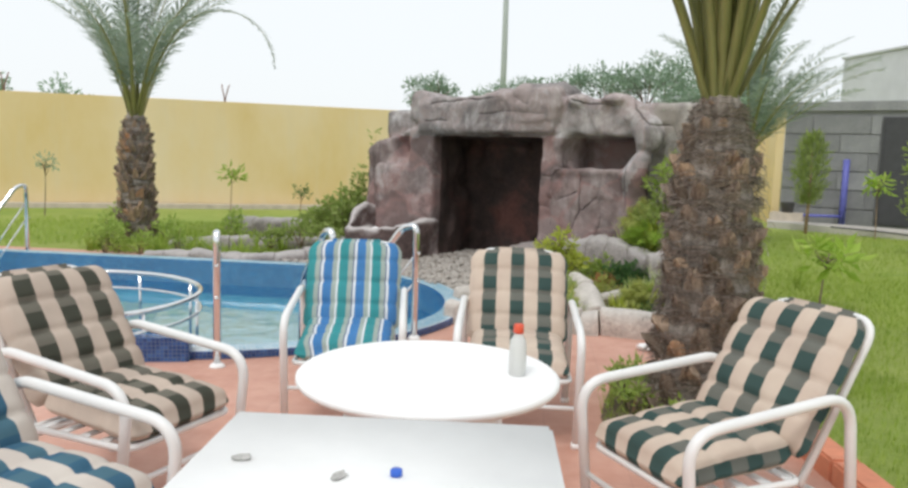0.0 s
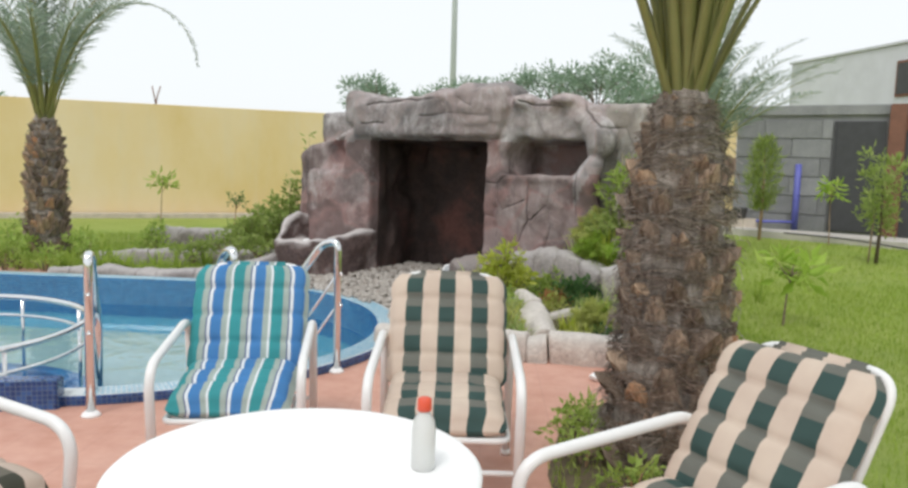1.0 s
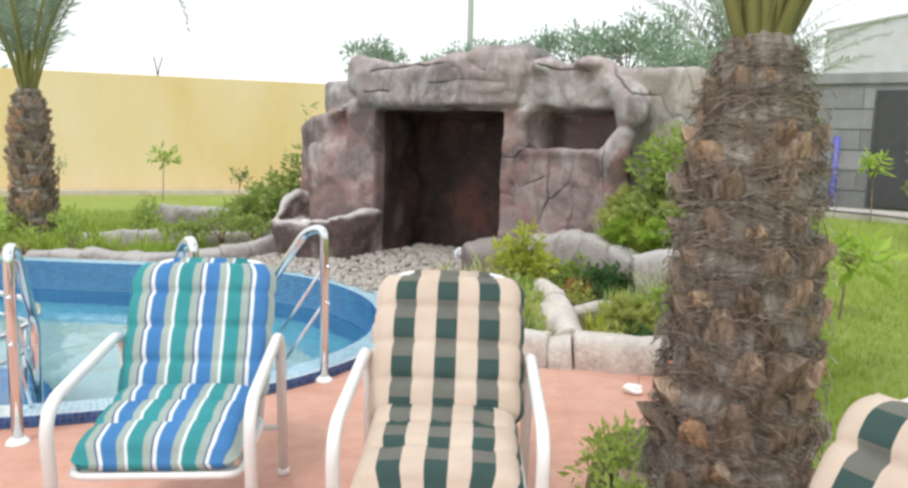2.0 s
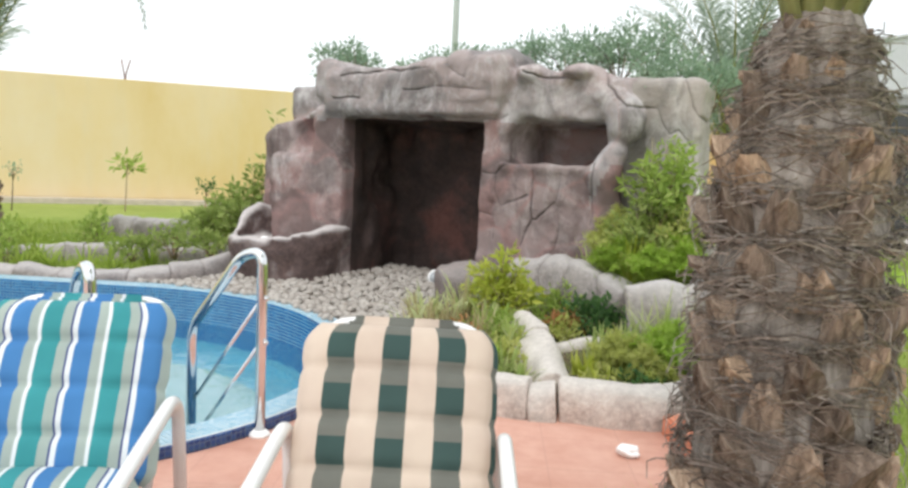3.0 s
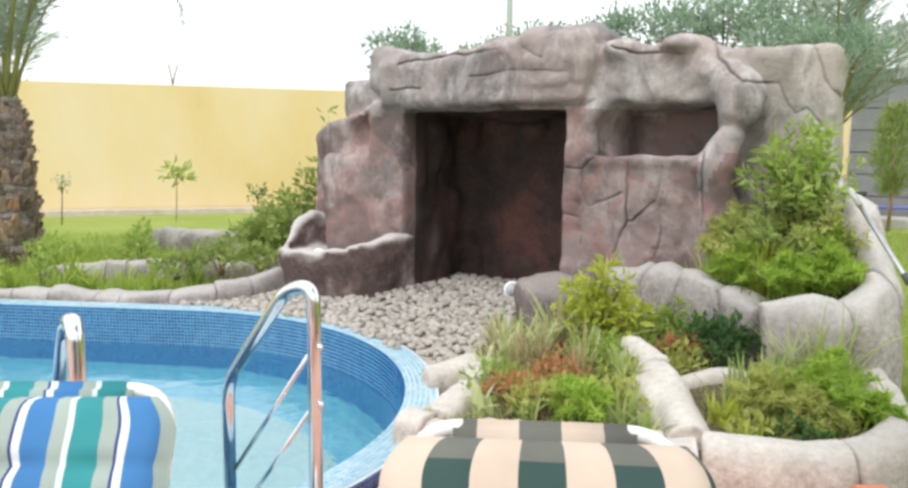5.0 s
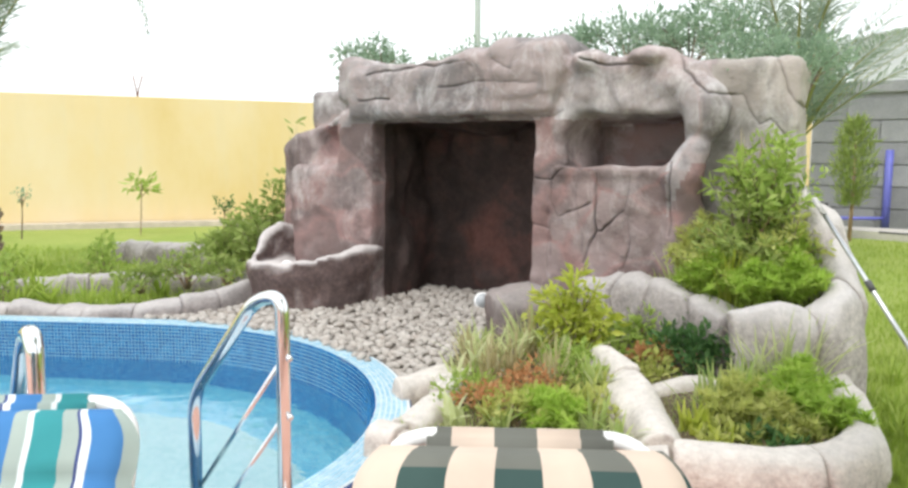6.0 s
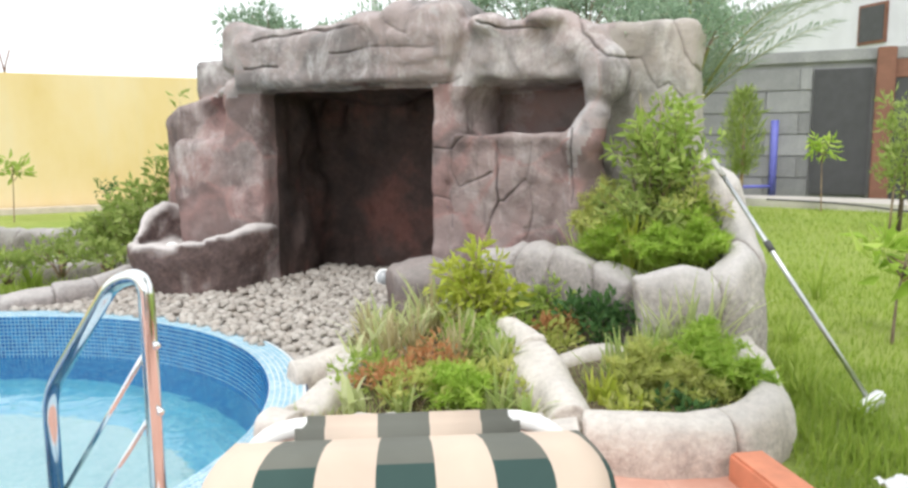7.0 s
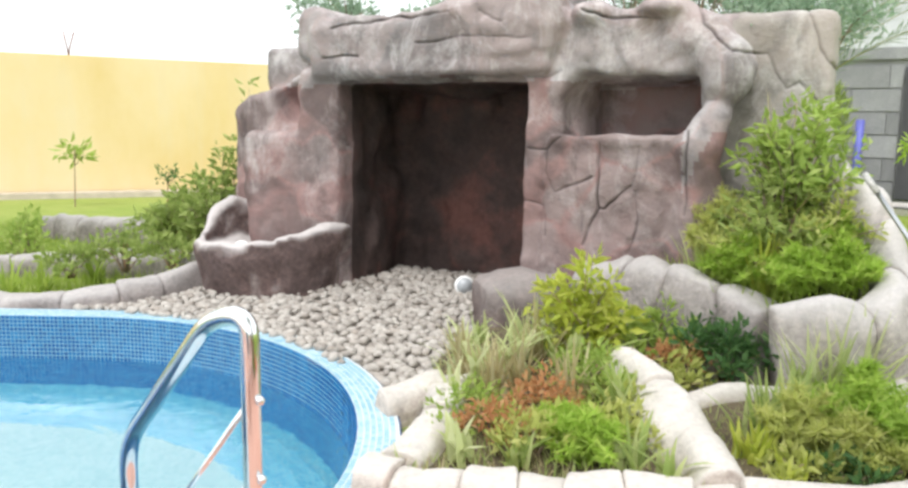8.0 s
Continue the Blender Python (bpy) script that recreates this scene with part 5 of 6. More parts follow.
for k in range(4):
    a = math.pi / 4 + k * math.pi / 2
    bm = bmesh.new()
    c, s = math.cos(a), math.sin(a)
    tube(bm, [Vector((c * 0.30, s * 0.30, 0.71)), Vector((c * 0.33, s * 0.33, 0.4)), Vector((c * 0.40, s * 0.40, 0.0))], [0.035, 0.03, 0.026], 10)
    part("leg", bm, M_plastic, table)

table2 = thing("square_table", pose(0.335, 2.15, 0, 0, 0, 3), "square white plastic garden table", "table")
bm = bmesh.new()
box(bm, -0.46, 0.46, -0.46, 0.50, 0.70, 0.73, 0.012, 3)
part("tabletop", bm, M_plastic, table2)
bm = bmesh.new()
box(bm, -0.43, 0.43, -0.43, 0.47, 0.655, 0.699, 0.006)
part("apron", bm, M_plastic, table2)
for x in (-0.38, 0.38):
    for y in (-0.38, 0.42):
        bm = bmesh.new()
        tube(bm, [Vector((x, y, 0.66)), Vector((x * 1.03, y * 1.03, 0.0))], [0.034, 0.026], 10)
        part("leg", bm, M_plastic, table2)

bottle = thing("squeeze_bottle", pose(0.655, 3.17, 0.729), "translucent white bottle with a red cap on the round table", "bottle")
m_bottle = Nodes("cloudy_plastic", 0.35, 0.0, 0.5)
m_bottle.bsdf.inputs["Transmission Weight"].default_value = 0.35
m_bottle.colour((0.80, 0.80, 0.78))
bm = bmesh.new()
tube(bm, [Vector((0, 0, z)) for z in (0.0, 0.006, 0.10, 0.125, 0.145, 0.15)], [0.026, 0.03, 0.03, 0.027, 0.015, 0.014], 20)
part("body", bm, m_bottle.mat, bottle)
bm = bmesh.new()
tube(bm, [Vector((0, 0, z)) for z in (0.15, 0.152, 0.18, 0.183)], [0.016, 0.0185, 0.0175, 0.013], 18)
part("cap", bm, M_red, bottle, "red screw cap")
cap = thing("bottle_cap", pose(0.39, 2.25, 0.731), "small blue bottle cap on the square table", "cap")
bm = bmesh.new()
tube(bm, [Vector((0, 0, 0)), Vector((0, 0, 0.014)), Vector((0, 0, 0.016))], [0.015, 0.0145, 0.012], 16)
part("cap", bm, M_bluecap, cap)
for x, y, a in ((0.0, 2.28, 20), (0.26, 2.215, 65)):
    scrap = thing("paper_scrap", pose(x, y, 0.731, 0, 0, a), "small crumpled grey scrap on the square table", "litter")
    bm = bmesh.new()
    bmesh.ops.create_icosphere(bm, subdivisions=2, radius=0.02)
    for v in bm.verts:
        v.co = Vector((v.co.x * 1.3, v.co.y * 0.7, v.co.z * 0.35 + 0.005)) * (1 + 0.5 * noise.noise(v.co * 90))
    part("scrap", bm, M_ash, scrap, "", False)

# ---------------------------------------------------------------- palms
def frond_mesh(name, length, rise, droop, seed, bare=0.22, leaf=0.36, width=0.035, side=0.0):
    """One feather leaf: a tapering stalk that arches outwards in +x, leaflets along both sides."""
    rs = random.Random(seed)
    n = 26
    pts, p = [], Vector((0, 0, 0))
    for i in range(n + 1):
        s = i / n
        pts.append(p.copy())
        ang = radians(rise) - radians(droop) * s ** 1.6
        p = p + Vector((math.cos(ang), side * s * 0.35, math.sin(ang))) * (length / n)
    verts, faces, mats = [], [], []
    for i, q in enumerate(pts):
        s = i / n
        w, h = width * (1 - s) ** 0.8 + 0.003, 0.55 * width * (1 - s) + 0.003
        verts += [q + Vector((0, -w, 0)), q + Vector((0, 0, -h)), q + Vector((0, w, 0)), q + Vector((0, 0, h * 0.4))]
    for i in range(n):
        for k in range(4):
            a, b = i * 4 + k, i * 4 + (k + 1) % 4
            faces.append((a, b, b + 4, a + 4))
            mats.append(1)
    count = 62
    for sgn in (-1, 1):
        for k in range(count):
            s = bare + (1 - bare) * (k + rs.random()) / count
            i = min(int(s * n), n - 1)
            q = pts[i].lerp(pts[i + 1], s * n - i)
            t = (pts[i + 1] - pts[i]).normalized()
            up = Vector((0, 1, 0)).cross(t) * -1
            ll = leaf * (0.35 + 0.65 * math.sin(math.pi * min(1, (s - bare) / (1 - bare) * 0.8 + 0.18))) * rs.uniform(0.8, 1.15)
            d = (t * rs.uniform(0.75, 1.15) + Vector((0, sgn * rs.uniform(0.7, 1.0), 0)) + up * rs.uniform(-0.05, 0.55)).normalized()
            wv = d.cross(up).normalized() * 0.011
            mid, tip = q + d * ll * 0.5 + Vector((0, 0, -0.01)), q + d * ll + Vector((0, 0, -0.07 * ll / 0.3))
            b = len(verts)
            verts += [q, mid + wv, tip, mid - wv]
            faces.append((b, b + 1, b + 2, b + 3))
            mats.append(0)
    me = mesh_of(name, verts, faces, M_frond)
    me.materials.append(M_petiole)
    me.polygons.foreach_set("material_index", mats)
    return me


def boot_mesh(seed, w=0.085, h=0.17, t=0.05):
    """The stub of an old leaf: a shield, thick below, flared and cut off above."""
    rs = random.Random(seed)
    verts, faces = [], []
    cols, rows = 4, 3
    for face in (1, 0):
        for j in range(rows + 1):
            for i in range(cols + 1):
                u, v = i / cols * 2 - 1, j / rows
                half = w * (1.0 - 0.42 * v) * (1 + rs.uniform(-0.08, 0.08))
                out = t * (0.35 + 1.1 * v) * (1 - 0.45 * u * u) if face else -0.02
                verts.append((u * half, -out - (0.03 * v if face else 0.005), v * h * (1 - 0.12 * abs(u)) + rs.uniform(-0.008, 0.008) + (rs.uniform(-0.045, 0.03) if j == rows else 0.0)))
    row = cols + 1
    for j in range(rows):
        for i in range(cols):
            a = j * row + i
            faces.append((a, a + 1, a + row + 1, a + row))
    b = row * (rows + 1)
    for i in range(cols):
        a = rows * row + i
        faces.append((a, a + 1, b + a + 1, b + a))
    for j in range(rows):
        a = j * row
        faces.append((a, a + row, b + a + row, b + a))
        a += cols
        faces.append((a + row, a, b + a, b + a + row))
    return mesh_of("leaf_base", verts, faces, M_bark, False)


BOOTS = [boot_mesh(k, 0.085 + 0.01 * (k % 3), 0.15 + 0.02 * (k % 4)) for k in range(6)]


def palm(x, y, height, r, label, fronds, seed, rows, per_row, strands, neck=0.52):
    rs = random.Random(seed)
    girth = lambda s: r * (1.10 - 0.30 * s + 0.09 * math.exp(-s * 8)) * (1 - neck * max(0, (s - 0.72) / 0.28) ** 1.6)
    tree = thing("date_palm", Matrix.Translation((x, y, 0)), label, "palm tree")
    verts, faces, sides, n = [], [], 30, rows * 5
    for i in range(n + 1):
        s = i / n
        rr = girth(s) * (0.93 + 0.13 * (1 - (s * rows) % 1.0))
        for k in range(sides):
            a = 2 * math.pi * k / sides
            q = rr * (0.93 + 0.10 * noise.noise(Vector((math.cos(a) * 3.5, math.sin(a) * 3.5, s * 17 + seed))))
            verts.append((q * math.cos(a), q * math.sin(a), -0.05 + s * (height + 0.1)))
    for i in range(n):
        for k in range(sides):
            a, b = i * sides + k, i * sides + (k + 1) % sides
            faces.append((a, b, b + sides, a + sides))
    link_mesh("trunk", mesh_of("trunk", verts, faces, M_fibre), None, tree, "shaggy fibrous trunk")
    for j in range(rows):
        for k in range(per_row):
            s = (j + 0.5) / rows
            a = 2 * math.pi * (k + 0.5 * (j % 2) + rs.uniform(-0.14, 0.14)) / per_row
            rr = girth(s) * 0.97
            if rs.random() < 0.14:
                continue
            ob = link_mesh("leaf_base", BOOTS[rs.randrange(6)], M_bark, tree, "", False)
            sc = girth(s) / 0.29 * rs.uniform(0.75, 1.1)
            ob.matrix_local = Matrix.LocRotScale((rr * math.cos(a), rr * math.sin(a), s * height - 0.08 + rs.uniform(-0.03, 0.03)), Euler((radians(rs.uniform(-8, 6)), radians(rs.uniform(-12, 12)), a + math.pi / 2)), (sc * 8.0 / per_row, sc * (1.25 if rs.random() < 0.3 else 0.85), sc * rs.uniform(0.8, 1.25)))
    sv, sf = [], []
    for k in range(strands):
        s = min(1, max(0, (rs.randrange(rows) + rs.gauss(0.02, 0.16)) / rows))
        a = rs.uniform(0, 2 * math.pi)
        rr = girth(s) * rs.uniform(0.96, 1.12)
        ln = rs.uniform(0.08, 0.28)
        turn, z0, slope = rs.choice((-1, 1)), s * height, rs.gauss(0.0, 0.25)
        loose = rs.uniform(0.02, 0.10) if rs.random() < 0.22 else 0.0
        base = len(sv)
        segs = 4
        for i in range(segs + 1):
            q = i / segs
            aa = a + turn * ln * q / rr
            bow = rr + 0.035 * math.sin(math.pi * q) * rs.uniform(0.3, 1.2) + loose * q * q
            z = z0 + slope * ln * q - 0.05 * q * q + 0.012 * math.sin(7 * q + k)
            c, s2 = math.cos(aa), math.sin(aa)
            sv += [(bow * c, bow * s2, z), ((bow + 0.003) * c, (bow + 0.003) * s2, z + 0.0062 * (1.1 - q))]
        for i in range(segs):
            m = base + 2 * i
            sf.append((m, m + 2, m + 3, m + 1))
    fib = link_mesh("trunk_fibre", mesh_of("trunk_fibre", sv, sf, M_fibre), None, tree, "grey loose trunk fibre")
    fib["kind"] = "stuff"
    for me, az, tilt, lift in fronds:
        ob = link_mesh("frond", me, M_frond, tree)
        ob.matrix_local = Matrix.Translation((0.10 * math.cos(az) * r / 0.29, 0.10 * math.sin(az) * r / 0.29, height - 0.12 + lift)) @ Matrix.Rotation(az, 4, "Z") @ Matrix.Rotation(-tilt, 4, "Y")
    return tree


rs = random.Random(12)
F_near = [frond_mesh("frond", 2.5, r0, dr, k, 0.30, 0.42, 0.032) for k, (r0, dr) in enumerate(((86, 35), (74, 55), (64, 60), (70, 25)))]
near_fronds = [(F_near[k % 4], 2 * math.pi * k / 17 * 1.0 + rs.uniform(-0.1, 0.1), radians(rs.uniform(-8, 18)), 0.14 * rs.random()) for k in range(24)]
near_fronds += [(F_near[k % 3], 2.4 * k + rs.uniform(-0.4, 0.4), radians(rs.uniform(0, 16)), 0.16) for k in range(9)]
palm(1.72, 5.08, 1.90, 0.245, "stout date palm with a shaggy brown trunk beside the paving", near_fronds, 1, 15, 9, 3300, 0.60)

F_left = [frond_mesh("frond", ln, r0, dr, 20 + k, 0.24, 0.40, 0.03) for k, (ln, r0, dr) in enumerate(((2.8, 80, 62), (2.6, 68, 60), (2.3, 55, 55), (2.9, 86, 25)))]
left_fronds = [(F_left[k % 4], 2.39996 * k, radians(rs.uniform(-8, 14)), 0.15 * (k / 30)) for k in range(25)]
F_long = frond_mesh("frond", 3.8, 75, 168, 31, 0.25, 0.16, 0.022)
left_fronds.append((F_long, radians(-12), 0.0, 0.1))
palm(-5.71, 12.39, 1.98, 0.25, "date palm on the lawn before the yellow wall", left_fronds, 2, 20, 11, 900, 0.36)

F_back = [frond_mesh("frond", ln, r0, dr, 40 + k, 0.16, 0.46, 0.028) for k, (ln, r0, dr) in enumerate(((2.7, 68, 50), (2.6, 54, 45), (2.8, 84, 30), (2.3, 42, 30)))]
back_fronds = [(F_back[k % 4], 2.39996 * k, radians(rs.uniform(-6, 6)), 0.12 * (k / 38)) for k in range(38)]
palm(4.5, 15.0, 1.75, 0.15, "young date palm with wide fronds behind the grotto", back_fronds, 3, 12, 9, 300)

# ---------------------------------------------------------------- shrubs and bedding plants
def leaves_mesh(name, spots, size, mat, seed, slim=0.45, flat=0.5):
    """Small pointed leaves at spots (place, outward way)."""
    rs = random.Random(seed)
    verts, faces = [], []
    for p, way in spots:
        d = (Vector(way) + Vector((rs.gauss(0, flat), rs.gauss(0, flat), rs.gauss(0.1, flat)))).normalized()
        side = d.cross(Vector((rs.gauss(0, 1), rs.gauss(0, 1), rs.gauss(0, 1)))).normalized()
        nrm = d.cross(side)
        ln = size * rs.uniform(0.6, 1.3)
        b = len(verts)
        w = ln * slim * 0.5
        verts += [p, p + d * ln * 0.45 + side * w + nrm * w * 0.35, p + d * ln - nrm * ln * 0.15, p + d * ln * 0.45 - side * w + nrm * w * 0.35]
        faces += [(b, b + 1, b + 2), (b, b + 2, b + 3)]
    return mesh_of(name, verts, faces, mat, False)


def shrub(name, base, spread, height, count, size, mat, label, category, seed, lobes=9, slim=0.45):
    """A shrub: stems that fork out of the ground and clumps of leaves round their ends."""
    rs = random.Random(seed)
    plant = thing(name, Matrix.Translation(base), label, category)
    bm = bmesh.new()
    spots = []
    for k in range(lobes):
        a, rad = 2.39996 * k + rs.uniform(-0.4, 0.4), math.sqrt((k + 0.4) / lobes)
        tip = Vector((math.cos(a) * rad * spread, math.sin(a) * rad * spread, height * (1 - 0.45 * rad * rad) * rs.uniform(0.55, 1.08)))
        mid = tip * 0.5 + Vector((0, 0, 0.12 * height))
        path = smooth_path([Vector((math.cos(a) * 0.02, math.sin(a) * 0.02, -0.02)), mid, tip], height / 5)
        tube(bm, path, [0.008 * (1.15 - i / len(path)) for i in range(len(path))], 5)
        clump = 0.62 * max(spread, height * 0.5) / math.sqrt(lobes) * 1.7
        for j in range(count // lobes):
            v = Vector((rs.gauss(0, 1), rs.gauss(0, 1), rs.gauss(0, 0.8)))
            v = v.normalized() * clump * rs.uniform(0.25, 1.25)
            if (tip + v).z > 0.0:
                spots.append((tip + v, v.normalized() * 0.7 + Vector((0, 0, 0.35))))
    part("stem", bm, M_bark, plant)
    link_mesh("leaves", leaves_mesh("leaves", spots, size, mat, seed, slim), None, plant)
    return plant


def sprig_shrub(name, base, spread, height, stems, size, mat, label, seed, arch=0.5, slim=0.36, twist=0.35):
    """A ragged shrub: arching stems of uneven length, each set with leaves along its upper part."""
    rs = random.Random(seed)
    plant = thing(name, Matrix.Translation(base), label, "shrub")
    bm = bmesh.new()
    spots = []
    for k in range(stems):
        a, rad = 2.39996 * k + rs.uniform(-0.5, 0.5), math.sqrt((k + 0.5) / stems)
        ln = height * (1 - 0.4 * rad * rad) * rs.uniform(0.6, 1.15)
        out = Vector((math.cos(a), math.sin(a), 0)) * rad * spread
        path = smooth_path([out * 0.2 + Vector((0, 0, -0.03)), out * 0.6 + Vector((0, 0, ln * 0.6)), out * (1 + 0.2 * arch) + Vector((rs.gauss(0, 0.03), rs.gauss(0, 0.03), ln * (1 - 0.25 * arch * rad)))], height / 9)
        tube(bm, path, [0.0065 * (1.15 - i / len(path)) for i in range(len(path))], 4)
        n = len(path)
        for i in range(max(1, int(n * 0.25)), n):
            q = path[i]
            t = (path[min(i + 1, n - 1)] - path[max(i - 1, 0)]).normalized()
            for j in range(7 if i > n - 3 else 5):
                side = Vector((rs.gauss(0, 1), rs.gauss(0, 1), rs.gauss(0, 0.5)))
                side = (side - t * side.dot(t)).normalized()
                p = q + t * rs.uniform(-0.5, 0.5) * height / 9 + side * rs.uniform(0.0, size * 0.7)
                spots.append((p, side * 0.9 + t * rs.uniform(0.1, 0.9) + Vector((0, 0, rs.uniform(-0.3, 0.2)))))
    part("stem", bm, M_bark, plant)
    link_mesh("leaves", leaves_mesh("leaves", spots, size, mat, seed, slim, twist), None, plant)
    return plant


def strap_plant(base, count, length, mat, label, seed, width=0.012, spread=0.9):
    rs = random.Random(seed)
    plant = thing("strap_leaf_plant", Matrix.Translation(base), label, "plant")
    verts, faces = [], []
    for k in range(count):
        a = rs.uniform(0, 6.28)
        ln = length * rs.uniform(0.6, 1.15)
        out = rs.uniform(0.15, 1.0) * spread
        side = Vector((-math.sin(a), math.cos(a), 0))
        b = len(verts)
        root = Vector((rs.gauss(0, 0.03), rs.gauss(0, 0.03), -0.01))
        for i in range(6):
            s = i / 5
            p = root + Vector((math.cos(a) * out * ln * s ** 1.3, math.sin(a) * out * ln * s ** 1.3, ln * (s - 0.45 * out * s * s)))
            w = width * (1 - s ** 2.5) + 0.001
            verts += [p - side * w, p + side * w + Vector((0, 0, 0.3 * w))]
        for i in range(5):
            m = b + 2 * i
            faces.append((m, m + 1, m + 3, m + 2))
    link_mesh("leaves", mesh_of("leaves", verts, faces, mat), None, plant)
    return plant


def feathery_plant(base, spread, height, sprays, mat, label, seed):
    """Arching sprays set with short fine needles."""
    rs = random.Random(seed)
    plant = thing("feathery_plant", Matrix.Translation(base), label, "plant")
    verts, faces = [], []
    for k in range(sprays):
        a = 2.39996 * k + rs.uniform(-0.3, 0.3)
        out = rs.uniform(0.08, 1.0) * spread
        ln = height * rs.uniform(0.6, 1.35) * (1.25 - 0.55 * out / spread)
        prev = None
        for i in range(13):
            s = i / 12
            p = Vector((math.cos(a) * out * s ** 1.2, math.sin(a) * out * s ** 1.2, ln * (s - 0.38 * s * s)))
            if i > 2:
                for j in range(9):
                    d = Vector((rs.gauss(0, 1), rs.gauss(0, 1), rs.gauss(0.35, 0.7))).normalized() * rs.uniform(0.03, 0.085)
                    w = d.cross(Vector((rs.gauss(0, 1), rs.gauss(0, 1), 1))).normalized() * 0.0058
                    b = len(verts)
                    verts += [p - w, p + w, p + d]
                    faces.append((b, b + 1, b + 2))
            if prev is not None:
                w = Vector((-math.sin(a), math.cos(a), 0)) * 0.004
                b = len(verts)
                verts += [prev - w, prev + w, p + w, p - w]
                faces.append((b, b + 1, b + 2, b + 3))
            prev = p
    link_mesh("leaves", mesh_of("leaves", verts, faces, mat, False), None, plant)
    return plant


# front bed
sprig_shrub("variegated_shrub", (1.0, 8.74, 0.12), 0.23, 0.58, 36, 0.085, M_yellowleaf, "bushy shrub with bright yellow-green leaves", 1, 0.5, 0.36)
shrub("leafy_shrub", (1.42, 8.85, 0.15), 0.26, 0.22, 700, 0.06, M_bush, "low mid-green shrub beside the rock wall", "shrub", 2)
shrub("dark_shrub", (1.72, 8.55, 0.14), 0.24, 0.26, 900, 0.055, M_bush_dark, "dark green leafy shrub below the rock wall", "shrub", 3)
shrub("rust_shrub", (1.48, 8.6, 0.13), 0.12, 0.2, 260, 0.05, M_redleaf, "small rust-red leaved shrub", "shrub", 4, 6)
shrub("rust_shrub", (0.68, 8.0, 0.1), 0.17, 0.2, 420, 0.042, M_redleaf, "straggling rust-red leaved shrub in the bed", "shrub", 5, 9)
shrub("rust_shrub", (0.48, 7.72, 0.1), 0.14, 0.14, 240, 0.045, M_redleaf, "small patch of rusty leaves in the bed", "shrub", 6, 6)
shrub("weedy_shrub", (0.40, 7.9, 0.1), 0.2, 0.14, 420, 0.045, M_bush, "low weedy green growth in the bed", "shrub", 7, 9)
shrub("weedy_shrub", (0.95, 8.25, 0.1), 0.22, 0.2, 500, 0.05, M_bush, "green weedy growth under the shrub", "shrub", 8, 9)
for k, (x, y, n, ln) in enumerate(((0.72, 8.72, 34, 0.46), (0.88, 8.5, 24, 0.4), (0.42, 8.35, 34, 0.40), (1.05, 7.95, 24, 0.30), (0.34, 7.55, 20, 0.18), (1.0, 7.5, 18, 0.2), (0.6, 8.45, 20, 0.3), (1.12, 7.35, 14, 0.2), (0.32, 8.7, 24, 0.3), (0.45, 9.1, 20, 0.22), (0.7, 9.0, 20, 0.28), (0.55, 7.5, 20, 0.16), (0.3, 8.1, 20, 0.24))):
    strap_plant((x, y, 0.11), int(n * 0.8), ln * 1.1, M_blade if k % 2 else M_palestrap, "tuft of pale striped strap leaves in the bed", 30 + k, 0.019 if k < 5 else 0.014, 0.9)
for k, (x, y, sp, h) in enumerate(((0.84, 7.55, 0.2, 0.22), (0.78, 7.75, 0.16, 0.2))):
    feathery_plant((x, y, 0.1), sp, h, 34, M_fern, "bright green feathery foliage plant", 50 + k)
for k, (x, y, n, ln) in enumerate(((0.5, 8.2, 30, 0.36), (0.85, 8.1, 26, 0.34), (0.62, 8.3, 24, 0.4), (0.35, 8.55, 24, 0.34), (1.12, 8.35, 18, 0.3), (0.75, 8.62, 24, 0.44))):
    strap_plant((x, y, 0.11), n, ln, M_straw, "dry straw-coloured stalks standing in the bed", 400 + k, 0.009, 0.55)
for k, (x, y) in enumerate(((0.62, 7.62), (1.0, 7.7), (1.1, 8.05), (1.45, 8.42))):
    shrub("weedy_shrub", (x, y, 0.1), 0.15, 0.16, 260, 0.05, M_olive, "olive weedy growth in the bed", "shrub", 420 + k, 8)
# small bed
for k, (x, y) in enumerate(((1.6, 7.42), (1.8, 7.36), (1.95, 7.42))):
    shrub("weedy_shrub", (x, y, 0.1), 0.12, 0.12, 200, 0.05, M_bush_dark if k == 1 else M_olive, "leafy weed at the front of the small bed", "shrub", 430 + k, 8)
for k, (x, y, sp, h, n) in enumerate(((1.98, 7.62, 0.26, 0.36, 66), (1.7, 7.6, 0.2, 0.34, 40), (2.1, 7.9, 0.22, 0.34, 44), (2.15, 7.5, 0.14, 0.26, 30), (1.85, 7.45, 0.16, 0.26, 30))):
    feathery_plant((x, y, 0.11), sp, h, n, M_olive if k in (1, 4) else M_fern, "yellow-green feathery foliage plant" if k in (1, 4) else "bright green feathery foliage plant", 60 + k)
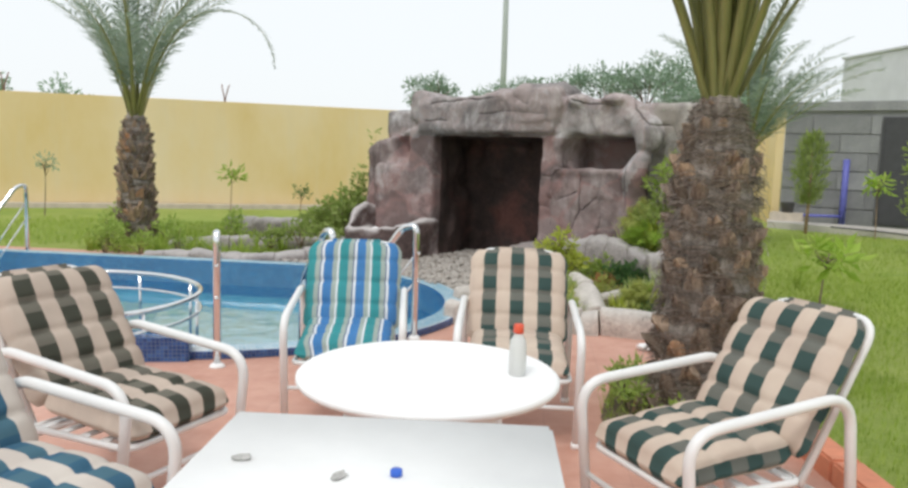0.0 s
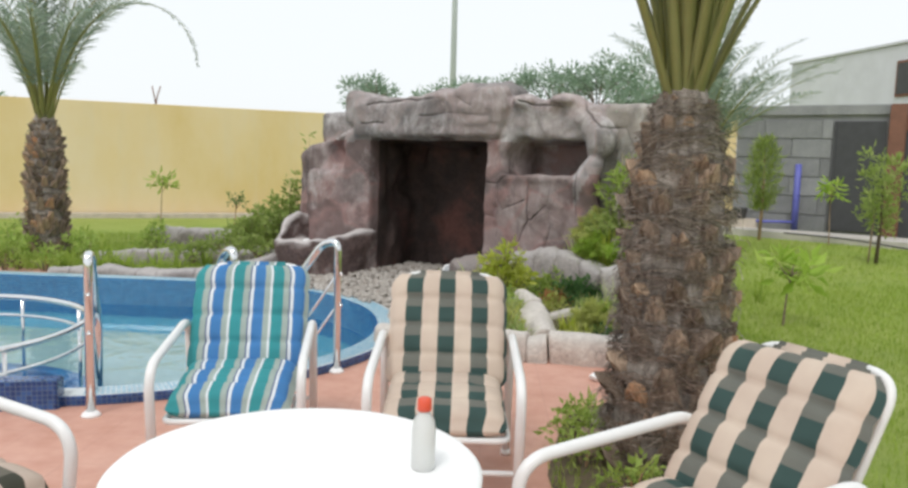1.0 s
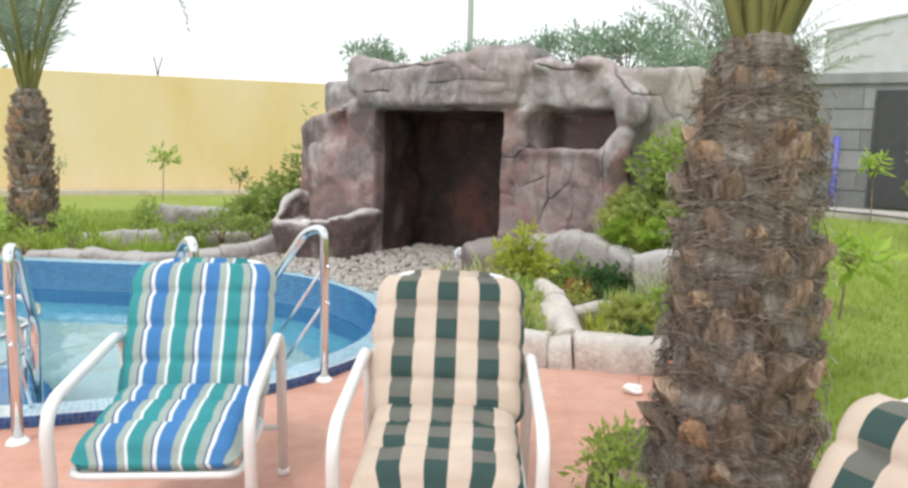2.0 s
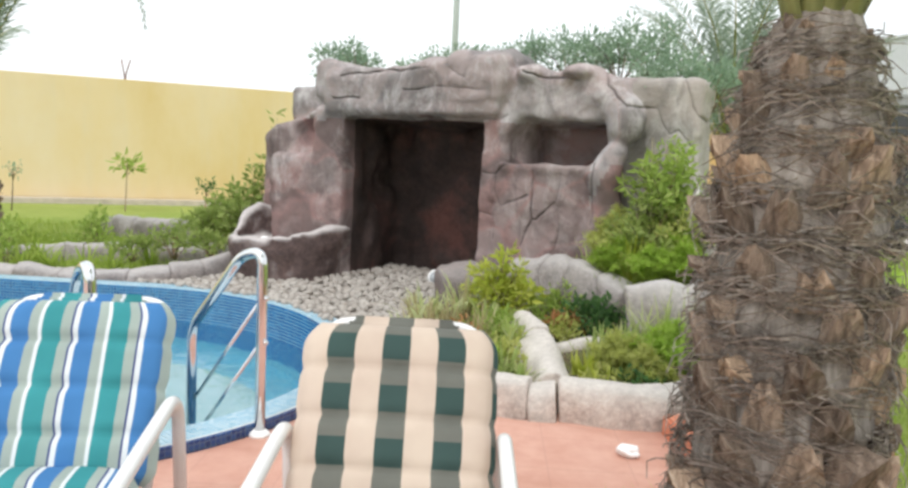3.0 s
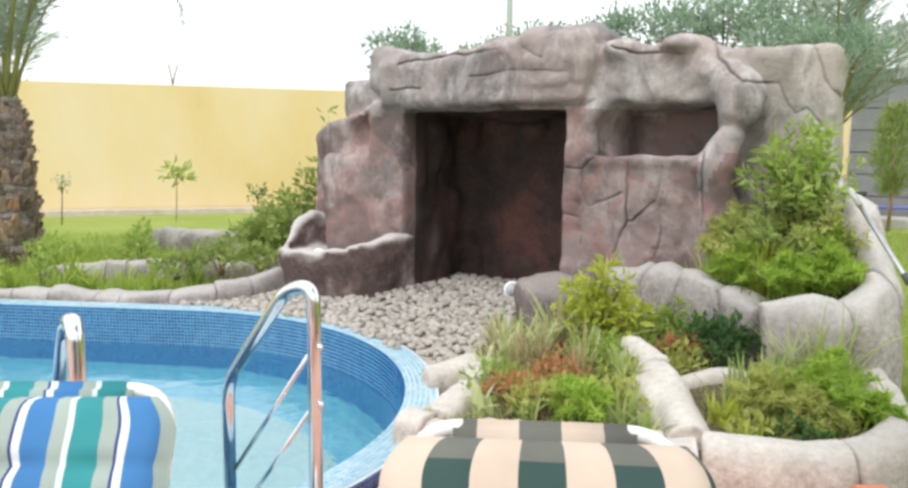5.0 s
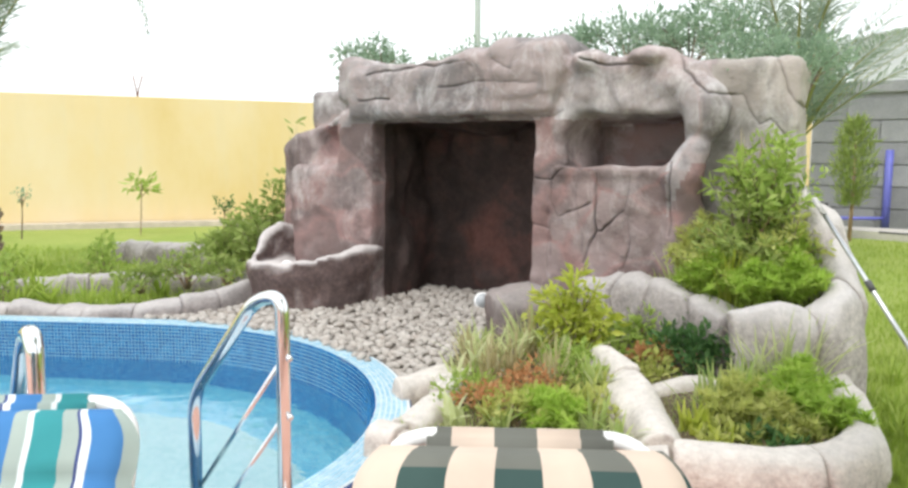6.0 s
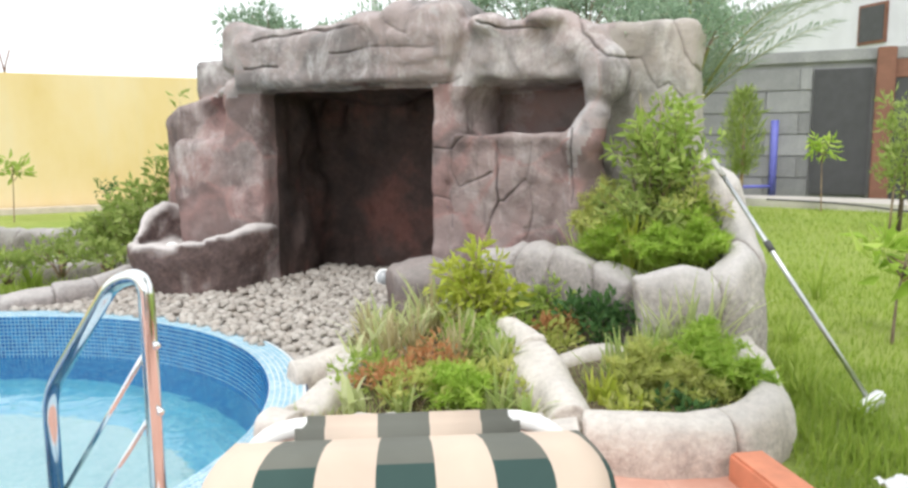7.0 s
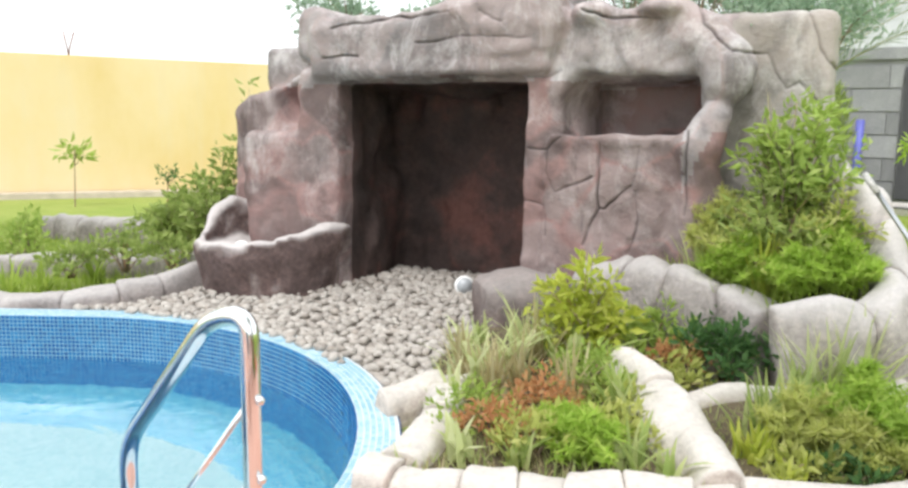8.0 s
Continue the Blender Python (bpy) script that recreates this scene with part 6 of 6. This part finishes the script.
for k, (x, y, n, ln) in enumerate(((1.62, 7.75, 40, 0.34), (1.5, 7.55, 34, 0.22), (1.78, 7.85, 40, 0.36), (2.08, 8.16, 44, 0.56), (2.26, 8.22, 34, 0.5), (1.92, 8.1, 24, 0.42), (1.55, 7.35, 22, 0.16), (1.75, 7.4, 22, 0.16))):
    strap_plant((x, y, 0.11), n, ln, (M_blade, M_yellowleaf, M_blade, M_palestrap, M_palestrap)[k % 5], "tuft of arching strap leaves in the small bed", 70 + k, 0.011, 0.75)
# raised bed
for k, (x, y, z, sp, h, n) in enumerate(((2.08, 8.62, 0.46, 0.20, 0.28, 70), (2.30, 8.58, 0.48, 0.19, 0.30, 70), (1.86, 8.84, 0.46, 0.19, 0.32, 64), (2.38, 8.8, 0.62, 0.16, 0.3, 34), (1.8, 9.22, 0.48, 0.16, 0.36, 36), (1.95, 9.3, 0.6, 0.18, 0.45, 36))):
    feathery_plant((x, y, z + 0.10), sp * 1.15, h, n, M_olive if k > 3 else M_fern, "feathery foliage plant spilling over the raised bed", 80 + k)
for k, (x, y, z) in enumerate(((1.9, 8.95, 0.5), (1.72, 9.1, 0.48), (2.05, 9.0, 0.6), (2.3, 8.8, 0.6))):
    strap_plant((x, y, z), 30, 0.4, M_blade, "pale grassy tuft in the raised bed", 300 + k, 0.006, 0.7)
sprig_shrub("raised_bed_shrub", (2.26, 9.12, 0.84), 0.30, 0.76, 46, 0.085, M_bush, "bright green leafy shrub with ragged shoots in the raised bed", 11, 0.5)
sprig_shrub("raised_bed_shrub", (2.12, 9.02, 0.66), 0.34, 0.52, 38, 0.07, M_bush_mid, "straggly mid-green shrub in the raised bed", 12, 0.8)
sprig_shrub("raised_bed_shrub", (1.93, 8.98, 0.55), 0.26, 0.46, 30, 0.055, M_olive, "loose olive shrub at the grotto end of the raised bed", 14, 0.9, 0.26)
sprig_shrub("raised_bed_shrub", (2.36, 8.84, 0.66), 0.20, 0.44, 24, 0.06, M_olive, "loose yellow-green shrub beside the sloping rock wall", 13, 0.8)
strap_plant((2.26, 9.36, 0.95), 5, 0.95, M_straw, "dry pale flower stalks standing in the raised bed", 99, 0.012, 0.2)
for k, (x, y, z, n, ln) in enumerate(((2.0, 8.9, 0.5, 26, 0.42), (1.95, 8.8, 0.5, 26, 0.44), (2.12, 8.85, 0.52, 20, 0.36))):
    strap_plant((x, y, z), n, ln, M_yellowleaf, "upright yellow-green strap leaves in the raised bed", 90 + k, 0.010, 0.45)

# on the grotto's roof
for k, (u, w, z, sp, h, n) in enumerate(((-1.52, 0.75, 2.12, 0.27, 0.44, 700), (-1.15, 0.6, 2.24, 0.22, 0.32, 380), (-0.3, 0.75, 2.16, 0.34, 0.24, 600), (0.25, 0.7, 2.2, 0.32, 0.3, 620), (0.75, 0.9, 2.22, 0.32, 0.34, 620), (1.3, 0.8, 2.2, 0.36, 0.40, 800), (1.8, 0.85, 2.2, 0.38, 0.44, 900), (2.3, 0.7, 2.1, 0.36, 0.40, 900), (2.7, 0.75, 2.1, 0.3, 0.34, 600), (2.0, 1.2, 2.2, 0.4, 0.55, 700))):
    b = GROTTO @ Vector((u, w, z))
    if u > 2.05:
        b.z = 1.95
    shrub("roof_shrub", tuple(b), sp * 1.1, h * 1.05, int(n * 1.3), 0.06, M_creeper, "hazy green shrub growing on top of the grotto", "shrub", 100 + k, 9, 0.35)

# beside the grotto, towards the yellow wall
for k, (x, y, z, sp, h, n) in enumerate(((-1.74, 12.25, 0.2, 0.17, 1.75, 9), (-1.95, 12.2, 0.2, 0.26, 1.15, 13), (-2.28, 12.2, 0.2, 0.30, 0.68, 20), (-2.68, 12.4, 0.2, 0.28, 0.48, 18), (-2.05, 11.8, 0.2, 0.26, 0.75, 22))):
    sprig_shrub("garden_shrub", (x, y, z), sp, h, n, 0.10, M_bush_mid, "loose green shrub climbing beside the grotto", 120 + k, 0.5, 0.42)
for k, (x, y, z, sp, h, n) in enumerate(((-2.2, 11.25, 0.15, 0.2, 0.3, 300), (-2.6, 11.2, 0.15, 0.26, 0.3, 420), (-3.0, 11.05, 0.12, 0.24, 0.26, 360))):
    shrub("garden_shrub", (x, y, z), sp, h, n, 0.07, M_bush_mid, "low green shrub between the stone edgings", "shrub", 130 + k, 11, 0.42)
rs = random.Random(9)
for k in range(26):
    x, y = rs.uniform(-5.9, -2.4), rs.choice((rs.uniform(10.55, 11.35), rs.uniform(11.75, 13.0)))
    if k % 3 == 0:
        shrub("bedding_plant", (x, y, 0.0), rs.uniform(0.12, 0.2), rs.uniform(0.25, 0.5), 180, 0.07, M_bush, "small green bedding plant beyond the pool", "plant", 150 + k, 6)
    else:
        strap_plant((x, y, 0.0), 22, rs.uniform(0.22, 0.42), M_grass, "grassy green tuft beyond the pool", 150 + k, 0.012)

# saplings
def sapling(x, y, h, crown, n, size, mat, label, seed, lean=0.05, z=0.0):
    rs = random.Random(seed)
    tree = thing("sapling", Matrix.Translation((x, y, z)), label, "young tree")
    bm = bmesh.new()
    pts = smooth_path([(0, 0, -0.05), (lean * 0.4, 0.02, h * 0.45), (lean, 0, h * 0.9)], 0.15)
    tube(bm, pts, [0.013 * (1.1 - 0.8 * i / len(pts)) for i in range(len(pts))], 6)
    spots = []
    for k in range(7):
        a = 2.4 * k
        t = Vector((lean + math.cos(a) * crown * 0.7, math.sin(a) * crown * 0.7, h * (0.78 + 0.2 * rs.random())))
        bb = bmesh.new()
        tube(bb, [Vector((lean * 0.7, 0, h * (0.62 + 0.03 * k))), t], [0.008, 0.003], 5)
        part("branch", bb, M_bark, tree)
        for j in range(n // 7):
            v = Vector((rs.gauss(0, 1), rs.gauss(0, 1), rs.gauss(0, 1))).normalized() * crown * rs.uniform(0.2, 0.62)
            spots.append((t + v, v.normalized() + Vector((0, 0, -0.1))))
    part("trunk", bm, M_bark, tree)
    link_mesh("crown", leaves_mesh("crown", spots, size, mat, seed, 0.4), None, tree)
    return tree


sapling(-6.25, 17.6, 1.10, 0.24, 44, 0.2, M_bush, "thin sapling with a few leaves before the yellow wall", 1)
sapling(-7.9, 16.6, 0.85, 0.14, 40, 0.09, M_creeper, "bare thin sapling before the yellow wall", 2)
sapling(-9.4, 15.5, 1.3, 0.22, 70, 0.10, M_creeper, "slender sapling with sparse leaves before the yellow wall", 3)
sapling(-4.3, 16.6, 0.7, 0.16, 60, 0.10, M_bush_dark, "small sapling before the yellow wall", 4)
sapling(8.0, 17.7, 1.38, 0.20, 84, 0.17, M_fern, "sapling with a tuft of bright leaves on the lawn", 5, -0.05)
tree = thing("staked_tree", Matrix.Translation((7.42, 14.55, 0.0)), "bushy olive-green young tree tied to a stake on the lawn", "young tree")
bm = bmesh.new()
tube(bm, [Vector((0, 0, -0.05)), Vector((0.03, 0, 0.7)), Vector((0.0, 0, 1.5))], [0.035, 0.028, 0.012], 8)
part("trunk", bm, M_bark, tree)
bm = bmesh.new()
tube(bm, [Vector((-0.12, 0.02, -0.05)), Vector((-0.08, 0.02, 0.95))], 0.018, 6)
part("stake", bm, M_bark, tree, "thin wooden stake")
rs = random.Random(66)
spots = []
for k in range(26):
    a, z = 2.39996 * k, 0.62 + 1.15 * k / 26
    tip = Vector((math.cos(a) * 0.34 * rs.uniform(0.3, 1.0), math.sin(a) * 0.34 * rs.uniform(0.3, 1.0), z + rs.uniform(-0.1, 0.1)))
    for j in range(30):
        v = Vector((rs.gauss(0, 1), rs.gauss(0, 1), rs.gauss(0, 1.2))).normalized() * rs.uniform(0.03, 0.17)
        spots.append((tip + v, v.normalized() * 0.6 + Vector((0, 0, 0.5))))
link_mesh("crown", leaves_mesh("crown", spots, 0.13, M_bush_mid, 6, 0.3), None, tree)
sapling(3.75, 8.9, 0.66, 0.22, 70, 0.20, M_fern, "spindly little sapling with drooping leaves on the lawn", 8, 0.06)
tree = thing("columnar_cypress", Matrix.Translation((6.83, 18.5, -0.08)), "slender olive-green columnar conifer by the block wall", "conifer")
bm = bmesh.new()
tube(bm, [Vector((0, 0, -0.05)), Vector((0.02, 0, 1.0)), Vector((0, 0, 2.1))], [0.04, 0.03, 0.01], 7)
part("trunk", bm, M_bark, tree)
rs = random.Random(77)
spots = []
for k in range(1500):
    z = rs.uniform(0.7, 2.25)
    r = 0.36 * math.sin(math.pi * min(1, (z - 0.55) / 1.8)) ** 0.6 * rs.uniform(0.2, 1.05)
    a = rs.uniform(0, 6.28)
    spots.append((Vector((r * math.cos(a), r * math.sin(a), z)), Vector((math.cos(a) * 0.4, math.sin(a) * 0.4, 1.0))))
link_mesh("crown", leaves_mesh("crown", spots, 0.19, M_bush_mid, 3, 0.10, 0.6), None, tree)

# ---------------------------------------------------------------- grass
in_pit = lambda x, y: in_polygon(x, y, [(p[0], p[1]) for p in pit]) and math.hypot(x - 1.72, y - 5.08) > 0.27


def grass(name, boxes, label, seed):
    rs = np.random.RandomState(seed)
    verts, faces = [], []
    for x0, x1, y0, y1, n, h, keep in boxes:
        X, Y = rs.uniform(x0, x1, n), rs.uniform(y0, y1, n)
        A, H, B = rs.uniform(0, 6.283, n), h * rs.uniform(0.5, 1.3, n), rs.uniform(0.1, 0.8, n)
        for x, y, a, hh, bend in zip(X, Y, A, H, B):
            if keep is not None and not keep(x, y):
                continue
            edge = min(x - x0, x1 - x, y - y0, y1 - y) / (0.18 * min(x1 - x0, y1 - y0))
            if keep is not in_pit and rs.rand() > 0.15 + edge + 0.5 * noise.noise(Vector((x * 1.5, y * 1.5, 0))):
                continue
            c, s = math.cos(a), math.sin(a)
            w = 0.003 + 0.03 * hh
            b = len(verts)
            verts += [(x - s * w, y + c * w, -0.012), (x + s * w, y - c * w, -0.012), (x + c * hh * bend, y + s * hh * bend, hh)]
            faces.append((b, b + 1, b + 2))
    ob = link_mesh(name, mesh_of(name, verts, faces, M_grass, False), None)
    return tagged(ob, label, "grass", kind="stuff")


off_bed = lambda x, y: x > (2.06 + max(0, 6.9 - y) * 0.09 if y < 6.95 else float(np.interp(y, (6.95, 7.26, 7.75, 8.35, 8.6, 9.7), (2.12, 2.27, 2.48, 2.62, 2.74, 2.74))) if y < 9.7 else 1.0)
grass("grass", [(1.4, 7.0, 1.0, 12.0, 52000, 0.036, off_bed), (2.5, 11.5, 7.0, 19.0, 34000, 0.06, off_bed), (2.0, 3.4, 5.6, 10.0, 9000, 0.035, off_bed), (2.2, 2.9, 6.9, 9.8, 2200, 0.10, off_bed)], "short green lawn grass beside the rock garden", 1)
grass("grass", [(-9.5, -3.4, 10.9, 15.5, 9000, 0.07, None), (-5.6, -2.1, 10.5, 13.4, 5000, 0.12, None)], "green grass beyond the pool", 2)
def cover(name, area, z, n, h, mat, label, seed):
    """Low growth that hides the earth of a bed."""
    rs = random.Random(seed)
    poly = [(p[0], p[1]) for p in area]
    xs, ys = [p[0] for p in poly], [p[1] for p in poly]
    verts, faces = [], []
    while len(faces) < n:
        x, y = rs.uniform(min(xs), max(xs)), rs.uniform(min(ys), max(ys))
        if not in_polygon(x, y, poly) or noise.noise(Vector((x * 4, y * 4, seed))) < -0.25:
            continue
        a, hh, bend = rs.uniform(0, 6.28), h * rs.uniform(0.4, 1.5), rs.uniform(0.1, 1.0)
        c, s = math.cos(a), math.sin(a)
        w = 0.003 + 0.025 * hh
        b = len(verts)
        verts += [(x - s * w, y + c * w, z), (x + s * w, y - c * w, z), (x + c * hh * bend, y + s * hh * bend, z + hh)]
        faces.append((b, b + 1, b + 2))
    return tagged(link_mesh(name, mesh_of(name, verts, faces, mat, False), None), label, "ground cover", kind="stuff")


cover("ground_cover", bed_a, 0.10, 1500, 0.07, M_blade, "low straggling green growth over the front bed", 1)
cover("ground_cover", bed_b, 0.10, 1300, 0.07, M_blade, "low straggling green growth over the small bed", 2)
cover("dry_litter", bed_a, 0.10, 1500, 0.05, M_straw, "dry straw-coloured litter over the front bed", 5)
cover("dry_litter", bed_b, 0.10, 900, 0.05, M_straw, "dry straw-coloured litter over the small bed", 6)
cover("ground_cover", bed_c, 0.46, 2600, 0.14, M_grass, "low green growth over the raised bed", 3)
weeds = grass("weeds", [(1.05, 2.1, 4.4, 6.2, 1800, 0.09, in_pit)], "straggly weeds round the foot of the palm", 3)
for k, (x, y) in enumerate(((1.32, 5.0), (1.4, 5.6), (1.3, 5.3), (1.5, 4.65))):
    shrub("weed", (x, y, 0.03), 0.13, 0.14, 150, 0.05, M_bush, "leafy weed by the palm's foot", "weed", 200 + k, 6)
for k, (x, y, n, ln) in enumerate(((2.72, 7.55, 30, 0.22), (2.66, 7.95, 30, 0.25), (2.8, 8.3, 26, 0.22), (2.5, 7.15, 24, 0.16), (3.0, 7.2, 20, 0.14), (3.1, 9.0, 22, 0.22), (4.0, 10.3, 20, 0.5))):
    strap_plant((x, y, -0.01), n, ln, M_grass, "clump of longer grass at the lawn's edge", 220 + k, 0.006)

# ---------------------------------------------------------------- loose things
brush = thing("pool_brush", Matrix.Translation((2.86, 7.70, 0.0)), "long steel-poled pool brush leaning on the rock wall", "brush")
top = Vector((2.41, 8.64, 1.20)) - Vector((2.86, 7.70, 0.0))
bm = bmesh.new()
tube(bm, [Vector((0, 0, 0.06)), top * 0.5 + Vector((0, 0, 0.03)), top], 0.013, 10)
part("pole", bm, M_steel, brush)
bm = bmesh.new()
tube(bm, [top * 0.93 + Vector((0, 0, 0.005)), top * 1.01], 0.017, 10)
part("grip", bm, M_ash, brush, "grey rubber grip")
bm = bmesh.new()
tube(bm, [top * 0.58 + Vector((0, 0, 0.026)), top * 0.62 + Vector((0, 0, 0.026))], 0.019, 10)
part("clamp", bm, M_dark, brush, "dark clamp")
bm = bmesh.new()
box(bm, -0.16, 0.16, -0.03, 0.03, 0.03, 0.07, 0.012)
head = part("brush_head", bm, M_plastic, brush, "white plastic head")
head.matrix_local = pose(0, -0.02, 0, 0, 0, 42)
bm = bmesh.new()
rs = random.Random(5)
for k in range(160):
    x, y = rs.uniform(-0.155, 0.155), rs.uniform(-0.026, 0.026)
    box(bm, x - 0.002, x + 0.002, y - 0.002, y + 0.002, 0.0, 0.031)
part("bristles", bm, M_plastic, head)

rag = thing("plastic_scrap", Matrix.Translation((2.46, 6.78, 0.0)), "crumpled white plastic scrap on the grass", "litter")
bm = bmesh.new()
bmesh.ops.create_grid(bm, x_segments=14, y_segments=14, size=0.07)
for v in bm.verts:
    v.co.z = 0.03 + 0.05 * noise.noise(v.co * 28) + 0.01
    v.co.x *= 1 + 0.4 * noise.noise(v.co * 15 + Vector((3, 0, 0)))
bmesh.ops.solidify(bm, geom=bm.faces[:], thickness=0.002)
part("film", bm, M_plastic, rag)
rag2 = thing("paper_wad", Matrix.Translation((1.62, 6.62, 0.0)), "small white wad of paper on the paving", "litter")
bm = bmesh.new()
bmesh.ops.create_icosphere(bm, subdivisions=3, radius=0.05)
for v in bm.verts:
    v.co = Vector((v.co.x * 1.2, v.co.y, v.co.z * 0.6 + 0.025)) * (1 + 0.35 * noise.noise(v.co * 30))
part("wad", bm, M_plastic, rag2, "", False)

# forked steel brackets on the yellow wall's top
yd = (YB - YA).normalized()
s_mark = (Vector((-7.08, 19.34)) - YA).dot(yd)
for k in range(-2, 4):
    p = YA + yd * (s_mark + 4.9 * k)
    br = thing("wall_bracket", Matrix.Translation((p.x - 0.05, p.y + 0.1, 2.64)), "rusty forked steel bracket on top of the yellow wall", "bracket", "brackets on the wall")
    for sgn in (-1, 1):
        bm = bmesh.new()
        tube(bm, [Vector((0, 0, 0)), Vector((0.03 * sgn, 0, 0.18)), Vector((0.10 * sgn, 0.04, 0.45))], 0.016, 6)
        part("prong", bm, M_brown, br)

# small things by the grey wall
base = grey.matrix_world @ Vector((0.3, -0.45, 0.0))
slab = thing("stone_slab", Matrix.Translation(base) @ Matrix.Rotation(radians(-20), 4, "Z"), "pale stone slab at the foot of the wall", "slab")
part("slab", box(bmesh.new(), -0.4, 0.4, -0.25, 0.25, -0.02, 0.34, 0.03), M_footing, slab, "", False)
tub = thing("black_tub", Matrix.Translation(base + Vector((0.0, 0, 0.34))), "small black plastic tub on the stone slab", "tub")
bm = bmesh.new()
tube(bm, [Vector((0, 0, z)) for z in (0.0, 0.24, 0.26, 0.255)], [0.13, 0.17, 0.18, 0.15], 18)
part("shell", bm, M_dark, tub)
hose = thing("garden_hose", Matrix.Translation((8.0, 17.7, 0.0)), "thin black hose lying along the path", "hose")
bm = bmesh.new()
hp = smooth_path([(-0.6, 0.9, 0.16), (0.4, -0.1, 0.14), (1.5, -1.2, 0.02), (2.2, -2.4, 0.01), (3.3, -3.1, 0.01), (4.6, -4.6, 0.01)], 0.25)
tube(bm, hp, 0.018, 6)
part("hose", bm, M_dark, hose)

# trees that show over the yellow wall
for x, y, h, seed in ((-17.5, 24.5, 3.9, 1), (-15.6, 26.5, 3.7, 2)):
    tree = thing("distant_tree", Matrix.Translation((x, y, 0)), "hazy green tree beyond the yellow wall", "tree")
    rs = random.Random(seed)
    bm = bmesh.new()
    tube(bm, [Vector((0, 0, -0.1)), Vector((0.1, 0, 1.4)), Vector((0, 0.1, 2.6))], [0.16, 0.12, 0.06], 8)
    spots = []
    for k in range(12):
        a = 2.4 * k
        t = Vector((math.cos(a) * 0.9 * rs.random(), math.sin(a) * 0.9 * rs.random(), h - 1.6 + 1.3 * rs.random()))
        tube(bm, [Vector((0, 0.08, 2.0)), t], [0.05, 0.015], 6)
        for j in range(90):
            v = Vector((rs.gauss(0, 1), rs.gauss(0, 1), rs.gauss(0, 1))).normalized() * rs.uniform(0.2, 0.6)
            spots.append((t + v, v.normalized()))
    part("trunk", bm, M_bark, tree)
    link_mesh("crown", leaves_mesh("crown", spots, 0.2, M_creeper, seed, 0.45), None, tree)

# ---------------------------------------------------------------- mosaic pieces of the pool, tile by tile
def tile_tint(name, a, b, c):
    m = Nodes(name, 0.16, 0.0, 0.5)
    col = m.ramp(m.math("FRACT", m.math("ADD", m.random(), m.island())), [(0.0, a), (0.5, b), (1.0, c)])
    return m.colour(m.mix(0.25, col, m.ramp(m.noise(2.0), [(0.3, a), (0.7, c)])))


M_tile = tile_tint("blue_tile", (0.004, 0.075, 0.25), (0.009, 0.125, 0.35), (0.03, 0.22, 0.47))
# light blue rim tiles, made paler still to hold the sky's reflection
M_tile_pale = tile_tint("sky_sheen_blue_tile", (0.26, 0.47, 0.60), (0.37, 0.56, 0.67), (0.50, 0.65, 0.72))
CELL, GAP, THICK = 0.029, 0.003, 0.004


def outline_at(d, r):
    """The place and the outward way at length d round the pool (from the near side), for a line at radius r."""
    arc = math.pi * R_IN
    if d < arc:
        a = d / R_IN - math.pi / 2
        return pool_point(a, r), Vector((math.cos(a), math.sin(a), 0))
    return PC + Vector((-(d - arc), r, 0)), Vector((0, 1, 0))


def tile_corners(d, lo, hi, flat):
    """Eight corners of a tile; flat: lying on the rim between radii lo and hi, else standing between heights lo and hi."""
    e = 0.0012
    out = []
    for lift, inset in ((0.0, 0.0), (THICK, e)):
        for dd, k in ((d + GAP + inset, 0), (d + CELL - GAP - inset, 0), (d + CELL - GAP - inset, 1), (d + GAP + inset, 1)):
            v = (hi - GAP - inset) if k else (lo + GAP + inset)
            if flat:
                p, w = outline_at(dd, v)
                out.append((p.x, p.y, 0.056 + lift))
            else:
                p, w = outline_at(dd, R_IN - lift)
                out.append((p.x, p.y, v))
    return out


TILE_FACES = ((4, 5, 6, 7), (0, 1, 5, 4), (1, 2, 6, 5), (2, 3, 7, 6), (3, 0, 4, 7))
arc_len = math.pi * R_IN
for kind, mat, bands in (("rim_tile", M_tile_pale, [(R_IN + k * CELL, R_IN + (k + 1) * CELL, True) for k in range(6)]), ("wall_tile", M_tile, [(-0.295 + k * CELL, -0.295 + (k + 1) * CELL, False) for k in range(12)])):
    tv, tf, singles = [], [], 0
    for lo_, hi_, flat in bands:
        steps = int((arc_len + 4.4) / CELL)
        for k in range(steps):
            d = k * CELL
            if d < 0.10 * arc_len:
                continue
            corners = tile_corners(d, lo_, hi_, flat)
            near = flat and singles < 290 and 0.30 * arc_len < d < 0.52 * arc_len and hi_ < R_IN + 4.5 * CELL
            if near:
                c0 = Vector(corners[0])
                me = mesh_of("tile", [Vector(c) - c0 for c in corners], TILE_FACES, mat, False)
                ob = link_mesh("tile", me, None, pool, "", False)
                ob.location = c0
                singles += 1
            else:
                b = len(tv)
                tv += corners
                tf += [tuple(b + i for i in f) for f in TILE_FACES]
    rest = link_mesh(kind, mesh_of(kind, tv, tf, mat, False), None, pool, "", False)
    rest["kind"] = "stuff"
